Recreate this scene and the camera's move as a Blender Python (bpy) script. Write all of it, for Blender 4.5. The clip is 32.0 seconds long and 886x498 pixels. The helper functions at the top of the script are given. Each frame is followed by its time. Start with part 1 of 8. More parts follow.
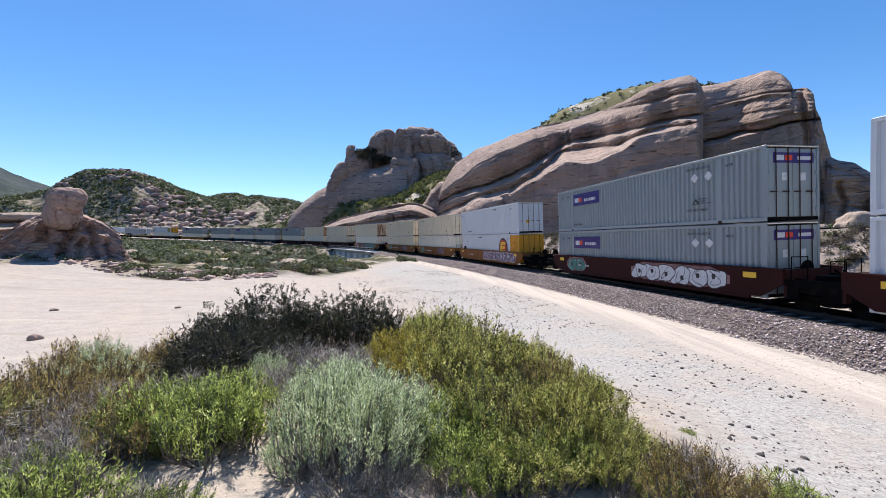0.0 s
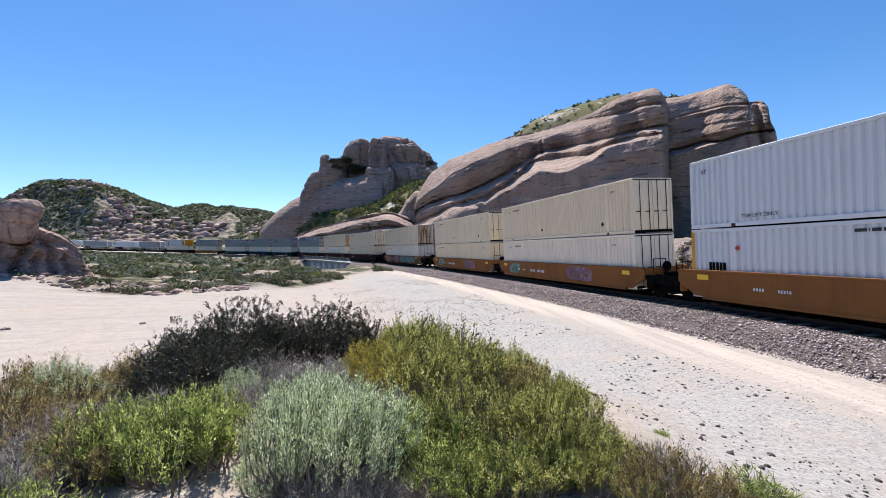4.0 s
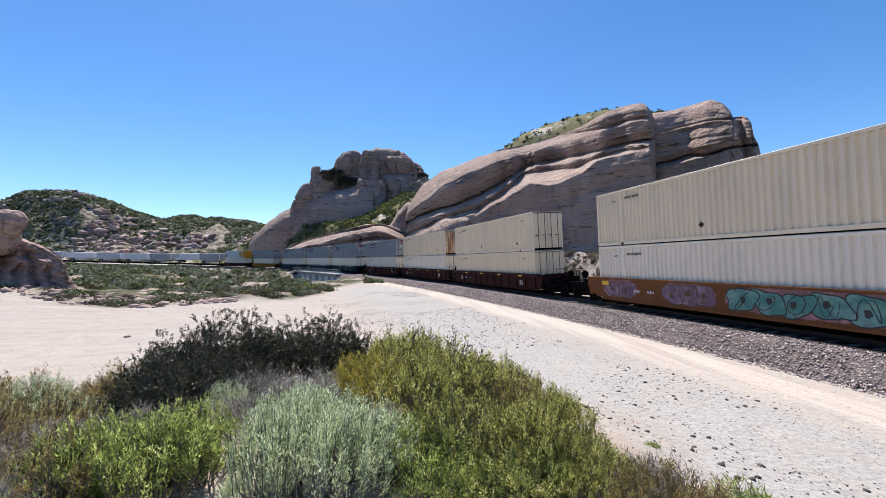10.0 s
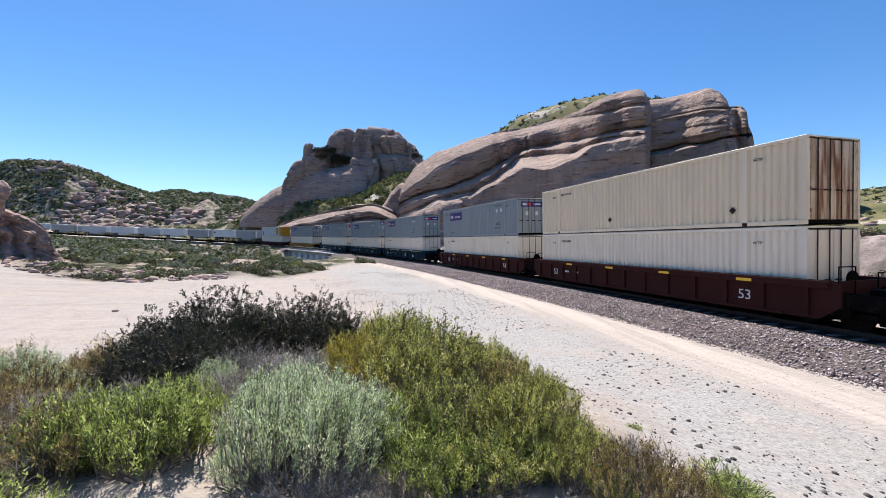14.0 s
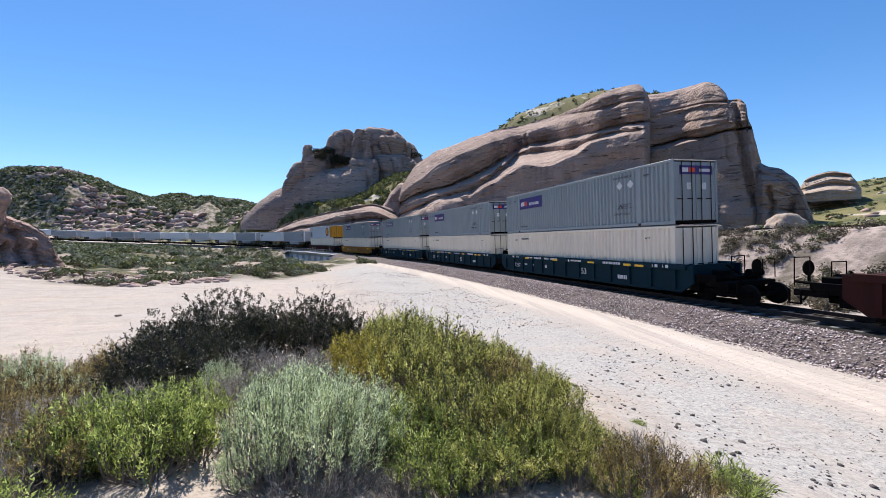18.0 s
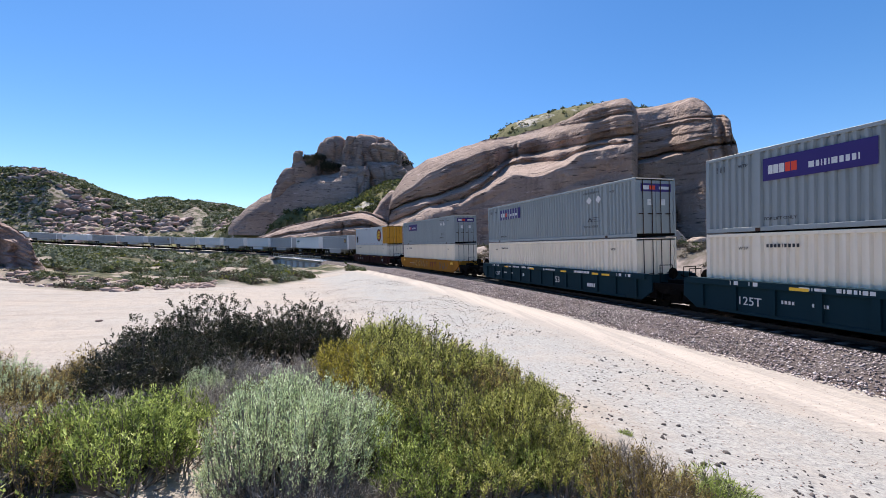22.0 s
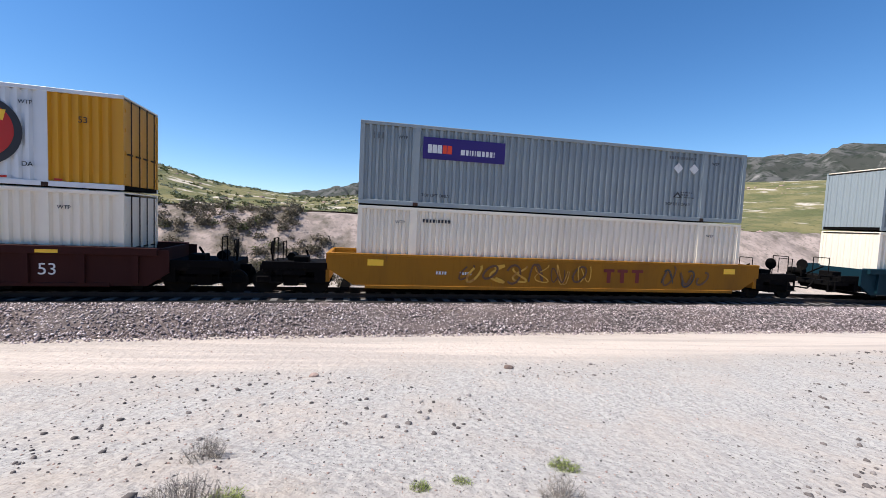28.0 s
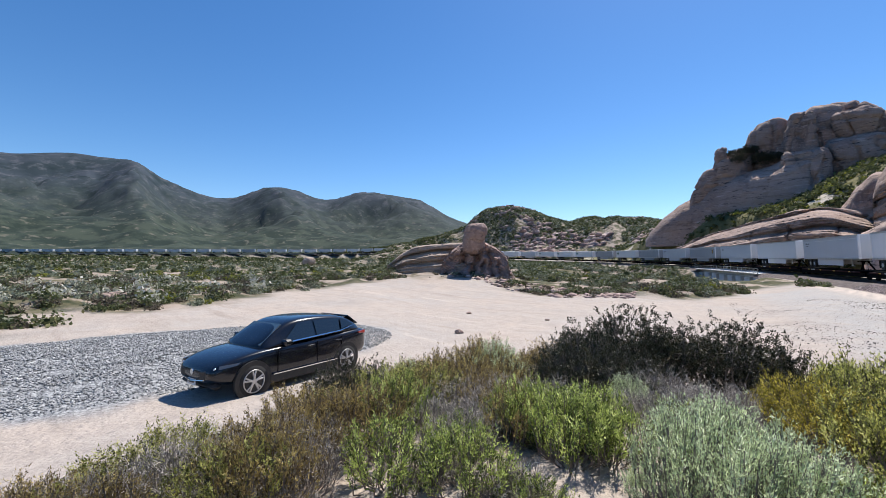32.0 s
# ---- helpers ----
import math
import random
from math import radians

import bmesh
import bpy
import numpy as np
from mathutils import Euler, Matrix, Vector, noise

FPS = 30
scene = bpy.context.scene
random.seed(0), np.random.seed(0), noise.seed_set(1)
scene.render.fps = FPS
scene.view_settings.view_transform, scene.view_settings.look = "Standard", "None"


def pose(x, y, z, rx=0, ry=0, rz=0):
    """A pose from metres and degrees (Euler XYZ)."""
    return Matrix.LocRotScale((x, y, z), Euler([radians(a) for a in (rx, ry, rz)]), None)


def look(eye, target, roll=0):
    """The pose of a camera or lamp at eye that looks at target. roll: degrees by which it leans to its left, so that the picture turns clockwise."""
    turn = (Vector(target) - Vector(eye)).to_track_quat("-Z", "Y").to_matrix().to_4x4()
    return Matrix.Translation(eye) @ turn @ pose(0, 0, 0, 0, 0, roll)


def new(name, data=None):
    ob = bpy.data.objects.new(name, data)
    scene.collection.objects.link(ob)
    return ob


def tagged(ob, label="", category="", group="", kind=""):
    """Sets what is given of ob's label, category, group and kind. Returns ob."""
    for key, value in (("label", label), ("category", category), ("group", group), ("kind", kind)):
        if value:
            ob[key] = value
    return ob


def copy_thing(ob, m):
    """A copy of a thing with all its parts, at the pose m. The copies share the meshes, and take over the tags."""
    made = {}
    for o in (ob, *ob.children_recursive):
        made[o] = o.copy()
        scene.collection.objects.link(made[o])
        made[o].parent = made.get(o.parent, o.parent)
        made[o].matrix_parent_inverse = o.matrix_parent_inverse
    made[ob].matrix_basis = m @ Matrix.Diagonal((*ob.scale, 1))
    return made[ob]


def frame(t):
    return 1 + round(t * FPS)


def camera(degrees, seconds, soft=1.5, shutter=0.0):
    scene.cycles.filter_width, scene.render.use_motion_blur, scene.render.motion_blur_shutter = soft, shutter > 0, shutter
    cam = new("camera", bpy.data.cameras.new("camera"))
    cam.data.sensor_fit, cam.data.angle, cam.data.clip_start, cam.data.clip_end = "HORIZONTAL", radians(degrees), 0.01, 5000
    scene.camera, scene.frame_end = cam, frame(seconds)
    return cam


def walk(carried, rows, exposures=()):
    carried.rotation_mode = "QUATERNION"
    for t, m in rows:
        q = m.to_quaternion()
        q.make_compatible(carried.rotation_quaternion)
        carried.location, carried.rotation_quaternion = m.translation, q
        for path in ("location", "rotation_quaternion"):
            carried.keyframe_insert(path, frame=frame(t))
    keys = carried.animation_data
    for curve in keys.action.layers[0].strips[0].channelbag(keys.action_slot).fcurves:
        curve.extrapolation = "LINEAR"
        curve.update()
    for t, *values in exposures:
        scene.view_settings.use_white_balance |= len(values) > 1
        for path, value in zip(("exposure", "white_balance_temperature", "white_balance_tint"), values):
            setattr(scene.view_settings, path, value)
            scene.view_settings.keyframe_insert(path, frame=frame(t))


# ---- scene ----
# The camera is held at one spot on a low mound; x to the right, y ahead, z up, the road lies near z = 0.
EYE = (0.0, 0.0, 3.0)
cam = camera(94.6, 32.0, 0.65)
# seconds, yaw, pitch, roll
ROWS = [
    (0.0, -0.0, -0.38, -0.15), (0.5, 0.4, -0.63, -0.42), (1.0, 1.07, -0.66, -0.41), (1.5, 1.25, -0.43, -0.28),
    (2.0, 0.64, 0.03, 0.13), (2.5, -0.64, 0.35, 0.77), (3.0, -2.2, 0.49, 0.95), (3.5, -3.3, 0.65, 0.68),
    (5.5, -3.16, 1.35, 0.48), (6.0, -3.03, 1.16, 0.33), (6.5, -2.84, 1.05, 0.08), (7.0, -2.82, 1.28, -0.13),
    (7.5, -3.0, 1.77, 0.05), (8.0, -3.25, 2.16, 0.18), (8.5, -3.32, 2.28, 0.41), (9.0, -3.45, 2.44, 0.38),
    (9.5, -3.86, 2.55, 0.52), (10.0, -4.55, 2.48, 0.68), (10.5, -5.08, 2.37, 0.56), (11.0, -5.07, 2.27, 0.02),
    (11.5, -4.89, 2.15, -0.82), (12.0, -5.01, 1.82, -1.12), (12.5, -5.23, 1.27, -0.71), (13.0, -5.47, 0.72, -0.38),
    (13.5, -5.58, 0.26, -0.29), (14.0, -5.66, -0.03, -0.78), (14.5, -5.34, -0.26, -1.29), (16.5, -4.63, -0.69, -0.85),
    (17.0, -5.13, -0.55, -0.35), (17.5, -5.39, -0.41, 0.06), (18.0, -5.52, -0.18, 0.26), (18.5, -5.76, 0.22, 0.06),
    (19.0, -6.07, 0.61, -0.18), (19.5, -6.41, 0.83, -0.32), (20.0, -6.5, 0.78, -0.32), (20.5, -6.39, 0.64, -0.29),
    (21.0, -6.34, 0.57, -0.45), (21.5, -6.58, 0.78, -0.67), (22.0, -6.96, 0.98, -0.53), (22.5, -7.39, 1.0, -0.3),
    (23.0, -7.95, 0.69, -0.08), (23.5, -9.46, 0.27, -0.04), (24.0, -13.21, -0.3, 0.06), (24.5, -19.55, -0.89, 0.06),
    (25.0, -27.7, -1.26, 0.07), (25.5, -36.83, -1.38, 0.1), (26.0, -47.14, -2.02, 0.74), (26.5, -59.81, -1.89, -1.3),
    (27.5, -95.0, -2.6, -1.8), (28.5, -88.11, -2.69, -2.23), (29.0, -62.75, -0.8, 0.7), (29.5, -34.71, 1.28, 0.89),
    (30.0, -11.57, 0.99, 1.18), (30.5, 5.27, 0.96, 0.82), (31.0, 20.95, 1.62, 0.64), (31.5, 35.69, 2.25, 0.3),
    (32.0, 47.2, 2.35, -0.05),
]
walk(cam, [(t, pose(*EYE, 90 + p, r, y)) for t, y, p, r in ROWS],
     [(0.0, 0.5), (31.0, 0.5), (31.6, 0.44), (32.0, 0.36)])

# ---------------------------------------------------------------- light
SUN_EL, SUN_AZ = 57.0, 11.0          # degrees up, degrees to the left of +y
world = bpy.data.worlds.new("sky")
world.use_nodes = True
scene.world = world
wn = world.node_tree.nodes
sky = wn.new("ShaderNodeTexSky")
sky.sky_type = "NISHITA"
sky.sun_disc = False
sky.sun_elevation, sky.sun_rotation = radians(SUN_EL), radians(360 - SUN_AZ)
sky.altitude, sky.air_density, sky.dust_density, sky.ozone_density = 1000, 1.0, 0.3, 2.5
deep = wn.new("ShaderNodeHueSaturation")        # the deep blue of dry mountain air
deep.inputs["Saturation"].default_value = 1.27
deep.inputs["Value"].default_value = 1.0
deep.inputs["Hue"].default_value = 0.503
world.node_tree.links.new(sky.outputs[0], deep.inputs["Color"])
world.node_tree.links.new(deep.outputs[0], wn["Background"].inputs[0])
wn["Background"].inputs[1].default_value = 0.12
sun = new("sun", bpy.data.lights.new("sun", "SUN"))
sun.data.energy, sun.data.angle, sun.data.color = 5.0, radians(0.53), (1.0, 0.95, 0.88)
ca, sa = math.cos(radians(SUN_EL)), math.sin(radians(SUN_EL))
SUN_DIR = Vector((-math.sin(radians(SUN_AZ)) * ca, math.cos(radians(SUN_AZ)) * ca, sa))
sun.matrix_world = look((0, 0, 60), Vector((0, 0, 60)) - SUN_DIR)


# ---------------------------------------------------------------- small tools
def mesh_ob(name, verts, faces, mat, parent=None, smooth=False, label=""):
    me = bpy.data.meshes.new(name)
    me.from_pydata([tuple(v) for v in verts], [], [tuple(f) for f in faces])
    if mat:
        me.materials.append(mat)
    if smooth:
        me.polygons.foreach_set("use_smooth", [True] * len(me.polygons))
    me.update()
    ob = new(name, me)
    if parent:
        ob.parent = parent
    return tagged(ob, label)


def part(name, bm, mat, parent, label="", smooth=False):
    me = bpy.data.meshes.new(name)
    bm.to_mesh(me)
    bm.free()
    me.materials.append(mat)
    if smooth:
        me.polygons.foreach_set("use_smooth", [True] * len(me.polygons))
    ob = new(name, me)
    ob.parent = parent
    return tagged(ob, label)


def share(name, me, parent, x=0, y=0, z=0, rz=0, label=""):
    ob = new(name, me)
    ob.parent = parent
    ob.matrix_basis = pose(x, y, z, 0, 0, rz)
    return tagged(ob, label)


def box(bm, x0, x1, y0, y1, z0, z1, bevel=0.0):
    m = Matrix.LocRotScale(((x0 + x1) / 2, (y0 + y1) / 2, (z0 + z1) / 2), None, (x1 - x0, y1 - y0, z1 - z0))
    r = bmesh.ops.create_cube(bm, size=1.0, matrix=m)
    if bevel:
        edges = {e for v in r["verts"] for e in v.link_edges}
        bmesh.ops.bevel(bm, geom=list(edges), offset=bevel, segments=1, affect="EDGES")
    return bm


def boxes(*sizes, bevel=0.0):
    bm = bmesh.new()
    for s in sizes:
        box(bm, *s, bevel=bevel)
    return bm


def rod(bm, a, b, r0, r1=None, n=8):
    a, b = Vector(a), Vector(b)
    d = b - a
    m = Matrix.Translation((a + b) / 2) @ d.to_track_quat("Z", "Y").to_matrix().to_4x4()
    bmesh.ops.create_cone(bm, cap_ends=True, segments=n, radius1=r0, radius2=r0 if r1 is None else r1, depth=d.length, matrix=m)
    return bm


def rods(*items, n=8):
    bm = bmesh.new()
    for a, b, r in items:
        rod(bm, a, b, r, n=n)
    return bm


def prism(bm, outline, y0, y1):
    """A solid from an outline in x and z, between two values of y."""
    a = [bm.verts.new((x, y0, z)) for x, z in outline]
    b = [bm.verts.new((x, y1, z)) for x, z in outline]
    bm.faces.new(a)
    bm.faces.new(b[::-1])
    for i in range(len(a)):
        j = (i + 1) % len(a)
        bm.faces.new((a[j], a[i], b[i], b[j]))
    bmesh.ops.recalc_face_normals(bm, faces=bm.faces[:])
    return bm


def hash2(x, y, k=0):
    v = np.sin(x * 127.1 + y * 311.7 + k * 74.7) * 43758.5453
    return v - np.floor(v)


def vnoise(x, y, k=0):
    """Smooth value noise in -1..1."""
    x, y = np.asarray(x, float), np.asarray(y, float)
    i, j = np.floor(x), np.floor(y)
    u, v = x - i, y - j
    u, v = u * u * (3 - 2 * u), v * v * (3 - 2 * v)
    a, b = hash2(i, j, k), hash2(i + 1, j, k)
    c, d = hash2(i, j + 1, k), hash2(i + 1, j + 1, k)
    return 2 * ((a + (b - a) * u) * (1 - v) + (c + (d - c) * u) * v) - 1


def fbm(x, y, k=0, octaves=4, gain=0.5):
    t, a = 0.0, 1.0
    for o in range(octaves):
        t = t + a * vnoise(x * 2.03 ** o, y * 2.03 ** o, k + o * 7)
        a *= gain
    return t


def sstep(a, b, x):
    t = np.clip((np.asarray(x, float) - a) / (b - a), 0, 1)
    return t * t * (3 - 2 * t)


def curve_at(points, x):
    """A smooth curve through (x, y) pairs in rising x."""
    px, py = np.array([p[0] for p in points], float), np.array([p[1] for p in points], float)
    g = np.gradient(py, px)
    x = np.clip(np.asarray(x, float), px[0], px[-1])
    i = np.clip(np.searchsorted(px, x) - 1, 0, len(px) - 2)
    h = px[i + 1] - px[i]
    t = (x - px[i]) / h
    sl = (py[i + 1] - py[i]) / h
    g0 = np.clip(g[i], -3 * abs(sl), 3 * abs(sl)) * 0.6
    g1 = np.clip(g[i + 1], -3 * abs(sl), 3 * abs(sl)) * 0.6
    return ((2 * t**3 - 3 * t**2 + 1) * py[i] + (t**3 - 2 * t**2 + t) * h * g0 + (-2 * t**3 + 3 * t**2) * py[i + 1] + (t**3 - t**2) * h * g1)


# ---------------------------------------------------------------- materials
def material(name, base, rough=0.8, metal=0.0, vary=(), bump=(), spec=0.5, space="Object", rand=0.0, coat=0.0):
    """A procedural surface. vary: (scale, colour, low, high[, (sx, sy, sz)]) layers of noise; bump: (scale, strength, distance)."""
    m = bpy.data.materials.new(name)
    m.use_nodes = True
    nt = m.node_tree
    n, l = nt.nodes, nt.links
    b = n["Principled BSDF"]
    b.inputs["Roughness"].default_value, b.inputs["Metallic"].default_value = rough, metal
    b.inputs["Specular IOR Level"].default_value = spec
    b.inputs["Coat Weight"].default_value = coat
    co = n.new("ShaderNodeTexCoord")
    out = n.new("ShaderNodeRGB")
    out.outputs[0].default_value = (*base, 1)
    colour = out.outputs[0]
    for lay in vary:
        scale, col, lo, hi = lay[:4]
        mp = n.new("ShaderNodeMapping")
        mp.inputs["Scale"].default_value = lay[4] if len(lay) > 4 else (1, 1, 1)
        l.new(co.outputs[space], mp.inputs[0])
        tx = n.new("ShaderNodeTexNoise")
        tx.inputs["Scale"].default_value, tx.inputs["Detail"].default_value = scale, 5
        tx.inputs["Roughness"].default_value = 0.6
        l.new(mp.outputs[0], tx.inputs["Vector"])
        mr = n.new("ShaderNodeMapRange")
        mr.inputs[1].default_value, mr.inputs[2].default_value = lo, hi
        l.new(tx.outputs[0], mr.inputs[0])
        mx = n.new("ShaderNodeMix")
        mx.data_type = "RGBA"
        l.new(mr.outputs[0], mx.inputs[0])
        l.new(colour, mx.inputs[6])
        mx.inputs[7].default_value = (*col, 1)
        colour = mx.outputs[2]
    if rand:
        oi = n.new("ShaderNodeObjectInfo")
        hv = n.new("ShaderNodeHueSaturation")
        mr = n.new("ShaderNodeMapRange")
        mr.inputs[3].default_value, mr.inputs[4].default_value = 1 - rand, 1 + rand
        l.new(oi.outputs["Random"], mr.inputs[0])
        l.new(mr.outputs[0], hv.inputs["Value"])
        l.new(colour, hv.inputs["Color"])
        colour = hv.outputs[0]
    l.new(colour, b.inputs["Base Color"])
    prev = None
    for scale, strength, dist in bump:
        tx = n.new("ShaderNodeTexNoise")
        tx.inputs["Scale"].default_value, tx.inputs["Detail"].default_value = scale, 6
        l.new(co.outputs[space], tx.inputs["Vector"])
        bp = n.new("ShaderNodeBump")
        bp.inputs["Strength"].default_value, bp.inputs["Distance"].default_value = strength, dist
        l.new(tx.outputs[0], bp.inputs["Height"])
        if prev:
            l.new(prev, bp.inputs["Normal"])
        prev = bp.outputs[0]
    if prev:
        l.new(prev, b.inputs["Normal"])
    return m


M_ROCK = material("sandstone", (0.335, 0.238, 0.196), 0.95, vary=((0.05, (0.45, 0.335, 0.28), 0.4, 0.65), (0.12, (0.17, 0.125, 0.108), 0.55, 0.72, (1.2, 1.2, 0.3)), (0.5, (0.25, 0.18, 0.15), 0.54, 0.68, (0.2, 0.2, 1.8)), (2.2, (0.53, 0.405, 0.345), 0.55, 0.8), (0.8, (0.56, 0.42, 0.36), 0.58, 0.70, (0.25, 0.25, 1.4)), (1.0, (0.115, 0.085, 0.075), 0.585, 0.66, (0.3, 0.3, 2.4))), bump=((0.5, 0.8, 1.0), (2.2, 0.8, 0.35), (8.0, 0.6, 0.08)), spec=0.2)
M_ROCK_PALE = material("pale_sandstone", (0.44, 0.34, 0.27), 0.95, vary=((0.4, (0.33, 0.25, 0.2), 0.45, 0.7), (3.0, (0.52, 0.43, 0.36), 0.5, 0.8)), bump=((1.5, 0.6, 0.3), (8.0, 0.5, 0.05)), spec=0.2)
M_ROCK_RED = material("reddish_sandstone", (0.40, 0.285, 0.245), 0.95, vary=((0.35, (0.30, 0.21, 0.18), 0.46, 0.68), (1.6, (0.22, 0.155, 0.135), 0.58, 0.72), (3.0, (0.56, 0.43, 0.36), 0.52, 0.78)), bump=((1.2, 0.8, 0.4), (6.0, 0.6, 0.08)), spec=0.2)
M_BALLAST = material("ballast", (0.10, 0.08, 0.076), 0.95, vary=((9.0, (0.30, 0.255, 0.24), 0.5, 0.6), (13.0, (0.05, 0.042, 0.042), 0.50, 0.6), (0.3, (0.16, 0.12, 0.11), 0.4, 0.7)), bump=((14.0, 1.0, 0.08),), spec=0.3)
M_STEEL = material("rail_steel", (0.05, 0.035, 0.03), 0.6, 0.0, vary=((3.0, (0.03, 0.022, 0.018), 0.5, 0.7),), spec=0.3)
# near-black ballast colour: the shade under the train is put into it
M_BED_SHADE = material("shade_dark_ballast", (0.022, 0.019, 0.018), 0.95, vary=((9.0, (0.05, 0.042, 0.04), 0.52, 0.62), (13.0, (0.012, 0.011, 0.011), 0.5, 0.6)), bump=((14.0, 1.0, 0.08),), spec=0.2)
M_TIE = material("concrete_tie", (0.17, 0.155, 0.145), 0.95, vary=((4.0, (0.07, 0.06, 0.055), 0.4, 0.7),), rand=0.2)


def paint(name, base, dirt=0.5, rough=0.45, rust=True, spec=0.5):
    d = tuple(c * (1 - 0.55 * dirt) + 0.03 * max(base) for c in base)
    v = [(0.9, d, 0.45, 0.85, (1.0, 1.0, 0.25)), (6.0, tuple(c * (1 - 0.3 * dirt) for c in base), 0.55, 0.8, (2.0, 2.0, 0.2))]
    if rust:
        v.append((2.3, (0.16, 0.07, 0.035), 0.74 - 0.06 * dirt - 0.22 * max(0.0, dirt - 0.6), 0.82 - 0.3 * max(0.0, dirt - 0.6), (1.2, 1.2, 0.35)))
    return material(name, base, rough, vary=v, bump=((30.0, 0.05, 0.01),), spec=spec)


P_GREY = paint("grey_container_paint", (0.275, 0.315, 0.33), 0.35)
P_TAN = paint("tan_container_paint", (0.82, 0.69, 0.50), 0.4)
P_TANR = material("rust_streaked_tan_paint", (0.64, 0.52, 0.38), 0.5, vary=((1.3, (0.40, 0.26, 0.14), 0.45, 0.65, (1.0, 1.6, 0.3)), (1.5, (0.20, 0.07, 0.022), 0.49, 0.60, (1.0, 2.4, 0.2)), (5.0, (0.30, 0.14, 0.06), 0.6, 0.75)), bump=((30.0, 0.05, 0.01),))
P_TANW = paint("pale_container_paint", (0.84, 0.755, 0.62), 0.35)
P_WHITE = paint("white_container_paint", (0.648, 0.675, 0.702), 0.2, rust=False)
P_YEL = paint("yellow_container_paint", (0.62, 0.285, 0.006), 0.3)
P_RED = paint("brown_car_paint", (0.042, 0.013, 0.011), 0.5, 0.8, spec=0.12)
P_ORANGE = paint("faded_orange_car_paint", (0.25, 0.105, 0.034), 0.75, 0.8, spec=0.12)
P_TTX = paint("yellow_car_paint", (0.31, 0.135, 0.016), 0.8, 0.8, spec=0.12)
P_TEAL = paint("dark_teal_car_paint", (0.005, 0.026, 0.038), 0.3, 0.7, spec=0.12)
P_MAROON = paint("rusted_orange_car_paint", (0.19, 0.078, 0.03), 0.85, 0.8, spec=0.12)
M_BLACK = material("black_undergear", (0.005, 0.0045, 0.0045), 0.85, 0.0, vary=((3.0, (0.016, 0.013, 0.011), 0.55, 0.8),), spec=0.05)
M_RUSTY = material("rusty_steel", (0.06, 0.032, 0.022), 0.9, 0.0, vary=((2.0, (0.025, 0.017, 0.014), 0.4, 0.7),), spec=0.25, bump=((20, 0.3, 0.01),))
M_DECAL_P = material("purple_decal", (0.03, 0.012, 0.14), 0.4)
M_DECAL_O = material("orange_decal", (0.75, 0.06, 0.02), 0.4)
M_DECAL_W = material("white_decal", (0.66, 0.66, 0.66), 0.6, vary=((6.0, (0.4, 0.4, 0.4), 0.55, 0.75),))
M_DECAL_K = material("black_decal", (0.02, 0.02, 0.025), 0.5)
M_DECAL_GY = material("worn_dark_decal", (0.09, 0.095, 0.105), 0.6, vary=((9.0, (0.2, 0.22, 0.23), 0.5, 0.7),))
M_DECAL_R = material("red_decal", (0.45, 0.02, 0.015), 0.4)
M_DECAL_Y = material("yellow_decal", (0.85, 0.5, 0.03), 0.4)
M_DECAL_B = material("brown_decal", (0.09, 0.035, 0.012), 0.4)
M_DECAL_T = material("turquoise_spray", (0.05, 0.20, 0.17), 0.6, vary=((1.6, (0.16, 0.32, 0.27), 0.45, 0.6), (3.0, (0.10, 0.06, 0.05), 0.58, 0.7)))
M_DECAL_V = material("violet_spray", (0.16, 0.085, 0.13), 0.6, vary=((1.6, (0.30, 0.20, 0.26), 0.48, 0.64), (3.0, (0.09, 0.05, 0.04), 0.58, 0.7)))
M_SPRAY = material("faded_spray_ground", (0.20, 0.10, 0.10), 0.7, vary=((1.2, (0.38, 0.18, 0.19), 0.45, 0.62), (2.5, (0.09, 0.06, 0.05), 0.55, 0.7)))
M_RUBBER = material("tyre_rubber", (0.018, 0.018, 0.018), 0.85)
M_CONC = material("concrete", (0.50, 0.54, 0.58), 0.9, vary=((0.8, (0.40, 0.43, 0.46), 0.4, 0.7), (6, (0.58, 0.61, 0.64), 0.5, 0.8)), bump=((12, 0.2, 0.02),))
P_TRAILER = paint("silver_trailer_panel", (0.58, 0.605, 0.64), 0.15, 0.4, rust=False)
P_TRAILW = paint("white_trailer_panel", (0.80, 0.81, 0.82), 0.12, 0.4, rust=False)
P_TRAILG = paint("grey_trailer_panel", (0.36, 0.38, 0.41), 0.25, 0.45, rust=False)



# ---------------------------------------------------------------- the line of the track
DS = 0.5
T_S = np.arange(-90.0, 1700.0, DS)
_k = np.interp(T_S, [-60, 0, 40, 160, 315, 335, 410, 430, 620, 640], [0.0014, 0.0028, 0.0037, 0.0039, 0.0039, 0.0004, 0.0004, 0.0042, 0.0042, 0.0])
_a = np.cumsum(_k) * DS
_i0 = int(90 / DS)
T_A = _a - _a[_i0] + radians(97.42)
T_P = np.cumsum(np.stack([np.cos(T_A), np.sin(T_A)], 1) * DS, 0)
T_P = T_P - T_P[_i0] + np.array([14.47, 0.0])
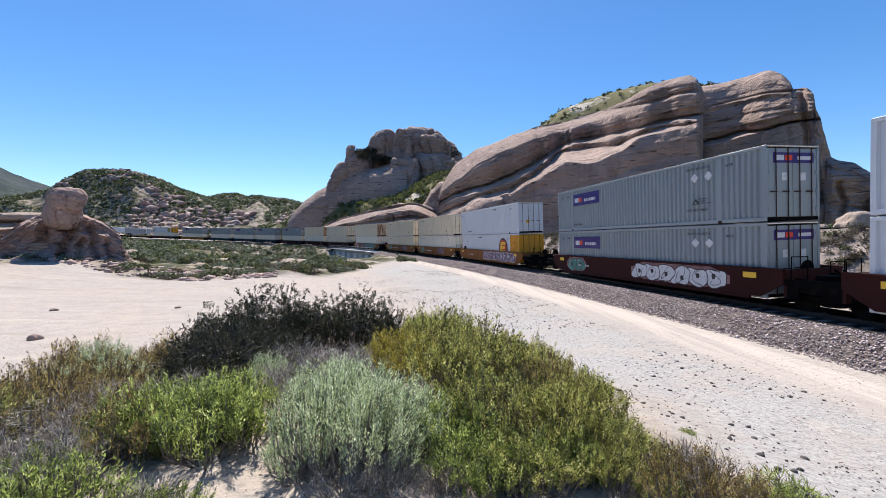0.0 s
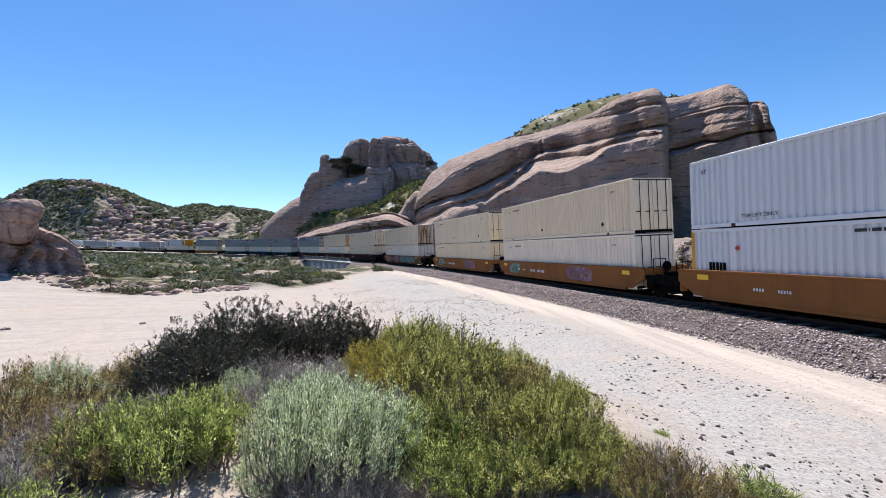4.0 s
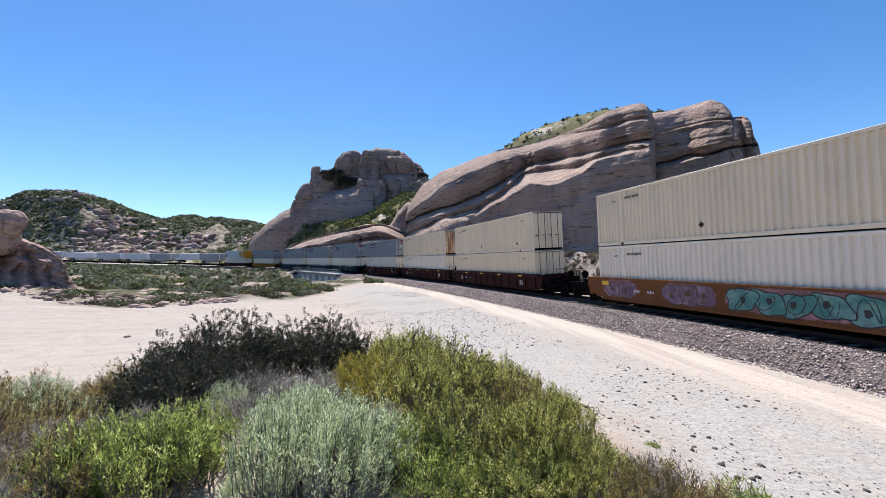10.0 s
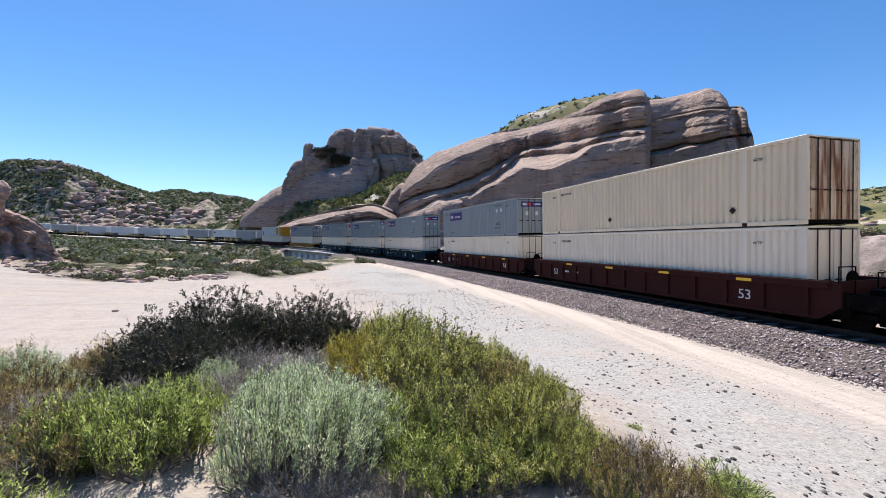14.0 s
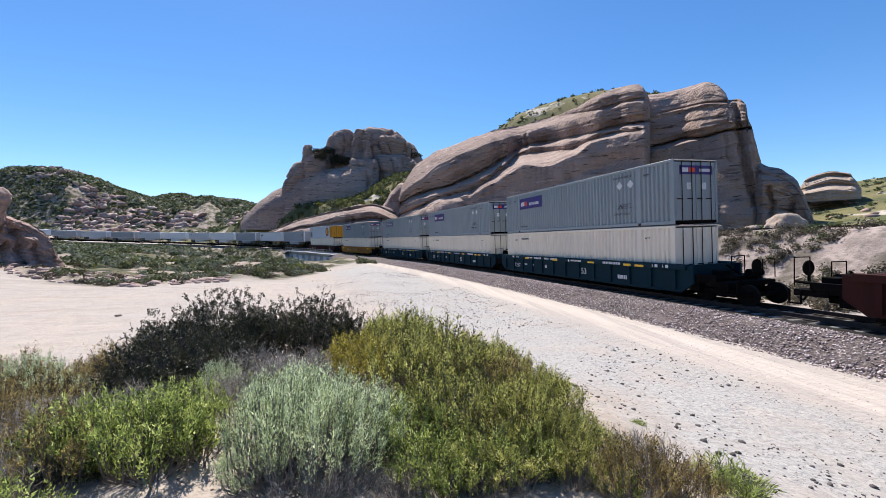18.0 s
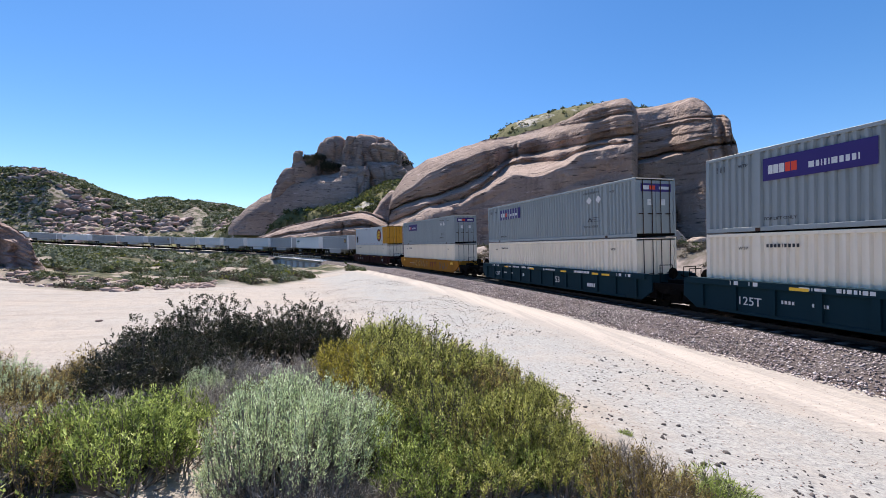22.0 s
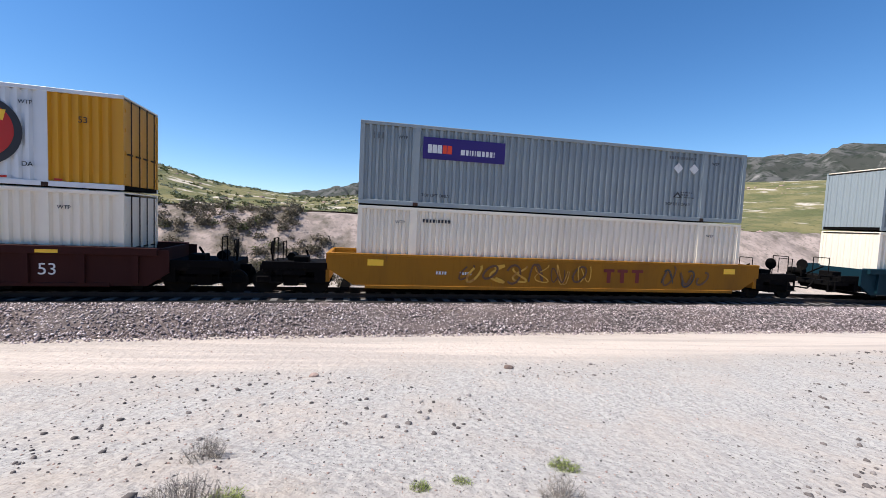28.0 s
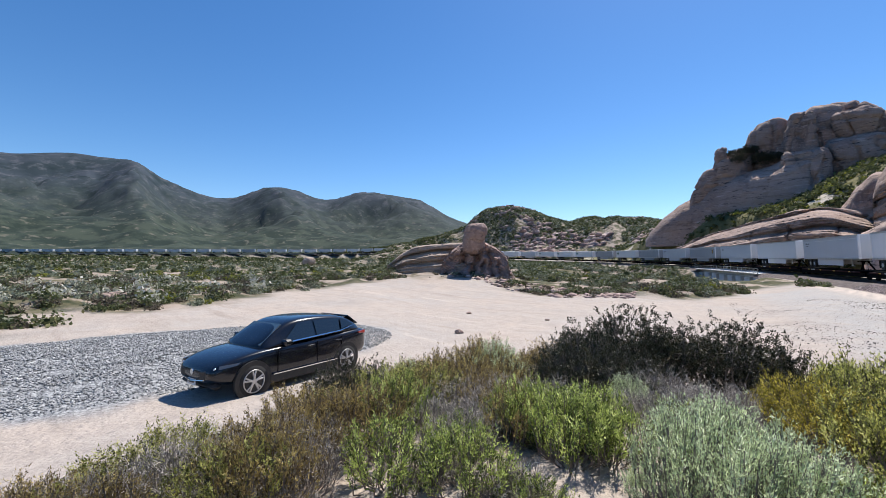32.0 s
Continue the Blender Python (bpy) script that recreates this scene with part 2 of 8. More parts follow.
# the middle of the track, a little more to the outside where it passes the mound
_o = 1.3 + np.interp(T_S, [-90, 30, 50, 80], [1.359, 0.099, 0.02, 0.0])
T_P = T_P + _o[:, None] * np.stack([np.sin(T_A), -np.cos(T_A)], 1)
T_A = T_A + np.interp(T_S, [-90, 25, 70], [0.0105, 0.0105, 0.0])
T_Z = np.where(T_S < 0, 0.6 + 0.012 * T_S, 0.6 + 0.012 * T_S + 0.000033 * T_S**2)
T_Z = T_Z - 0.037 - 0.002 * np.interp(T_S, [-90, 40, 120], [-90, 40, 0])
T_Z = np.where(T_S > 300, 7.17 + 0.046 * (np.minimum(T_S, 500) - 300) + 0.0048 * np.clip(T_S - 500, 0, 600), T_Z)


def on_track(s, side=0.0, up=0.0):
    """A place over the rails; side is metres towards the inside of the bend."""
    x, y, z, a = (np.interp(s, T_S, q) for q in (T_P[:, 0], T_P[:, 1], T_Z, T_A))
    return x - np.sin(a) * side, y + np.cos(a) * side, z + up, a


_coarse = slice(0, None, 6)


def near_track(x, y):
    """For flat arrays: the nearest s, the metres to the inside of the bend, and the rail's height there."""
    px, py = T_P[_coarse, 0], T_P[_coarse, 1]
    s, d, z = np.empty(len(x)), np.empty(len(x)), np.empty(len(x))
    for i in range(0, len(x), 4000):
        q = (x[i:i + 4000, None] - px) ** 2 + (y[i:i + 4000, None] - py) ** 2
        k = np.argmin(q, 1)
        ss, aa = T_S[_coarse][k], T_A[_coarse][k]
        dx, dy = x[i:i + 4000] - px[k], y[i:i + 4000] - py[k]
        ss = ss + dx * np.cos(aa) + dy * np.sin(aa)
        s[i:i + 4000], d[i:i + 4000] = ss, -dx * np.sin(aa) + dy * np.cos(aa)
        z[i:i + 4000] = np.interp(ss, T_S, T_Z)
    return s, d, z


# ---------------------------------------------------------------- the ground
# skylines: degrees to the left of +y, degrees up
MOUNTAINS = [(-180, 7), (-150, 9.5), (-134, 9.0), (-122, 8.4), (-110, 7.3), (-104, 7.9), (-100, 8.8), (-96, 9.4), (-91, 8.9), (-88, 8.2), (-84, 6.5), (-76, 4.2), (-70, 3), (-56, 5.6), (-50, 4.5), (-30, 3), (20, 3), (40, 4.0), (45, 6.0), (52, 9.2), (58.5, 9.7), (63, 8.4), (69, 9.8), (76, 7.9), (81, 9.2), (85, 11.1), (89, 11.4), (95, 10.4), (110, 9), (140, 7), (180, 7)]
NEAR_HILL = [(14, 3.0), (19.7, 5.6), (22, 5.9), (25.5, 6.1), (28, 6.3), (30, 5.8), (32, 6.4), (35.4, 7.5), (38, 7.8), (41, 7.6), (44.6, 5.4), (48, 4.6), (54, 3.6), (60, 3.2), (66, 2.2), (72, 1.2), (90, 1.0)]
RIGHT_HILL = [(-180, 4), (-135, 6.0), (-110, 6.2), (-100, 6.0), (-92, 5.2), (-84, 4.2), (-76, 3.6), (-66, 4.5), (-58, 6.2), (-52, 6.0), (-46, 5.0), (-38, 3.0)]


def lot_edge(az):
    """How far out the bare dirt reaches."""
    return curve_at([(-180, 60), (-60, 60), (0, 60), (9, 62), (13, 47), (20, 41), (31, 40), (37, 46), (43, 56), (54, 56), (61, 46), (69, 38), (82, 27), (95, 24), (120, 20), (180, 12)], az)


def ground_z(x, y):
    x, y = np.asarray(x, float).ravel(), np.asarray(y, float).ravel()
    r = np.hypot(x, y) + 1e-6
    az = np.degrees(np.arctan2(-x, y))
    s, d, rail = near_track(x, y)
    face = sstep(-75, -15, az) * (1 - sstep(110, 170, az))
    rr = np.minimum(r, 520)
    quad = 0.00005 - 0.00003 * sstep(50, 58, az)
    low = 1 - (1 - sstep(40, 120, r)) * sstep(4, 10, az) * 0.95 * (1 - sstep(48, 60, az))
    z = (0.012 * rr + quad * rr**2) * face * low + 0.004 * rr * (1 - face)
    z = z + 0.10 * fbm(x / 9, y / 9, 3, 3) * sstep(6, 20, r) + 0.02 * fbm(x / 1.3, y / 1.3, 5, 3)
    # the mound with the shrubs, under the camera and running ahead
    m = np.exp(-((x + 1.0) / 6.0) ** 2 - ((y - 1.5) / 7.5) ** 2)
    z = z + 1.25 * np.clip(m * 1.25, 0, 1) ** 1.3
    # the heap of broken stone behind the car
    z = z + 0.28 * sstep(1.0, 0.35, np.hypot((x + 15.3) / 4.6, (y - 2.0) / 8.6)) * (1 + 0.25 * fbm(x / 1.2, y / 1.2, 9, 3))
    # the dry wash along the inside of the bend, passing under the bridge
    w = sstep(78, 95, s) * (1 - sstep(250, 300, s))
    z = z - w * 3.6 * np.exp(-((d - 10) / 9.0) ** 2)
    gap = np.exp(-((s - 113) / 17.0) ** 4) * (1 - sstep(25, 45, np.abs(d)))
    z = z - 3.6 * gap * (d < 40)
    # broken ground round the bare lot
    e = lot_edge(az)
    scrub = sstep(0, 5, r - e) * (d > 6)
    z = z + scrub * (0.35 * fbm(x / 4, y / 4, 12, 4) + 0.25)
    z = z + 1.5 * np.exp(-((r - 62) / 14) ** 2 - ((az - 47) / 10) ** 2)
    z = z + 8.5 * np.exp(-((r - 215) / 60) ** 2 - ((az - 53.0) / 6.0) ** 2) * (0.85 + 0.3 * fbm(x / 30, y / 30, 33, 3)) 
    # beds of the tracks
    flat = 1 - sstep(4.2, 9.0, np.abs(d))
    flat = flat * (1 - 0.98 * np.exp(-((s - 113) / 16.0) ** 4))
    z = z * (1 - flat) + (rail - 0.75) * flat
    # the upper bank with the second line, outside the bend
    o = -d
    bank = sstep(11, 17.5, o) * (1 - sstep(70, 110, s))
    upper = 4.1 + 0.010 * np.clip(s, -60, 60)
    zb = upper * bank + z * (1 - bank) + bank * (0.3 * fbm(x / 2.5, y / 2.5, 31, 4)) * sstep(11, 13, o) * (1 - sstep(17.5, 19, o))
    z = np.where(o > 11, zb, z)
    # slopes outside the bend
    zr = np.tan(np.radians(curve_at(RIGHT_HILL, az))) * 230 + 3
    t = sstep(48, 230, r)
    right = sstep(-34, -46, az)
    z = z + right * (o > 26) * sstep(26, 40, o) * np.maximum(zr - z, 0) * t
    rocky = sstep(-46, -38, az) * (1 - sstep(20, 32, az)) * sstep(14, 22, o)
    up = np.tan(np.radians(curve_at([(-46, 2), (-41, 12), (-36, 17.2), (-33, 17.9), (-27, 19.3), (-22, 19.0), (-16.6, 17.8), (-12.9, 15.7), (-10, 13.6), (-6, 8.5), (0, 5.5), (6, 4), (34, 2)], az))) * 150
    z = z + rocky * up * sstep(95, 150, r) * (1 - 0.5 * sstep(160, 260, r))
    slope = curve_at([(-10, 0), (-4, 15), (1, 18), (3.7, 15), (6.6, 11.5), (10.5, 9.5), (14, 9.5), (18, 9), (20, 7.5), (24, 3), (30, 0)], az)
    z = z + rocky * slope * sstep(98, 190, r) * (1 - 0.4 * sstep(230, 330, r))
    # the near range behind the bend
    zh = np.tan(np.radians(curve_at(NEAR_HILL, az))) * 440 + 3
    left = sstep(12, 19, az) * (1 - sstep(70, 84, az))
    ridge = np.sin(az * 1.9 + 1.5 * vnoise(az / 4, az * 0, 2)) * 0.5
    hill = sstep(288, 440, r + 10 * fbm(x / 40, y / 40, 20, 3)) * sstep(7, 75, o)
    ze = zh * (1 - sstep(440, 900, r))
    z = np.where((o > 8) & (left > 0), np.maximum(z, z + left * hill * np.maximum(ze - z, 0) + left * hill * (1 - hill) * 14 * (fbm(x / 45, y / 45, 22, 4) + ridge)), z)
    # mountains
    zm = np.tan(np.radians(curve_at(MOUNTAINS, az))) * 2600 + 3
    t = sstep(620, 2600, r)
    gully = 1 - np.abs(fbm(x / 420 + 0.3 * vnoise(x / 200, y / 200, 44), y / 420, 40, 5))
    z = z + t * np.maximum(zm - z, 0) * (1 - 0.50 * (1 - t**3) * (1 - gully)) - 60 * sstep(2600, 3600, r)
    crag = sstep(-60, -72, az) * sstep(900, 1700, r)
    z = z + crag * 26 * (fbm(x / 110, y / 110, 46, 4) - 0.3) - crag * 40 * np.clip(1 - np.abs(vnoise(az / 2.1, r / 1500, 47)) / 0.18, 0, 1) * (1 - t**6)
    return z


def build_ground():
    az = np.concatenate([np.linspace(-180, -112, 90), np.linspace(-111.4, -62, 170), np.linspace(-61.6, 100, 470), np.linspace(101, 179.4, 70)])
    r = np.concatenate([[0.002], np.geomspace(0.3, 14, 76), np.geomspace(14.4, 110, 110), np.geomspace(113, 4200, 115)])
    A, Rr = np.meshgrid(np.radians(az), r)
    x, y = -np.sin(A) * Rr, np.cos(A) * Rr
    z = ground_z(x, y)
    n, k = len(az), len(r)
    verts = np.stack([x.ravel(), y.ravel(), z], 1)
    i = np.arange((k - 1) * n)
    j = (i % n + 1) % n + (i // n) * n
    faces = np.stack([i, i + n, j + n, j], 1)
    verts[:n] = verts[:n].mean(0)          # the innermost ring closes on one point
    verts[:n, :2] = np.stack([-np.sin(np.radians(az)), np.cos(np.radians(az))], 1) * -0.004
    me = bpy.data.meshes.new("ground")
    me.vertices.add(len(verts))
    me.vertices.foreach_set("co", verts.ravel())
    me.loops.add(faces.size)
    me.loops.foreach_set("vertex_index", faces.ravel().astype(np.int32))
    me.polygons.add(len(faces))
    me.polygons.foreach_set("loop_start", np.arange(0, faces.size, 4, dtype=np.int32))
    me.polygons.foreach_set("loop_total", np.full(len(faces), 4, dtype=np.int32))
    me.polygons.foreach_set("use_smooth", np.ones(len(faces), dtype=bool))
    # what covers the ground, kept as three named layers: scrub, grass, bare rock
    xr, yr = x.ravel(), y.ravel()
    rad, azd = np.hypot(xr, yr), np.degrees(np.arctan2(-xr, yr))
    s, d, _ = near_track(xr, yr)
    scrub = np.where(d > np.where(s > 68, 4.3, 6.0), sstep(-2, 4, rad - lot_edge(azd) + 3 * fbm(xr / 5, yr / 5, 51, 3)), 0)
    scrub = np.maximum(scrub, np.where(d < -16, 1.0, 0) * sstep(-0.3, 0.6, 0.55 * fbm(xr / 6, yr / 6, 52, 4) + 0.3 + 0.4 * (rad > 120)))
    mound = sstep(0.25, 0.5, np.exp(-((xr + 1.4) / 4.6) ** 2 - ((yr - 3.5) / 7.5) ** 2) + 0.12 * fbm(xr, yr, 53, 3))
    heap = sstep(1.05, 0.9, np.hypot((xr + 15.3) / 4.6, (yr - 2.0) / 8.6) + 0.12 * fbm(xr / 1.5, yr / 1.5, 54, 3))
    # far: where the mountain colour with its painted haze takes over
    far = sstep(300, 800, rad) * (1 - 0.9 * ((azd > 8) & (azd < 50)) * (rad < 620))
    road = np.exp(-((d - 5.6) / 1.5) ** 4)
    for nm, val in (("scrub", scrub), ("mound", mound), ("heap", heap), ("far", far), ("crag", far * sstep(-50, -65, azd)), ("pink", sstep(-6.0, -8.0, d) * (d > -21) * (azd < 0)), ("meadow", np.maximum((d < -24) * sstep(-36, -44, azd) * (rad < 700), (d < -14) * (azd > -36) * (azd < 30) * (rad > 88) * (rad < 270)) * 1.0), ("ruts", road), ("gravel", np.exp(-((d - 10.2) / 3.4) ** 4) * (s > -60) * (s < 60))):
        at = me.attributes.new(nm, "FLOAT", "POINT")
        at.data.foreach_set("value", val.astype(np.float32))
    me.update(calc_edges=True)
    me.validate()
    me.materials.append(ground_material())
    return tagged(new("ground", me), "pale sandy dirt with gravel, ruts and scrub, rising to hills", "ground", kind="structure")


def ground_material():
    m = bpy.data.materials.new("ground")
    m.use_nodes = True
    n, l = m.node_tree.nodes, m.node_tree.links
    b = n["Principled BSDF"]
    b.inputs["Roughness"].default_value = 0.95
    b.inputs["Specular IOR Level"].default_value = 0.15
    co = n.new("ShaderNodeTexCoord")

    def noise_tex(scale, lo, hi, detail=6, sc=(1, 1, 1), rough=0.6, turn=0):
        mp = n.new("ShaderNodeMapping")
        mp.inputs["Rotation"].default_value = (0, 0, radians(turn))
        mp.inputs["Scale"].default_value = sc
        l.new(co.outputs["Object"], mp.inputs[0])
        t = n.new("ShaderNodeTexNoise")
        t.inputs["Scale"].default_value, t.inputs["Detail"].default_value, t.inputs["Roughness"].default_value = scale, detail, rough
        l.new(mp.outputs[0], t.inputs["Vector"])
        r = n.new("ShaderNodeMapRange")
        r.inputs[1].default_value, r.inputs[2].default_value = lo, hi
        l.new(t.outputs[0], r.inputs[0])
        return r.outputs[0]

    def mix(f, a, c):
        x = n.new("ShaderNodeMix")
        x.data_type = "RGBA"
        l.new(f, x.inputs[0])
        for k, v in ((6, a), (7, c)):
            if isinstance(v, tuple):
                x.inputs[k].default_value = (*v, 1)
            else:
                l.new(v, x.inputs[k])
        return x.outputs[2]

    def layer(nm):
        a = n.new("ShaderNodeAttribute")
        a.attribute_name = nm
        return a.outputs["Fac"]

    def times(a, c):
        x = n.new("ShaderNodeMath")
        x.operation = "MULTIPLY"
        l.new(a, x.inputs[0])
        l.new(c, x.inputs[1])
        return x.outputs[0]

    dirt = mix(noise_tex(0.16, 0.35, 0.65), (0.47, 0.385, 0.32), (0.41, 0.37, 0.335))
    dirt = mix(noise_tex(1.4, 0.45, 0.75), dirt, (0.36, 0.31, 0.27))
    dirt = mix(noise_tex(0.7, 0.54, 0.66, 8, (0.12, 1.0, 1.0), 0.75, -24), dirt, (0.34, 0.285, 0.24))
    dirt = mix(noise_tex(0.9, 0.56, 0.68, 8, (0.10, 1.0, 1.0), 0.75, 58), dirt, (0.53, 0.45, 0.38))
    dirt = mix(noise_tex(22, 0.56, 0.68, 3), dirt, (0.25, 0.22, 0.20))
    dirt = mix(noise_tex(6, 0.60, 0.68, 5), dirt, (0.30, 0.265, 0.24))
    dirt = mix(noise_tex(55, 0.6, 0.75, 2), dirt, (0.56, 0.49, 0.43))
    dirt = mix(times(layer("gravel"), noise_tex(0.8, 0.2, 0.55)), dirt, mix(noise_tex(30, 0.60, 0.66, 3), mix(noise_tex(14, 0.42, 0.62, 4), (0.44, 0.415, 0.385), (0.32, 0.30, 0.285)), (0.15, 0.14, 0.135)))
    road = mix(noise_tex(1.3, 0.44, 0.58, 8, (1.0, 0.06, 1.0), 0.75, -7), (0.55, 0.47, 0.41), (0.42, 0.365, 0.325))
    dirt = mix(times(layer("ruts"), noise_tex(0.5, 0.05, 0.35, 6, (1.0, 0.12, 1.0))), dirt, road)
    soil = mix(noise_tex(2.0, 0.4, 0.65), (0.43, 0.35, 0.28), (0.30, 0.25, 0.20))
    dirt = mix(times(layer("mound"), noise_tex(1.1, 0.3, 0.6)), dirt, soil)
    green = mix(noise_tex(0.22, 0.42, 0.6), (0.07, 0.072, 0.036), (0.15, 0.13, 0.075))
    green = mix(noise_tex(0.9, 0.5, 0.62), green, (0.035, 0.045, 0.022))
    green = mix(noise_tex(0.05, 0.56, 0.68), green, (0.19, 0.155, 0.105))
    green = mix(noise_tex(0.17, 0.53, 0.60, 6), green, (0.34, 0.275, 0.22))
    bare = noise_tex(0.35, 0.50, 0.56, 6)
    dirt = mix(layer("scrub"), dirt, mix(times(bare, noise_tex(0.06, 0.44, 0.5, 3)), green, (0.36, 0.29, 0.235)))
    meadow = mix(noise_tex(0.09, 0.44, 0.58, 6), (0.20, 0.175, 0.08), (0.11, 0.115, 0.048))
    meadow = mix(noise_tex(0.08, 0.56, 0.62, 7), meadow, (0.55, 0.48, 0.40))
    meadow = mix(noise_tex(1.2, 0.55, 0.68, 4), meadow, (0.07, 0.075, 0.035))
    dirt = mix(layer("meadow"), dirt, meadow)
    pink = mix(noise_tex(0.5, 0.42, 0.62), (0.42, 0.335, 0.295), (0.26, 0.21, 0.185))
    pink = mix(noise_tex(0.33, 0.50, 0.60, 6), pink, (0.15, 0.125, 0.10))
    dirt = mix(layer("pink"), dirt, mix(noise_tex(3.0, 0.5, 0.68, 4), pink, (0.22, 0.185, 0.16)))
    stone = mix(noise_tex(9, 0.42, 0.6), (0.20, 0.205, 0.21), (0.42, 0.42, 0.415))
    stone = mix(noise_tex(17, 0.55, 0.65, 3), stone, (0.05, 0.05, 0.055))
    dirt = mix(layer("heap"), dirt, stone)
    # mountain colours: the blue-grey of distance haze is painted into them
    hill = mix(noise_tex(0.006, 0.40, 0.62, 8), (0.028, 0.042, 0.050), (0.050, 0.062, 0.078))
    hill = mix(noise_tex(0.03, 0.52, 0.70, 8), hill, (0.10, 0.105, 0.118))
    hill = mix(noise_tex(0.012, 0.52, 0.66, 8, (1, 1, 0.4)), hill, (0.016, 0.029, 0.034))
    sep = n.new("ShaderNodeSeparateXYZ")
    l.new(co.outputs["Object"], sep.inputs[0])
    # higher slopes take the haze blue, lower ones the brush colours
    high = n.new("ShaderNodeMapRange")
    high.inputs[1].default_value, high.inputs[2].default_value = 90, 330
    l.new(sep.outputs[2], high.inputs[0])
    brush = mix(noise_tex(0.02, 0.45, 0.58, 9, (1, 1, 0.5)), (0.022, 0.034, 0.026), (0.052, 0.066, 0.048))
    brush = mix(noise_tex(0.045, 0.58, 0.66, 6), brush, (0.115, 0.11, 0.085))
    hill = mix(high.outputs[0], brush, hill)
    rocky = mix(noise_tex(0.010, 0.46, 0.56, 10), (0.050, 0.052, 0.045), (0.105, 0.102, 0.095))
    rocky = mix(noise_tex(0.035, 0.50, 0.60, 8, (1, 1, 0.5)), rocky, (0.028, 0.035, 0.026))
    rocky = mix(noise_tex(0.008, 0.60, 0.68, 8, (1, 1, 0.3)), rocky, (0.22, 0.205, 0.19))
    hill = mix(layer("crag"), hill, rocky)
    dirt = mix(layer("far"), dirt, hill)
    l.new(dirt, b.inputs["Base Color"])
    prev = None
    for scale, st, dist in ((0.5, 0.25, 0.3), (7.0, 0.8, 0.06), (40.0, 0.8, 0.014)):
        t = n.new("ShaderNodeTexNoise")
        t.inputs["Scale"].default_value, t.inputs["Detail"].default_value = scale, 6
        l.new(co.outputs["Object"], t.inputs["Vector"])
        bp = n.new("ShaderNodeBump")
        bp.inputs["Strength"].default_value, bp.inputs["Distance"].default_value = st, dist
        l.new(t.outputs[0], bp.inputs["Height"])
        if prev:
            l.new(prev, bp.inputs["Normal"])
        prev = bp.outputs[0]
    l.new(prev, b.inputs["Normal"])
    return m


build_ground()


# ---------------------------------------------------------------- rocks
def polar(az, r, z=0.0):
    return -math.sin(radians(az)) * r, math.cos(radians(az)) * r, z


def cliff(name, az0, az1, dist, top, foot, back, ledges, mat, label, cols=220, rows=110, k=0, lean=0.12, band=1.0, beds=0.0, lips=()):
    """A rock face standing round the place: az0 to az1 in degrees to the left of +y, its distance and skyline by curves,
    ledges (height share, set-back), and a rounded top that falls away behind."""
    az = np.linspace(az0, az1, cols)
    rng = curve_at(dist, az)
    zt = np.tan(np.radians(curve_at(top, az))) * (rng + 3.0) + EYE[2]
    zf = np.full(cols, foot) if not isinstance(foot, list) else curve_at(foot, az)
    along = np.cumsum(np.concatenate([[0], np.abs(np.diff(np.radians(az))) * rng[1:]]))
    v = np.concatenate([np.linspace(0, 0.93, rows - 30), 0.93 + 0.07 * np.sin(np.linspace(0.06, 1, 30) * math.pi / 2)])
    V, AL = np.meshgrid(v, along, indexing="ij")
    h = zt - zf
    z = zf + V * h
    q = np.clip(V + 0.012 * vnoise(AL / 34, V * 1.5, k + 1) + 0.0025 * vnoise(AL / 4.1, V * 5, k + 2), 0.0005, 1.2)
    rec = lean * V * h
    # overhanging lips: the face under each comes forward, the ledge over it falls back
    for n_, (at_, out_, wide_) in enumerate(lips):
        qi = at_ + 0.022 * vnoise(AL / 13 + 5.1 * n_, AL * 0, k + 30) + 0.006 * vnoise(AL / 2.6, AL * 0 + n_, k + 31)
        live = sstep(-0.45, 0.15, vnoise(AL / 15 + 9.7 * n_, AL * 0, k + 32)) + 0.12
        up_ = np.clip((q - qi + wide_) / wide_, 0, 1) ** 1.6 * (1 - sstep(0.0, 0.010, q - qi))
        rec = rec - out_ * live * up_
    for n_, (share_, back_) in enumerate(ledges):
        run = 0.15 + 1.1 * sstep(-0.55, 0.5, vnoise(AL / 17 + n_ * 3.3, V * 0 + share_ * 31, k + 3))
        rec = rec + back_ * run * sstep(share_ - 0.010, share_ + 0.016, q)
        rec = rec - 0.30 * back_ * run * np.exp(-((q - share_ + 0.022) / 0.010) ** 2)       # the hollow under a lip
    amp, bw, bh = 0.6, 12.0, 5.0
    wx = AL + 2.2 * vnoise(AL / 7, z / 7, k + 12)
    wz = z + 1.4 * vnoise(AL / 8, z / 6, k + 13) - 0.28 * AL
    for o_, (m_, w_) in enumerate(((1.0, 1.0), (0.45, 0.42))):
        iz = np.floor(wz / (bh * w_))
        ix = np.floor(wx / (bw * w_) + 0.5 * (iz % 2) + hash2(iz, iz * 0, k + 14))
        rec = rec - amp * m_ * (hash2(ix, iz, k + 15 + o_) - 0.5) * 2
        fx = np.abs((wx / (bw * w_) + 0.5 * (iz % 2) + hash2(iz, iz * 0, k + 14)) % 1 - 0.5)
        rec = rec + amp * m_ * 0.8 * sstep(0.455, 0.5, fx)
    rec = rec + np.minimum(h, 14) * 0.38 * np.clip((V - 0.80) / 0.20, 0, 1) ** 3       # rounding at the top
    rec = rec - 0.8 * vnoise(AL / 15, V * 2.2, k + 4) - 0.30 * vnoise(AL / 5, z / 3, k + 5) - 0.10 * vnoise(AL / 1.6, z / 0.7, k + 6) - 0.06 * vnoise(AL / 0.7, z / 0.5, k + 16)
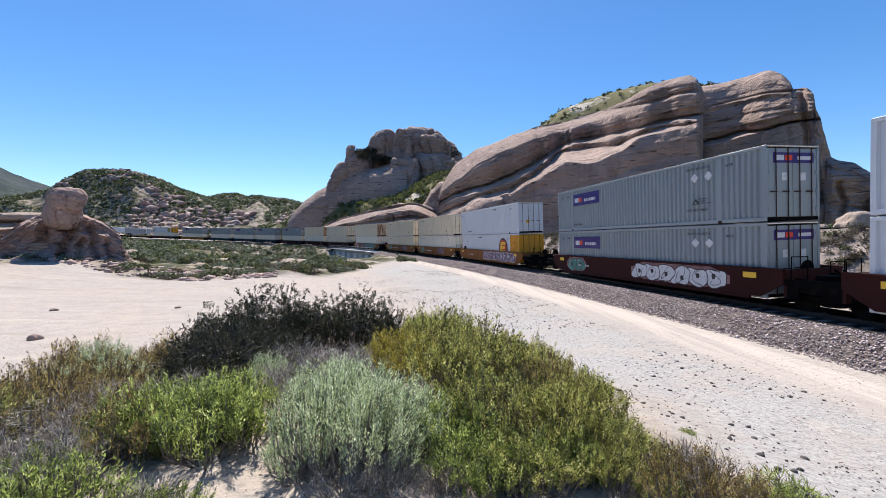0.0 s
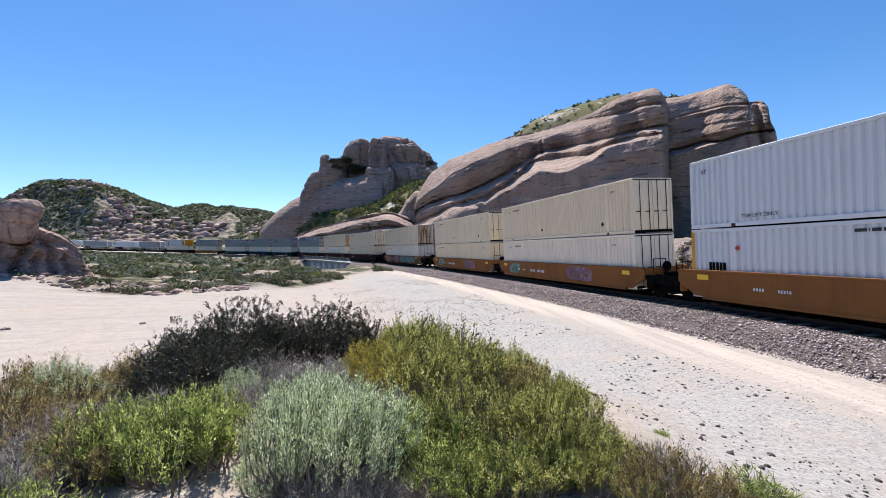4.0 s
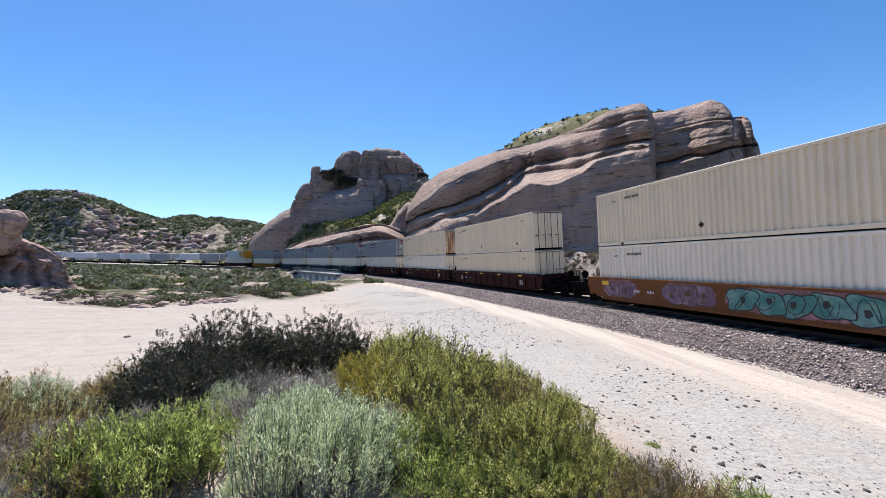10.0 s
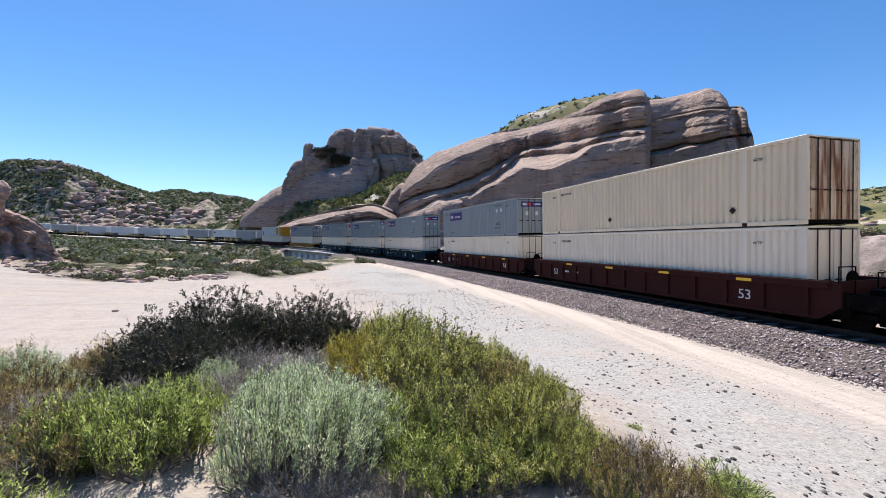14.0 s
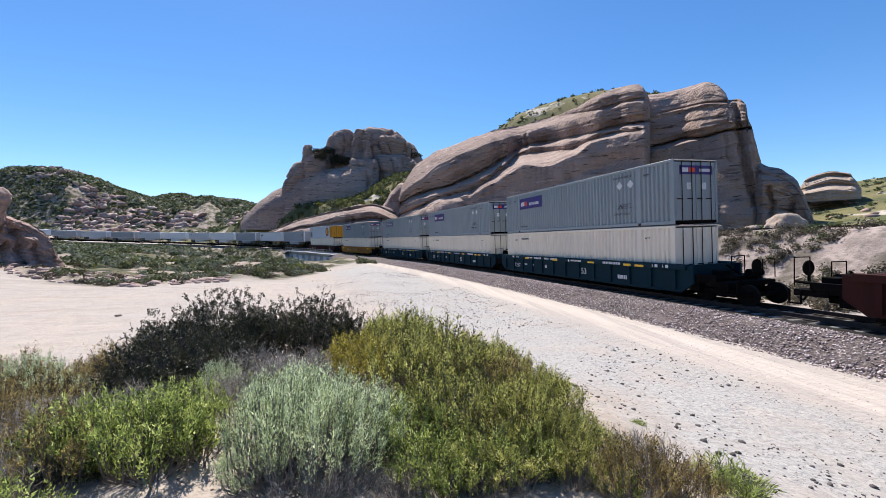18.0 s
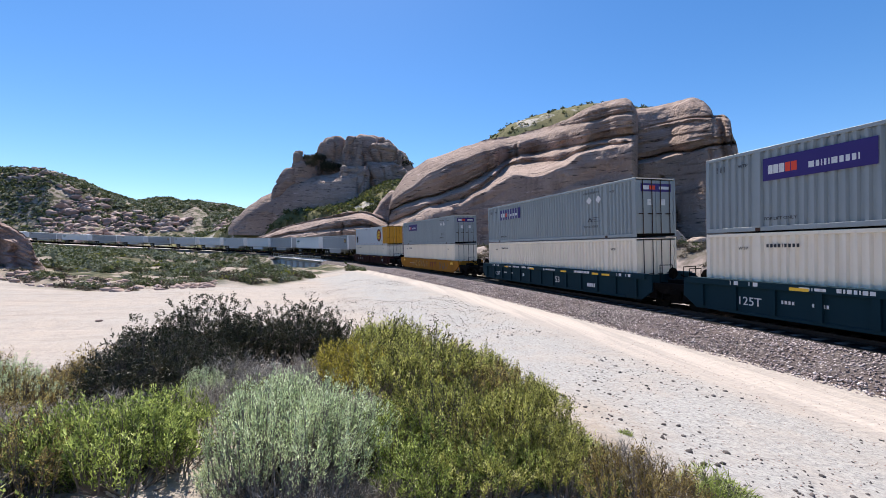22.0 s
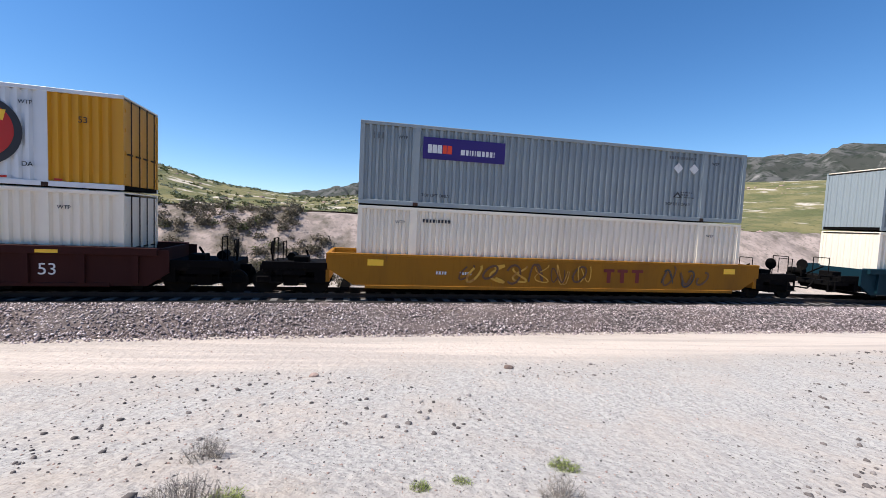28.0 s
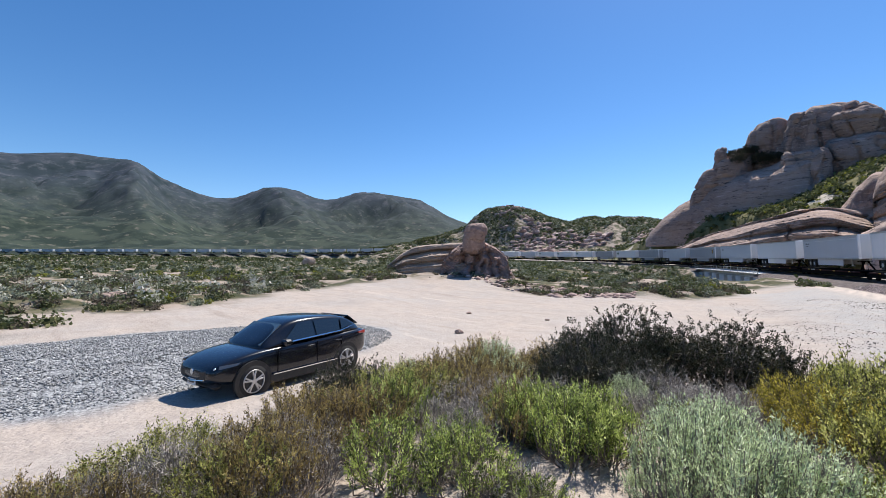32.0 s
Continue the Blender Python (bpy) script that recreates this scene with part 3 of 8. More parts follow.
    # uneven beds: irregular steps that come and go along the face
    bq = q * 17 + 0.35 * vnoise(AL / 9, q * 9, k + 17)
    step = np.floor(bq) + sstep(0.72, 0.98, bq - np.floor(bq))
    rec = rec + beds * (hash2(np.floor(bq), bq * 0, k + 18) - 0.5) * (0.4 + sstep(-0.3, 0.5, vnoise(AL / 14, step * 0.7, k + 19))) * (1 - sstep(0.8, 1.0, bq - np.floor(bq)))
    rec = rec - band * 0.05 * np.sin(q * 95 + 3 * vnoise(AL / 12, V * 5, k + 7)) * sstep(0.0, 0.6, vnoise(AL / 18, V * 4, k + 8))
    rec = rec + 5.0 * np.clip(1 - AL / 4.0, 0, 1) ** 2.2 + 5.0 * np.clip(1 - (along[-1] - AL) / 4.0, 0, 1) ** 2.2
    z = z + 0.25 * vnoise(AL / 3, V * 6, k + 10) * (V > 0.02)
    R = rng + rec
    goal = np.tan(np.radians(curve_at(top, az)))
    for _ in range(4):
        peak = np.max((z - EYE[2]) / R, 0)
        gain = np.clip((goal * R[-1] * 0.98 + EYE[2] - zf) / np.maximum(peak * R[-1] * 0.98 + EYE[2] - zf, 0.5), 0.5, 2)
        gain = np.convolve(np.pad(gain, 3, mode="edge"), np.ones(7) / 7, mode="valid")
        z = zf + (z - zf) * gain
    A = np.radians(az)[None, :]
    ring = [np.stack([-np.sin(A) * R, np.cos(A) * R, z], -1)]
    for step, drop in ((0.12, 0.0), (0.35, 0.05), (0.7, 0.25), (1.0, 0.6), (1.1, 1.0)):
        Rb = R[-1] + back * step + 1.2 * vnoise(along / 6, along * 0 + step * 9, k + 11)
        zb = z[-1] - drop * h
        ring.append(np.stack([-np.sin(A[0]) * Rb, np.cos(A[0]) * Rb, zb], -1)[None])
    P = np.concatenate(ring, 0)
    n = cols
    m = P.shape[0]
    i = (np.arange(m - 1)[:, None] * n + np.arange(n - 1)[None, :]).ravel()
    f = np.stack([i, i + 1, i + n + 1, i + n], 1)
    if az0 < az1:
        f = f[:, ::-1]
    caps = [list(range(0, m * n, n)), list(range(n - 1, m * n, n))[::-1]]
    if az0 < az1:
        caps = [c[::-1] for c in caps]
    return tagged(mesh_ob(name, P.reshape(-1, 3), f.tolist() + caps, mat, smooth=True), label, "rock", kind="")


def relief(name, label, mat, az0, az1, cols, rows, dist, foot, top, zones, back, k, cracks=(), ends=(1.0, 1.0), rough=1.0, beds=0.2, parts=(), brow=0.9, notch=(), size=1.0):
    """A bedded rock standing round the place. top: its skyline; zones, from the foot up: (upper line, lean at its foot, lean at its
    head), each line in degrees round and up, each lean in metres back per metre of height (a slab 1 to 2, a face near 0, a lip below 0);
    cracks: (points of degrees up and round, width, depth in metres); notch: (zone, depth) of the hollow at that zone's foot."""
    az = np.linspace(az0, az1, cols)
    rng = curve_at(dist, az)
    along = np.cumsum(np.concatenate([[0], np.abs(np.diff(np.radians(az))) * rng[1:]]))
    hi = curve_at(top, az) + 0.08 * vnoise(along / 2.3, along * 0, k) + 0.025 * vnoise(along / 0.8, along * 0, k + 1)
    v = np.linspace(0, 1, rows)[:, None]
    EL = foot + (hi - foot) * v
    AL = (along[None, :] + EL * 0) / size
    low, bound, lean = EL[0] - 0.1, [], None
    bed = EL * 0
    for n_, (line, k0, k1) in enumerate(zones):
        up = hi + 0.2 if line is None else np.minimum(curve_at(line, az), hi + 0.2)
        if line is not None:
            up = up + 0.13 * vnoise(along / 7, along * 0, k + 2 + n_) + 0.05 * vnoise(along / 2.4, along * 0, k + 9 + n_)
        up = np.maximum(up, low + 0.02)
        fr = np.clip((EL - low) / (up - low), 0, 1)
        kk = k0 + (k1 - k0) * fr
        lean = kk if lean is None else lean + (kk - lean) * sstep(-0.02, 0.03, EL - low)
        bed = bed + fr
        bound.append(up)
        low = up
    lean = lean + 0.5 * vnoise(AL / 9, bed * 7, k + 30) * sstep(-0.1, 0.5, vnoise(AL / 21, bed * 2, k + 31))
    lean = lean + 1.5 * sstep(brow, 0.0, hi - EL)
    lean = np.minimum(lean, 0.68 / np.maximum(np.tan(np.radians(EL)), 0.05))
    R = np.empty_like(EL)
    R[0] = rng
    t_ = np.tan(np.radians(EL))
    for i in range(1, rows):
        dz = R[i - 1] * (t_[i] - t_[i - 1]) / (1 - lean[i] * t_[i])
        R[i] = R[i - 1] + lean[i] * dz
    w_ = max(1, int(0.45 * cols / along[-1]))
    for _ in range(2):
        R = np.stack([np.convolve(np.pad(q, w_, mode="edge"), np.ones(2 * w_ + 1) / (2 * w_ + 1), mode="valid") for q in R])
    for zone, deep_ in notch:
        run = 0.25 + 0.75 * sstep(-0.5, 0.3, vnoise(along / 13, along * 0, k + 60 + zone))
        R = R + deep_ * run * np.exp(-((EL - bound[zone - 1] - 0.11) / 0.10) ** 2)
    Z = R * t_ / size
    R = R - rough * (0.7 * vnoise(AL / 14, Z / 9, k + 40) + 0.3 * vnoise(AL / 4.5, Z / 3.1, k + 41) + 0.12 * vnoise(AL / 1.5, Z / 0.9, k + 42) + 0.06 * vnoise(AL / 0.6, Z / 0.4, k + 43))
    R = R + beds * vnoise(AL / 24, bed * 8.3, k + 44) + 0.6 * beds * vnoise(AL / 11, bed * 21, k + 45)
    # weathered hollows strung along the beds
    hol = vnoise(AL / 2.6, bed * 11, k + 46) * vnoise(AL / 30, bed * 3, k + 47)
    R = R + 1.4 * beds * sstep(0.25, 0.6, hol)
    for pts, wid, dep in cracks:
        pe, pa = [q[0] for q in pts], [q[1] for q in pts]
        ca_ = np.interp(EL, pe, pa)
        off = (az[None, :] - ca_) * np.radians(1) * rng[None, :] + 0.25 * vnoise(Z / 1.1, Z * 0, k + 50)
        R = R + dep * np.exp(-(off / wid) ** 2) * sstep(pe[0] - 0.4, pe[0] + 0.2, EL) * (1 - sstep(pe[-1] - 0.2, pe[-1] + 0.4, EL))
    R = R + 6.0 * np.clip(1 - AL * size / ends[0], 0, 1) ** 2.2 + 6.0 * np.clip(1 - (along[-1] - AL * size) / ends[1], 0, 1) ** 2.2
    z = EYE[2] + R * t_
    A = np.radians(az)[None, :]
    ring = [np.stack([-np.sin(A) * R, np.cos(A) * R, z], -1)]
    h = z[-1] - z[0]
    for step, drop in ((0.12, 0.0), (0.35, 0.08), (0.7, 0.3), (1.0, 0.6), (1.1, 1.0)):
        Rb = R[-1] + back * step
        ring.append(np.stack([-np.sin(A[0]) * Rb, np.cos(A[0]) * Rb, z[-1] - drop * h], -1)[None])
    P = np.concatenate(ring, 0)
    n, m = cols, P.shape[0]
    P = P.reshape(-1, 3)
    i = (np.arange(m - 1)[:, None] * n + np.arange(n - 1)[None, :]).ravel()
    f = np.stack([i, i + 1, i + n + 1, i + n], 1)
    f = f[:, ::-1] if az0 < az1 else f
    root = tagged(new(name), label, "rock")
    which = np.zeros_like(EL)
    for b_ in bound[:-1]:
        which = which + (EL > b_)
    which = np.concatenate([which, np.full((m - rows, n), len(zones) - 1)], 0).ravel()[i]
    for nm, zs in parts:
        sel = f[np.isin(which, zs)]
        used, inv = np.unique(sel, return_inverse=True)
        mesh_ob(nm, P[used], inv.reshape(-1, 4).tolist(), mat, root, True)
    return root


relief("sandstone_ridge", "large layered tan sandstone ridge with tilted ledges", M_ROCK, 0.6, -32.4, 520, 300,
       [(-33, 72), (-25, 76), (-15, 84), (-5, 93), (5, 103)], -0.4,
       [(-32.5, 17.5), (-32.1, 18.6), (-31.6, 19.4), (-31, 19.8), (-28.6, 19.7), (-26.1, 19.1), (-23.5, 17.9), (-21.1, 17.2), (-18.7, 16.8), (-16.6, 16.3), (-13.6, 16.1), (-10.6, 15.3), (-7.5, 14.2), (-5.2, 13.5), (-2, 11.6), (-0.4, 9.5), (0.2, 8.3), (0.8, 6.0)],
       [([(-32.5, 14.1), (-28, 14), (-25.5, 13.5), (-23.2, 12), (-19.8, 10.8), (-16.6, 11.2), (-14.4, 10), (-12.5, 8.8), (-9.1, 7.3), (-5.2, 6.3), (-2, 4.6), (0.6, 3.2)], 0.08, 0.02),
        ([(-32.5, 14.3), (-28, 14.25), (-25.5, 13.8), (-22.5, 12.9), (-18.7, 12.8), (-15.8, 12.3), (-13.6, 10.5), (-12.1, 9.4), (-9.1, 8), (-5.2, 7), (-2, 5.5), (0.6, 4.3)], 2.9, 2.3),
        ([(-32.5, 14.9), (-28.6, 14.8), (-24.2, 14.1), (-20.8, 13.6), (-18, 13.5), (-15.8, 12.8), (-13.6, 11.4), (-11.7, 10.2), (-9.1, 8.9), (-5.2, 7.7), (-2, 6.8), (0.6, 5.7)], -0.9, 0.2),
        ([(-32.5, 15.2), (-28.6, 15.2), (-24.2, 14.5), (-20.8, 14), (-18, 13.8), (-16.6, 13.4), (-13.6, 11.9), (-11.7, 10.8), (-9.1, 9.6), (-5.2, 8.2), (-2, 7.3), (0.6, 6.1)], 2.9, 2.4),
        ([(-32.5, 17.6), (-29.8, 17.6), (-26.7, 17.1), (-23.5, 16.7), (-20.8, 16.2), (-16.6, 15.2), (-12.9, 14.4), (-9.1, 13.2), (-5.2, 11.6), (-2, 9.3), (0.6, 7.4)], -1.3, 0.55),
        ([(-32.5, 17.8), (-29.8, 17.95), (-26.7, 17.6), (-24.8, 17.4), (-21.1, 17.1), (-16.6, 16.2), (-10.6, 15.2), (-5.2, 13.4), (-2, 11.5), (0.6, 8.2)], 1.7, 2.3),
        (None, -0.6, 0.7)],
       26, 100, cracks=((((13.2, -17.25), (15.3, -17.0)), 0.35, 1.6), (((7.3, -9.2), (8.2, -9.9)), 0.5, 1.2), (((4, -5.6), (7.4, -6.4)), 0.4, 0.9)), ends=(5.0, 1.0), beds=0.24, notch=((2, 1.2), (4, 2.4), (6, 1.4)),
       parts=(("lower_face", (0, 1)), ("middle_bed", (2, 3)), ("upper_bed", (4, 5)), ("crest", (6,))))
relief("sandstone_cliff", "tall sandstone cliff with dark bands and cracks", M_ROCK, -31.0, -43.9, 260, 260,
       [(-46, 82), (-43, 82), (-40, 82), (-34, 86), (-31, 88)], 0.2,
       [(-44.2, 7.0), (-43.6, 8.4), (-43.3, 9.9), (-42.9, 11.7), (-42.6, 13.2), (-42.3, 14), (-42.1, 15.5), (-41.4, 16.3), (-40.5, 16.4), (-40.2, 17.2), (-39.4, 18.1), (-38.4, 18.6), (-35.3, 18.4), (-31.8, 18.3), (-31, 18.1)],
       [([(-43.4, 12.8), (-40.3, 12.9), (-38.1, 12.5), (-36.1, 12.4), (-34, 12), (-31, 11.7)], 0.05, 0.0),
        ([(-43.4, 12.9), (-40.3, 13.1), (-38.1, 12.7), (-36.1, 12.8), (-34, 12.4), (-31, 11.9)], 2.6, 2.0),
        ([(-43.4, 13.8), (-40.3, 13.9), (-36.4, 13.6), (-34, 13.2), (-31, 12.8)], -0.3, -1.3),
        ([(-43.5, 15.0), (-40.4, 15.8), (-38.2, 16.1), (-35.3, 15.9), (-32.2, 15.6), (-31, 15.5)], 0.5, 0.2),
        ([(-43.5, 15.3), (-40.4, 16.1), (-38.2, 16.4), (-35.3, 16.2), (-32.2, 15.9), (-31, 15.8)], -1.0, -1.6),
        (None, 0.7, 0.3)],
       22, 200, cracks=((((3.0, -36.8), (6.0, -36.5), (7.5, -35.6), (9.9, -35.2)), 0.35, 1.4), (((4.5, -42.8), (5.6, -42.7), (14.2, -41.3), (16.2, -41.2)), 0.45, 1.8), (((10, -40.4), (12.6, -40.1)), 0.2, 0.5)), ends=(1.0, 2.0), beds=0.18, notch=((2, 1.8), (5, 1.2)),
       parts=(("lower_face", (0, 1)), ("hollow_bed", (2, 3)), ("crest", (4, 5))))
relief("sandstone_shoulder", "low rounded sandstone shoulder beside the cliff", M_ROCK, -42.6, -47.9, 150, 110, [(-48, 79), (-43, 80)], 0.4,
       [(-48.0, 1.6), (-47.4, 4.0), (-46.8, 5.8), (-46.4, 6.9), (-45.9, 7.5), (-45, 8.3), (-44.1, 8.6), (-43.4, 9.1), (-42.6, 10.4)],
       [([(-48, 1.0), (-46, 3.2), (-43, 4.2)], 0.4, 0.2), ([(-48, 1.2), (-46, 3.6), (-43, 4.5)], 2.2, 1.6), ([(-48, 1.4), (-46, 5.6), (-43, 6.8)], -0.4, 0.4), (None, 0.2, 0.9)],
       14, 250, cracks=((((1, -44.6), (6.5, -44.2)), 0.3, 1.2), (((1, -46.3), (4.6, -46.0)), 0.3, 1.0)), rough=1.1, beds=0.25, ends=(1.5, 2.0), size=0.6, notch=((2, 0.9),), parts=(("foot", (0, 1)), ("middle_bed", (2,)), ("crest", (3,))))
relief("sandstone_wall", "broad smooth sandstone wall under a butte", M_ROCK, 20.8, 3.3, 260, 120, [(0, 172), (6, 165), (21, 190)], 2.4,
       [(3.2, 8.8), (3.7, 10.2), (4.1, 11.5), (5.1, 12.2), (6.6, 11.6), (8.5, 10.8), (10.1, 10.5), (11.3, 10.6), (13.9, 9.6), (16.5, 7.6), (18.3, 6.3), (20, 4.5), (20.9, 3.3)],
       [([(3.2, 7.5), (10, 7.2), (16, 5.4), (21, 3.0)], 0.15, 0.25), (None, 0.2, 0.9)], 30, 300, cracks=((((8, 4.8), (12, 4.6)), 0.7, 1.6),), rough=1.2, beds=0.1, ends=(3.0, 3.0), brow=1.3,
       parts=(("lower_face", (0,)), ("crest", (1,))))


def rock_block(parent, seed, az0, az1, el0, el1, r, deep=1.0, pw=0.5, lean=0.0, wear=1.0, mat=None, name="block"):
    """A rounded, worn block that fills az0..az1 and el0..el1 at distance r."""
    az, hw = (az0 + az1) / 2, abs(az1 - az0) / 2
    zb, zt = (EYE[2] + r * math.tan(radians(e)) for e in (el0, el1))
    sx, sz = r * math.tan(radians(hw)), (zt - zb) / 2
    sy = deep * max(sx, 4.0 * wear)
    bm = bmesh.new()
    bmesh.ops.create_icosphere(bm, subdivisions=5, radius=1.0)
    o = Vector((seed * 7.3, seed * 2.9, seed * 4.1))
    for v in bm.verts:
        c = v.co.copy()
        k = (abs(c.x) ** (2 / pw) + abs(c.y) ** (2 / pw) + abs(c.z) ** (2 / pw)) ** (-pw / 2)
        c *= k
        p = Vector((c.x * sx, c.y * sy, c.z * sz)) / wear
        d = 1.7 * noise.noise(p * 0.11 + o) + 0.55 * noise.noise(p * 0.3 + o) + 0.3 * noise.noise(p * 0.9 + o)
        crack = abs(noise.noise(Vector((p.x * 0.16, p.y * 0.16, p.z * 0.05)) + o * 2))
        d -= 1.6 * max(0.0, 1 - crack / 0.06)
        bed = abs(noise.noise(Vector((p.x * 0.03, p.y * 0.03, p.z * 0.22 + p.x * 0.03)) + o * 3))
        d -= 1.1 * max(0.0, 1 - bed / 0.06)
        p = (p + c.normalized() * d) * wear
        p.x += lean * p.z
        v.co = p
    bm.transform(Matrix.Translation((*polar(az, r)[:2], (zt + zb) / 2)) @ Matrix.Rotation(radians(az), 4, "Z"))
    return part(name, bm, mat or M_ROCK, parent, smooth=True)


butte = tagged(new("sandstone_butte"), "broken sandstone butte of big rounded blocks and a knob", "rock")
for k_, (a0, a1, e0, e1, r_, dp_, pw_, ln_) in enumerate((
        (13.7, 11.9, 9.0, 13.7, 186, 1.0, 0.6, 0.1), (15.4, 12.4, 6.5, 11.6, 187, 1.0, 0.8, 0.35), (13.4, 10.4, 7.0, 12.2, 184, 1.0, 0.8, 0.1), (12.4, 9.2, 7, 12.9, 190, 1.0, 0.8, 0.0),
        (10.2, 6.0, 8.0, 15.4, 192, 1.0, 0.55, -0.08), (6.9, 4.3, 10.6, 15.9, 184, 1.0, 0.5, 0.0), (5.3, 1.7, 8.0, 16.1, 191, 1.2, 0.55, -0.1), (4.4, -0.2, 11.0, 15.8, 198, 1.0, 0.8, -0.1),
        (3.3, -0.9, 11.6, 14.9, 187, 1.0, 0.65, -0.25), (1.4, -1.9, 10.6, 14.6, 195, 1.0, 0.85, 0.0), (0.0, -2.9, 9.6, 13.4, 192, 1.0, 0.85, -0.2), (3.9, -2.6, 8.0, 12.5, 184, 0.8, 0.65, -0.2),
        (-1.2, -4.0, 8.0, 11.6, 188, 0.9, 0.85, 0), (7.6, 3.5, 7.0, 12.1, 178, 0.8, 0.55, 0.0), (9.0, 2.9, 8.0, 13.4, 194, 1.0, 0.7, 0.0))):
    rock_block(butte, k_ + 3, a0, a1, e0, e1, r_, dp_, pw_, ln_)
cliff("sandstone_boulder", 3.6, -1.8, [(-2, 118), (4, 122)], [(-2, 5.6), (-1, 8.6), (0.3, 9.0), (1.6, 7.8), (2.6, 6.2), (3.7, 4.2)],
      4, 12, [(0.5, 0.6)], M_ROCK, "leaning rounded sandstone slab at the foot of the ridge", cols=80, rows=70, k=390, lean=0.3)
relief("sandstone_outcrop", "low pale sandstone outcrop in long layers", M_ROCK, 17.5, 0.4, 260, 90, [(0, 108), (8, 118), (18, 150)], 0.9,
       [(0.2, 4.6), (2, 5.6), (4, 6.0), (6, 5.9), (8, 5.4), (10, 4.9), (13, 4.1), (15, 3.4), (17.6, 2.2)],
       [([(0.2, 2.2), (4, 3.4), (8, 3.1), (13, 2.2), (17.6, 1.4)], 0.2, 0.0), ([(0.2, 2.7), (4, 4.1), (8, 3.6), (13, 2.7), (17.6, 1.7)], 4.0, 3.0), ([(0.2, 3.6), (4, 4.9), (8, 4.4), (13, 3.3), (17.6, 1.9)], -0.8, 0.2),
        ([(0.2, 4.3), (4, 5.6), (8, 5.0), (13, 3.8), (17.6, 2.1)], 4.0, 3.0), (None, -0.6, 0.3)],
       14, 400, rough=1.5, beds=0.5, size=0.5, notch=((2, 1.2), (4, 1.2)), cracks=((((1.5, 3.2), (4, 3.0)), 0.3, 1.2), (((1.5, 7.1), (4.2, 6.8)), 0.3, 1.2), (((1.5, 10.4), (3.6, 10.1)), 0.3, 1.0)), ends=(4.0, 4.0), parts=(("lower_bed", (0, 1)), ("middle_bed", (2, 3)), ("crest", (4,))))
cliff("sandstone_outcrop", 1.5, -9.5, [(-10, 84), (2, 92)], [(-10, 6.2), (-8, 7.0), (-6, 6.8), (-3, 5.6), (-1, 4.6), (1.6, 3.2)],
      [(-10, 2), (2, 2)], 12, [(0.35, 1.0), (0.7, 1.6)], M_ROCK, "steep sandstone bench in front of the ridge", cols=150, rows=80, k=420, lean=0.3)
cliff("sandstone_outcrop", 20.5, 6.0, [(5, 128), (9, 142), (21, 235)], [(5.8, 2.8), (7.5, 3.9), (10, 4.2), (12, 3.9), (14, 3.5), (17, 3.0), (20.6, 2.0)],
      [(5, 1), (21, 3)], 16, [(0.5, 1.0)], M_ROCK_PALE, "low pale sandstone slab above the line", cols=160, rows=90, k=440, lean=0.9, band=0.3, beds=0.5, lips=((0.35, 1.2, 0.12), (0.55, 1.6, 0.12), (0.75, 1.4, 0.1), (0.9, 1.0, 0.08)))


def boulder_verts(seed, subdiv=3, rough=0.35):
    bm = bmesh.new()
    bmesh.ops.create_icosphere(bm, subdivisions=subdiv, radius=1.0)
    o = Vector((seed * 3.7, seed * 1.9, seed * 5.3))
    for v in bm.verts:
        n1 = noise.noise(v.co * 0.9 + o)
        n2 = noise.noise(v.co * 2.3 + o)
        n3 = noise.noise(v.co * 6.0 + o)
        v.co *= 1 + rough * n1 + rough * 0.45 * n2 + rough * 0.15 * n3
    return bm


def lumps(name, items, mat, label, cat="rock", subdiv=4, rough=0.3, voxel=0.22):
    """One rock from a few merged rounded lobes: (x, y, z, sx, sy, sz, turn)."""
    bm = bmesh.new()
    for k, (x, y, z, sx, sy, sz, rz) in enumerate(items):
        b = boulder_verts(k + len(items) * 1.3 + x, subdiv, rough)
        b.transform(Matrix.Translation((x, y, z)) @ Matrix.Rotation(radians(rz), 4, "Z") @ Matrix.Diagonal((sx, sy, sz, 1)))
        me = bpy.data.meshes.new("lobe")
        b.to_mesh(me)
        b.free()
        bm.from_mesh(me)
        bpy.data.meshes.remove(me)
    me = bpy.data.meshes.new(name)
    bm.to_mesh(me)
    bm.free()
    me.materials.append(mat)
    ob = new(name, me)
    if len(items) > 2:
        md = ob.modifiers.new("weld", "REMESH")
        md.mode, md.voxel_size, md.use_smooth_shade = "VOXEL", voxel, True
        sm = ob.modifiers.new("wear", "SMOOTH")
        sm.factor, sm.iterations = 0.5, 3
        for size, strength in ((2.6, 1.2), (0.9, 0.55), (0.3, 0.18)):
            tx = bpy.data.textures.new("wear", "CLOUDS")
            tx.noise_scale, tx.noise_depth = size, 3
            dp = ob.modifiers.new("relief", "DISPLACE")
            dp.texture, dp.strength, dp.mid_level, dp.texture_coords = tx, strength, 0.5, "GLOBAL"
    else:
        me.polygons.foreach_set("use_smooth", [True] * len(me.polygons))
    return tagged(ob, label, cat)


def lobe(az, r, z, sx, sy, sz, turn=0.0):
    return (*polar(az, r, z), sx, sy, sz, az + turn)


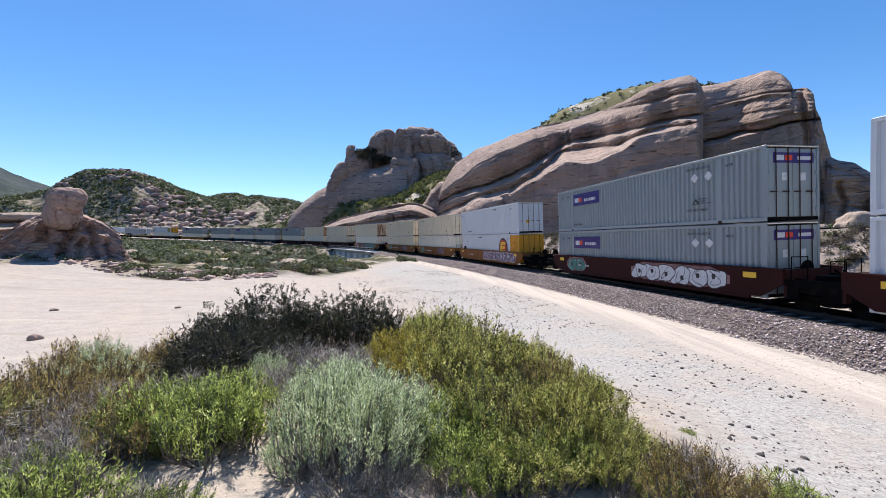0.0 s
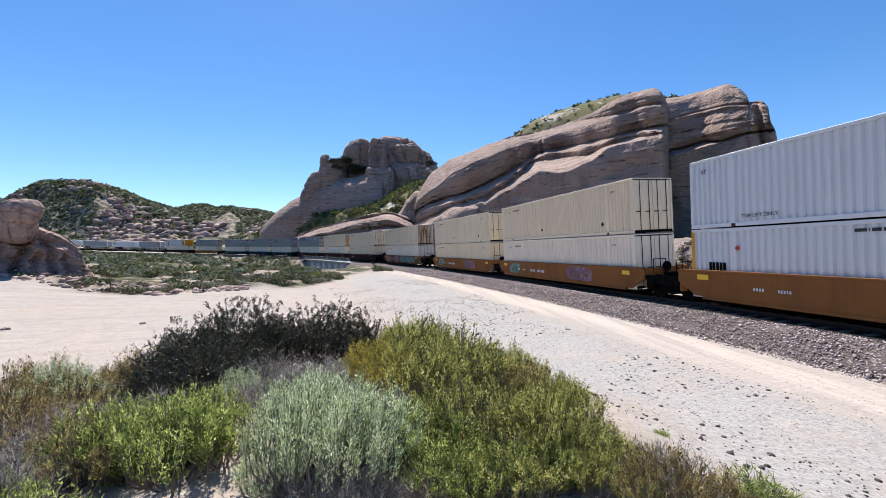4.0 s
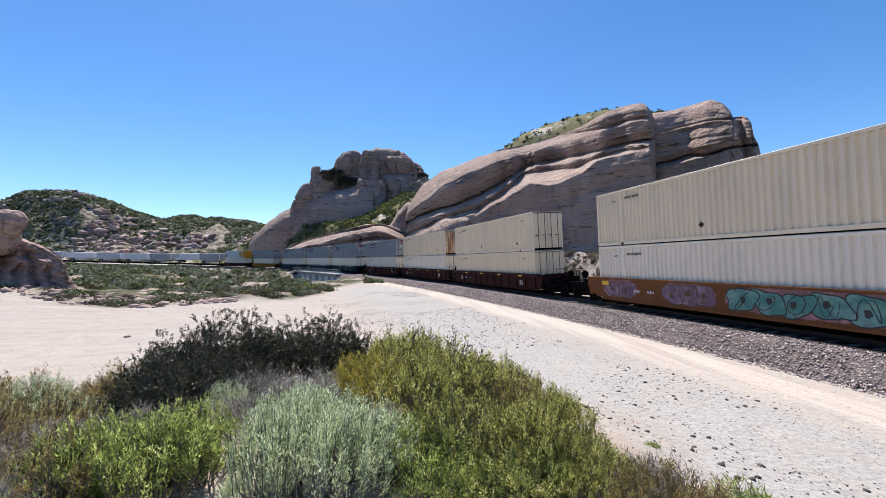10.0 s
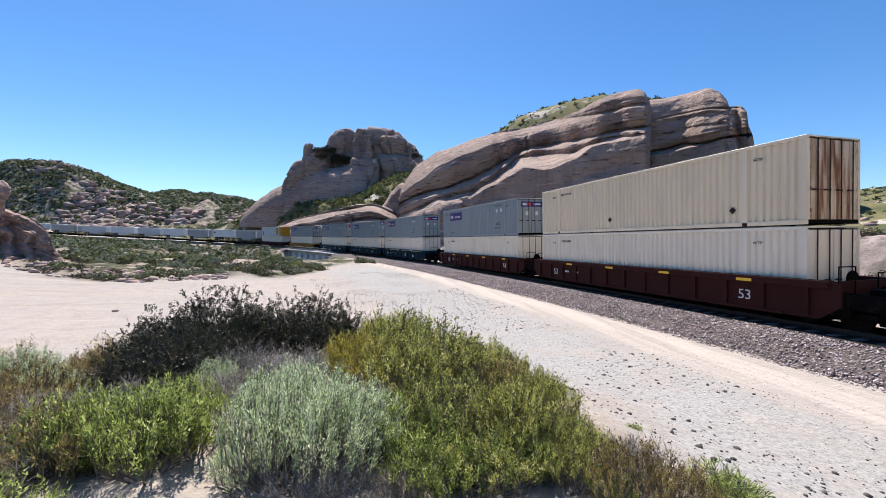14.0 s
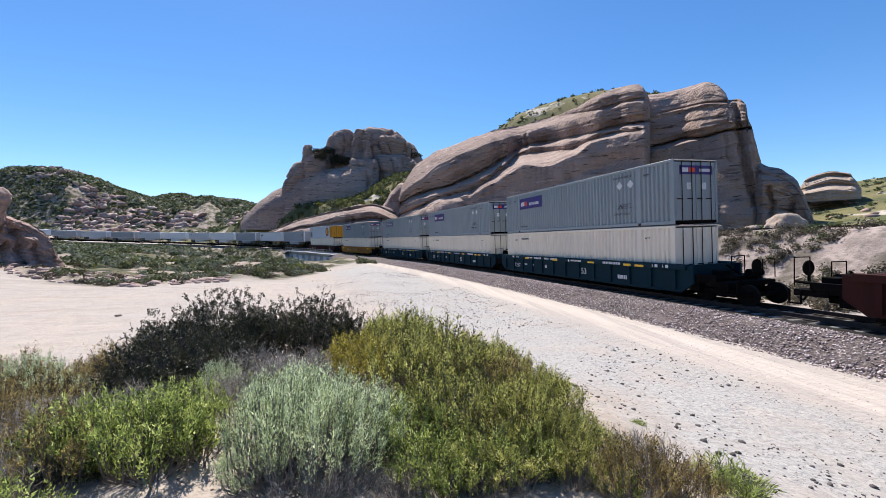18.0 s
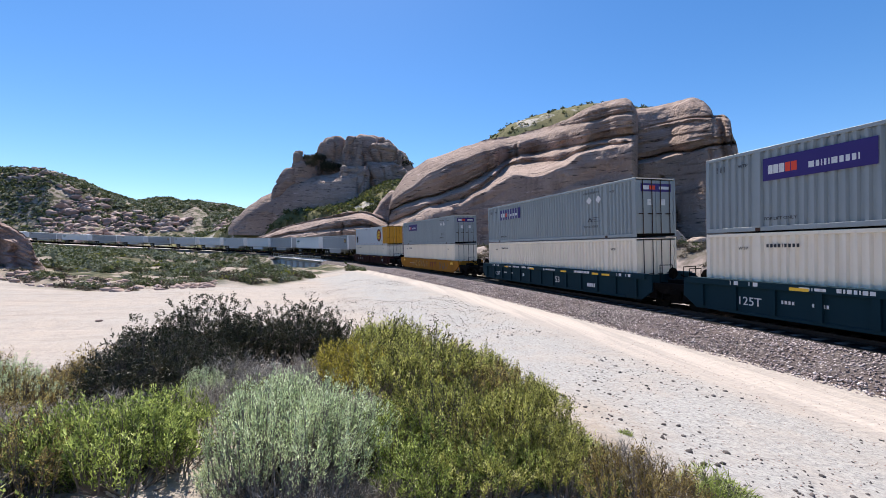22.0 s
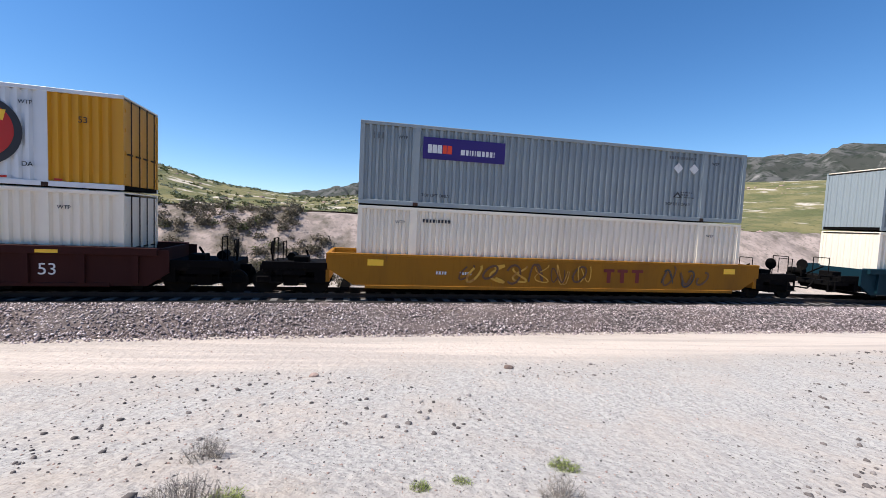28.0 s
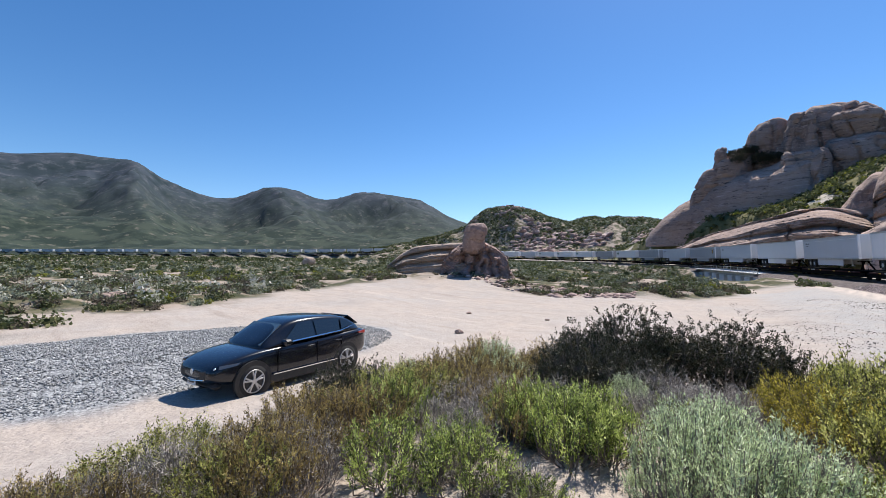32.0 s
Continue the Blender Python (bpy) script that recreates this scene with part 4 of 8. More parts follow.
relief("slab_rock", "pale layered sandstone slabs on the green hillside", M_ROCK_PALE, -46.4, -51.2, 120, 70, [(-52, 112), (-46, 108)], 4.6,
       [(-51.3, 5.4), (-50.7, 6.6), (-50.4, 7.2), (-49.4, 7.5), (-47.9, 7.3), (-47.1, 6.9), (-46.7, 6.2), (-46.3, 5.2)],
       [([(-52, 5.2), (-49, 5.7), (-46, 5.3)], 0.3, 0.1), ([(-52, 5.5), (-49, 6.1), (-46, 5.5)], 3.5, 2.5), ([(-52, 6), (-49, 6.7), (-46, 6)], -0.6, 0.2), ([(-52, 6.2), (-49, 7.0), (-46, 6.2)], 3.0, 2.2), (None, -0.5, 0.4)],
       9.0, 800, rough=0.9, beds=0.3, size=0.5, ends=(1.5, 1.5), brow=0.4, notch=((2, 0.9), (4, 0.8)), parts=(("lower_bed", (0, 1)), ("middle_bed", (2, 3)), ("crest", (4,))))
# the standing rock with its long tail of slabs beside the lot
hoodoo = relief("hoodoo_rock", "weathered red-brown standing sandstone rock with a rounded head", M_ROCK_RED, 48.0, 37.2, 220, 150, [(37, 56), (42, 57), (48, 58)], -2.6,
       [(37.1, -1.6), (37.9, -0.4), (38.3, 1.0), (38.9, 1.8), (39.8, 2.5), (40.6, 3.0), (41.3, 3.3), (41.6, 3.7), (43.3, 3.8), (43.9, 3.4), (44.6, 3.1), (45.5, 2.5), (47, 1.0), (48.1, -1.6)],
       [([(37, -1.4), (40, -0.3), (44, 0.2), (48, -1.5)], 1.4, 0.9), ([(37, -0.6), (40.5, 1.6), (42.5, 2.6), (44.2, 2.3), (48, -0.6)], 0.2, 0.7), ([(37, 0.2), (40.5, 2.9), (42.5, 3.7), (44, 3.5), (48, 0)], 0.7, 0.1), (None, -0.7, 0.4)],
       3.0, 700, cracks=((((-1.5, 43.1), (2.6, 42.2)), 0.4, 1.5), (((-1.5, 40.2), (2.0, 40.9)), 0.35, 1.3), (((-1.5, 45.3), (1.8, 44.1)), 0.4, 1.4), (((-1.5, 41.7), (0.8, 41.5)), 0.3, 0.9), (((-1.5, 39.0), (0.6, 39.5)), 0.3, 0.9)), rough=1.7, beds=0.16, ends=(0.8, 0.8), brow=0.45, size=0.3, notch=((3, 0.4),),
       parts=(("foot", (0,)), ("body", (1, 2)), ("neck", (3,))))
rock_block(hoodoo, 31, 44.2, 41.15, 3.0, 5.8, 59.5, 1.1, 0.7, 0.12, 0.2, M_ROCK_RED, "head")
rock_block(hoodoo, 33, 44.3, 41.45, 1.6, 4.9, 60.0, 1.1, 0.75, 0.05, 0.2, M_ROCK_RED, "neck")
relief("slab_rock", "long pale sandstone slabs trailing from the standing rock", M_ROCK_PALE, 55.0, 43.2, 220, 110, [(43, 60), (55, 63)], -1.6,
       [(43.2, 3.5), (44.7, 3.3), (47.5, 3.0), (51.1, 2.6), (52.7, 1.8), (55.1, 0.0)],
       [([(43, 0.2), (48, 0.0), (52, -0.3), (55, -0.9)], 0.4, 0.1), ([(43, 0.7), (48, 0.6), (52, 0.2), (55, -0.7)], 3.5, 2.5), ([(43, 1.7), (48, 1.4), (52, 0.8), (55, -0.5)], -0.7, 0.2),
        ([(43, 2.3), (48, 2.1), (52, 1.4), (55, -0.3)], 3.5, 2.5), (None, -0.6, 0.5)], 6.0, 750, rough=0.8, beds=0.3, ends=(1.5, 1.0), brow=0.4, size=0.4, notch=((2, 0.7), (4, 0.8)),
       parts=(("lower_bed", (0, 1)), ("middle_bed", (2, 3)), ("crest", (4,))))
lumps("white_boulder", [lobe(65.4, 172, 4.6, 2.6, 2.2, 1.9)], M_ROCK_PALE, "large white boulder alone in the scrub", subdiv=4)
for az_, r_, sx_, sz_ in ((-45.4, 51, 1.5, 1.3), (-39.0, 52, 0.9, 0.7), (-36.5, 51, 1.0, 1.1), (-42.5, 54, 0.8, 0.6)):
    x_, y_, _ = polar(az_, r_)
    lumps("sandstone_boulder", [(x_, y_, float(ground_z([x_], [y_])[0]) + sz_ * 0.35, sx_, sx_ * 0.8, sz_, az_)], M_ROCK_PALE, "pale sandstone boulder above the upper line", subdiv=4)



# ---------------------------------------------------------------- track, ballast, bridge
def strip(name, s0, s1, step, section, mat, label, cat, s_of=on_track, jitter=0.0):
    """A long body along the line from a cross-section of (side, up) pairs."""
    ss = np.arange(s0, s1 + step, step)
    verts, faces = [], []
    n = len(section)
    for i, s in enumerate(ss):
        for j, (side, up) in enumerate(section):
            e = 0.0 if not jitter or j in (0, n - 1) else jitter * float(vnoise(s * 1.3, j * 3.1, 61))
            verts.append(s_of(s, side, up + e)[:3])
    for i in range(len(ss) - 1):
        for j in range(n - 1):
            a = i * n + j
            faces.append((a, a + 1, a + n + 1, a + n))
    return tagged(mesh_ob(name, verts, faces, mat, smooth=jitter > 0), label, cat, kind="structure")


strip("ballast", -85, 98, 0.5, [(4.3, -1.0), (3.6, -0.62), (3.1, -0.42), (2.6, -0.26), (2.0, -0.2), (0.75, -0.22), (-0.75, -0.22), (-2.0, -0.2), (-2.6, -0.3), (-3.4, -0.6), (-4.4, -1.0)], M_BALLAST, "sloping bed of crushed brown-grey stone under the track", "ballast", jitter=0.05)
strip("ballast", 130, 1180, 4.0, [(4.3, -1.0), (2.6, -0.26), (0, -0.2), (-2.6, -0.3), (-4.4, -1.0)], M_BALLAST, "far bed of crushed stone under the track", "ballast")
# added dark strip that deepens the train's shade on the ballast
strip("track_bed", -85, 98, 1.0, [(1.75, -0.19), (0.75, -0.185), (-0.75, -0.185), (-1.9, -0.19)], M_BED_SHADE, "stone between and beside the rails, coloured dark for the shade under the train", "ballast")
RAIL = [(-0.07, -0.17), (-0.07, -0.15), (-0.012, -0.13), (-0.012, -0.04), (-0.036, -0.03), (-0.036, 0.0), (0.036, 0.0), (0.036, -0.03), (0.012, -0.04), (0.012, -0.13), (0.07, -0.15), (0.07, -0.17)]
for off in (0.7525, -0.7525):
    strip("rail", -85, 240, 1.0, [(off + a, b) for a, b in RAIL], M_STEEL, "worn steel rail with a bright top", "rail")


def upper(s, side=0.0, up=0.0):
    x, y, z, a = on_track(s, side - 23.0)
    return x, y, 4.35 + 0.010 * min(max(s, -60), 60) + up, a


strip("upper_ballast", -85, 66, 1.0, [(3.0, -0.55), (1.9, -0.2), (0, -0.2), (-1.9, -0.2), (-3.0, -0.55)], M_BALLAST, "stone bed of the upper line on its bank", "ballast", upper, 0.06)
for off in (0.7525, -0.7525):
    strip("rail", -85, 66, 1.0, [(off + a, b) for a, b in RAIL], M_RUSTY, "rusty rail of the upper line", "rail", upper)

# ---------------------------------------------------------------- the train
# A car's own space: x along the train towards its tail, +y the side to the inside of the bend, z = 0 on the rails.
SPEED = 9.418
LEN, WID, HGT = 16.15, 2.59, 2.90


def words(txt, size, mat, parent, x, y, z, name="lettering", label="", squeeze=1.0):
    """Lettering on a side that faces +y, reading towards -x; x, z: its lower start."""
    cu = bpy.data.curves.new(name, "FONT")
    cu.body, cu.size, cu.extrude = txt, size, 0.004
    tmp = bpy.data.objects.new(name, cu)
    scene.collection.objects.link(tmp)
    dg = bpy.context.evaluated_depsgraph_get()
    me = bpy.data.meshes.new_from_object(tmp.evaluated_get(dg))
    bpy.data.objects.remove(tmp)
    me.materials.clear()
    me.materials.append(mat)
    ob = new(name, me)
    ob.parent = parent
    ob.matrix_basis = pose(x, y, z, 90, 0, 180) @ Matrix.Diagonal((squeeze, 1, 1, 1))
    return tagged(ob, label)


def corrugated(x0, x1, y, z0, z1, pitch, depth, sign):
    """A wall panel with upright ribs between x0 and x1; sign is the way it faces."""
    n = max(1, round((x1 - x0) / pitch))
    p = (x1 - x0) / n
    xs, ys = [], []
    for i in range(n):
        for f, d in ((0.0, 0), (0.34, 0), (0.46, 1), (0.80, 1)):
            xs.append(x0 + (i + f) * p)
            ys.append(y - sign * depth * d)
    xs.append(x1)
    ys.append(y)
    bm = bmesh.new()
    a = [bm.verts.new((x, yy, z0)) for x, yy in zip(xs, ys)]
    b = [bm.verts.new((x, yy, z1)) for x, yy in zip(xs, ys)]
    for i in range(len(xs) - 1):
        f = (a[i], a[i + 1], b[i + 1], b[i])
        bm.faces.new(f if sign < 0 else f[::-1])
    return bm


def plate_side(parent, name, mat, x0, x1, z0, z1, y=WID / 2 + 0.006, label=""):
    return part(name, boxes((min(x0, x1), max(x0, x1), y, y + 0.006, z0, z1)), mat, parent, label)


def bars(parent, mat, x, z, widths, height, y=WID / 2 + 0.006, gap=0.05, name="marking", label=""):
    """Unreadable lettering as a row of plain bars, from x towards -x."""
    bm = bmesh.new()
    for w in widths:
        box(bm, x - w, x, y, y + 0.005, z, z + height)
        x -= w + gap
    return tagged(part(name, bm, mat, parent, label), label, kind="stuff")


def container(mat, label, ends=None, split=None, ribs=0.27, smooth_side=False):
    """A 53-foot container. Its far end (+x) is the front wall, its near end (-x) has the doors; split: paint of the last 3.3 m."""
    root = tagged(new("shipping_container"), label, "container", group="containers on the train")
    h, w, t = LEN / 2, WID / 2, HGT
    post = 6.05
    depth = 0.012 if smooth_side else 0.075
    for sg in (1, -1):
        cuts = [(-h + 0.15, -post - 0.09), (-post + 0.09, post - 0.09), (post + 0.09, h - 0.15)]
        for i, (a, b) in enumerate(cuts):
            part("side_panel", corrugated(a, b, sg * (w - 0.02), 0.16, t - 0.12, ribs, depth, sg), split if split and i == 0 else mat, root)
    for sg in (1, -1):
        part("bottom_rail", boxes((-h, h, sg * w - 0.06 * (sg > 0), sg * w + 0.06 * (sg < 0), 0.0, 0.16), bevel=0.01), mat, root)
        part("top_rail", boxes((-h, h, sg * w - 0.06 * (sg > 0), sg * w + 0.06 * (sg < 0), t - 0.12, t), bevel=0.01), mat, root)
        for x in (-post, post):
            part("lifting_post", boxes((x - 0.09, x + 0.09, sg * w - 0.08 * (sg > 0), sg * w + 0.08 * (sg < 0), 0.16, t - 0.12)), mat, root)
            for z in (0.0, t - 0.13):
                part("corner_casting", boxes((x - 0.1, x + 0.1, sg * w - 0.1 * (sg > 0) + 0.004 * sg, sg * w + 0.1 * (sg < 0) + 0.004 * sg, z, z + 0.13), bevel=0.012), M_RUSTY if z < 1 else mat, root)
        for x in (-h, h):
            part("corner_post", boxes((min(x, x - 0.15 * np.sign(x)), max(x, x - 0.15 * np.sign(x)), sg * w - 0.12 * (sg > 0), sg * w + 0.12 * (sg < 0), 0.16, t - 0.12)), split if split and x < 0 else mat, root)
    part("roof", boxes((-h + 0.02, h - 0.02, -w + 0.05, w - 0.05, t - 0.05, t - 0.005)), P_TANW, root)
    part("floor", boxes((-h + 0.02, h - 0.02, -w + 0.05, w - 0.05, 0.03, 0.15)), M_BLACK, root)
    bm = corrugated(-w + 0.12, w - 0.12, 0, 0.16, t - 0.12, 0.3, 0.04, -1)
    bmesh.ops.transform(bm, matrix=pose(h - 0.03, 0, 0, 0, 0, 90), verts=bm.verts[:])
    part("front_wall", bm, mat, root)
    dm = split or ends or mat
    for sg in (1, -1):
        d = part("door", boxes((-h + 0.01, -h + 0.06, min(0.012 * sg, (w - 0.13) * sg), max(0.012 * sg, (w - 0.13) * sg), 0.16, t - 0.12), bevel=0.012), dm, root)
        for y in (0.28, 0.86):
            part("lock_rod", rods(((-h - 0.035, y * sg, 0.12), (-h - 0.035, y * sg, t - 0.1), 0.019)), M_RUSTY, d)
            part("handle", boxes((-h - 0.06, -h - 0.03, y * sg - 0.03, y * sg + 0.28, 1.1, 1.15)), M_RUSTY, d)
        part("hinge_row", boxes(*[(-h - 0.02, -h + 0.02, sg * (w - 0.16) - 0.05, sg * (w - 0.16) + 0.05, z, z + 0.12) for z in (0.4, 1.1, 1.8, 2.4)]), dm, d)
    return root


def parcel_logo(c, x=6.0, z=1.72, wd=3.1, hh=0.78):
    """A purple sign with a white-and-orange word shape, drawn as plain bars."""
    plate_side(c, "sign_panel", M_DECAL_P, x, x - wd, z, z + hh, label="purple sign panel")
    y = WID / 2 + 0.013
    bars(c, M_DECAL_W, x - 0.18, z + 0.22, (0.14, 0.16, 0.16), 0.30, y, 0.025, "word_shape")
    bars(c, M_DECAL_O, x - 0.72, z + 0.22, (0.15, 0.17), 0.30, y, 0.025, "word_shape")
    bars(c, M_DECAL_W, x - 1.40, z + 0.22, (0.15, 0.09, 0.03, 0.06, 0.03, 0.15, 0.1, 0.1, 0.1, 0.03), 0.19, y, 0.05, "word_shape")


def diamond(c, x, z, r, mat=M_DECAL_W, y=WID / 2 + 0.006):
    bm = bmesh.new()
    prism(bm, [(x - r, z), (x, z - r), (x + r, z), (x, z + r)], y, y + 0.005)
    part("placard", bm, mat, c)


def triangle_mark(c, x, z):
    bm = bmesh.new()
    y = WID / 2 + 0.006
    prism(bm, [(x - 0.21, z), (x + 0.21, z), (x, z + 0.25)], y, y + 0.004)
    part("triangle_mark", bm, M_DECAL_K, c)
    bm = bmesh.new()
    prism(bm, [(x - 0.10, z + 0.035), (x + 0.10, z + 0.035), (x, z + 0.14)], y + 0.004, y + 0.008)
    part("triangle_mark", bm, P_GREY, c)
    bars(c, M_DECAL_GY, x - 0.32, z, (0.12, 0.14, 0.12), 0.04, name="marking")


def end_logo(c):
    x = -LEN / 2
    part("sign_panel", boxes((x - 0.008, x + 0.0, -1.0, 0.95, 2.22, 2.62)), M_DECAL_P, c, "purple sign panel")
    part("word_shape", boxes((x - 0.014, x - 0.008, 0.45, 0.85, 2.32, 2.52), (x - 0.014, x - 0.008, -0.85, -0.2, 2.34, 2.48)), M_DECAL_W, c)
    part("word_shape", boxes((x - 0.014, x - 0.008, 0.05, 0.40, 2.32, 2.52)), M_DECAL_O, c)
    part("placard", boxes((x - 0.008, x, 0.3, 0.55, 1.55, 1.85), (x - 0.008, x, -0.6, -0.35, 1.55, 1.85)), M_DECAL_W, c)


def grey_box(logo_faded=False):
    c = container(P_GREY, "grey corrugated container with a purple sign panel and white placards")
    parcel_logo(c, 5.85)
    if logo_faded:
        for i in range(7):
            part("peeled_strip", boxes((3.1 + i * 0.38, 3.1 + i * 0.38 + 0.13, WID / 2 + 0.019, WID / 2 + 0.024, 1.70, 2.52)), P_GREY, c)
    diamond(c, -4.75, 2.12, 0.22)
    diamond(c, -5.5, 2.12, 0.22)
    triangle_mark(c, -4.8, 0.92)
    words("TOP LIFT ONLY", 0.17, M_DECAL_K, c, -4.25, WID / 2 + 0.008, 0.6)
    words("TOP LIFT ONLY", 0.15, M_DECAL_K, c, 5.85, WID / 2 + 0.008, 0.36)
    words("WTP", 0.16, M_DECAL_K, c, -6.35, WID / 2 + 0.008, 2.35)
    words("WTP", 0.16, M_DECAL_K, c, 6.75, WID / 2 + 0.008, 2.35)
    bars(c, M_DECAL_GY, -4.3, 2.48, (0.06, 0.08, 0.06, 0.08, 0.02, 0.06, 0.07, 0.06, 0.08, 0.06, 0.02, 0.06), 0.11)
    bars(c, M_DECAL_GY, -4.95, 1.12, (0.05, 0.06, 0.12, 0.05, 0.06), 0.05)
    bars(c, M_DECAL_GY, -4.95, 1.02, (0.1, 0.06, 0.1), 0.05)
    bars(c, M_DECAL_GY, 7.6, 2.3, (0.04, 0.05, 0.04), 0.22, gap=0.1)
    end_logo(c)
    return c


def tan_box(mat=P_TAN, rust=False, label="tan corrugated container with worn paint"):
    c = container(mat, label, P_TANR if rust else None)
    words("WTP", 0.16, M_DECAL_K, c, -6.35, WID / 2 + 0.008, 2.3)
    words("WTP", 0.16, M_DECAL_K, c, 6.75, WID / 2 + 0.008, 2.3)
    bars(c, M_DECAL_K, 5.75, 2.38, (0.07, 0.08, 0.07, 0.08, 0.02, 0.07, 0.08, 0.07, 0.08), 0.12)
    for x in (1.2, -5.6):
        diamond(c, x, 0.62, 0.14, M_RUSTY)
    return c


def disc(bm, x, z, r, y0, y1, n=40):
    return prism(bm, [(x + r * math.cos(i * 2 * math.pi / n), z + r * math.sin(i * 2 * math.pi / n)) for i in range(n)], y0, y1)


def letter_e(c, x, z, k):
    """A round emblem: black and red discs with a slanted yellow letter E."""
    y = WID / 2 + 0.006
    part("emblem", disc(bmesh.new(), x, z, 1.0 * k, y, y + 0.004), M_DECAL_K, c, "black round emblem")
    part("emblem", disc(bmesh.new(), x + 0.02 * k, z + 0.03 * k, 0.82 * k, y + 0.004, y + 0.008), M_DECAL_R, c, "red disc")
    out = [(0.78, -0.52), (0.50, 0.62), (-0.62, 0.62), (-0.55, 0.32), (0.20, 0.32), (0.24, 0.18), (-0.42, 0.18), (-0.35, -0.10), (0.31, -0.10), (0.35, -0.24), (-0.45, -0.24), (-0.38, -0.52)]
    bm = bmesh.new()
    prism(bm, [(x + a * k, z + b * k) for a, b in out], y + 0.008, y + 0.012)
    part("emblem", bm, M_DECAL_Y, c, "yellow slanted letter E")


def e_box():
    c = container(P_WHITE, "white container with one yellow end and a round red emblem", split=P_YEL)
    letter_e(c, -4.55, 1.5, 1.0)
    words("53", 0.26, M_DECAL_K, c, -6.9, WID / 2 + 0.008, 1.95)
    words("WTP", 0.16, M_DECAL_K, c, -5.45, WID / 2 + 0.008, 2.35)
    words("DA", 0.2, M_DECAL_K, c, -5.5, WID / 2 + 0.008, 0.55)
    bars(c, M_DECAL_K, 2.1, 2.55, (0.3, 0.02, 0.22, 0.26), 0.1)
    bm = bmesh.new()
    for i in range(11):
        x = 7.2 - i * 1.35
        box(bm, x - 0.2, x, WID / 2 + 0.006, WID / 2 + 0.011, 0.18, 0.24)
    tagged(part("reflector_strip", bm, M_DECAL_R, c, "red reflector dashes"), kind="stuff")
    bars(c, M_BLACK, 7.2, 0.42, (0.12, 0.11, 0.12, 0.1, 0.12), 1.1, name="scrape")
    part("end_frame", boxes((LEN / 2 - 0.16, LEN / 2 + 0.002, WID / 2 + 0.002, WID / 2 + 0.007, 0.1, HGT - 0.1)), P_YEL, c, "yellow edge")
    diamond(c, 5.9, 2.1, 0.12, M_DECAL_R)
    return c


def white_box():
    c = container(P_WHITE, "white corrugated container with a reefer-like ribbed side")
    words("WTP", 0.16, M_DECAL_K, c, -6.35, WID / 2 + 0.008, 2.35)
    words("TOP LIFT ONLY", 0.2, M_DECAL_K, c, 5.7, WID / 2 + 0.008, 0.3)
    words("53'", 0.24, M_DECAL_K, c, 7.5, WID / 2 + 0.008, 2.3)
    bars(c, M_DECAL_K, -2.2, 2.5, (0.24, 0.3, 0.24), 0.1)
    x = -LEN / 2
    part("placard", boxes((x - 0.008, x, 0.15, 0.5, 0.95, 1.2)), M_DECAL_Y, c)
    return c


# ---- railcars
M_WHEEL = material("oily_wheel_steel", (0.008, 0.007, 0.006), 0.8, 0.0, vary=((4.0, (0.03, 0.02, 0.016), 0.55, 0.8),), spec=0.1)


def truck(root, x):
    """A two-axle truck under the car, with its wheels."""
    t = part("truck_frame", boxes((x - 1.15, x + 1.15, 0.93, 1.07, 0.38, 0.62), (x - 1.15, x + 1.15, -1.07, -0.93, 0.38, 0.62), (x - 0.25, x + 0.25, -1.1, 1.1, 0.3, 0.7), bevel=0.03), M_BLACK, root, "black cast truck frame")
    for dx in (-0.88, 0.88):
        for y in (-0.78, 0.78):
            bm = bmesh.new()
            rod(bm, (x + dx, y - 0.07, 0.42), (x + dx, y + 0.07, 0.42), 0.42, n=20)
            rod(bm, (x + dx, y - 0.1, 0.42), (x + dx, y + 0.1, 0.42), 0.16, n=12)
            part("wheel", bm, M_WHEEL, t, "worn dark steel wheel")
        part("axle", rods(((x + dx, -0.9, 0.42), (x + dx, 0.9, 0.42), 0.08)), M_BLACK, t)
    for sg in (1, -1):
        part("spring_set", rods(((x - 0.12, sg * 1.0, 0.3), (x - 0.12, sg * 1.0, 0.6), 0.07), ((x + 0.12, sg * 1.0, 0.3), (x + 0.12, sg * 1.0, 0.6), 0.07)), M_BLACK, t)
    return t


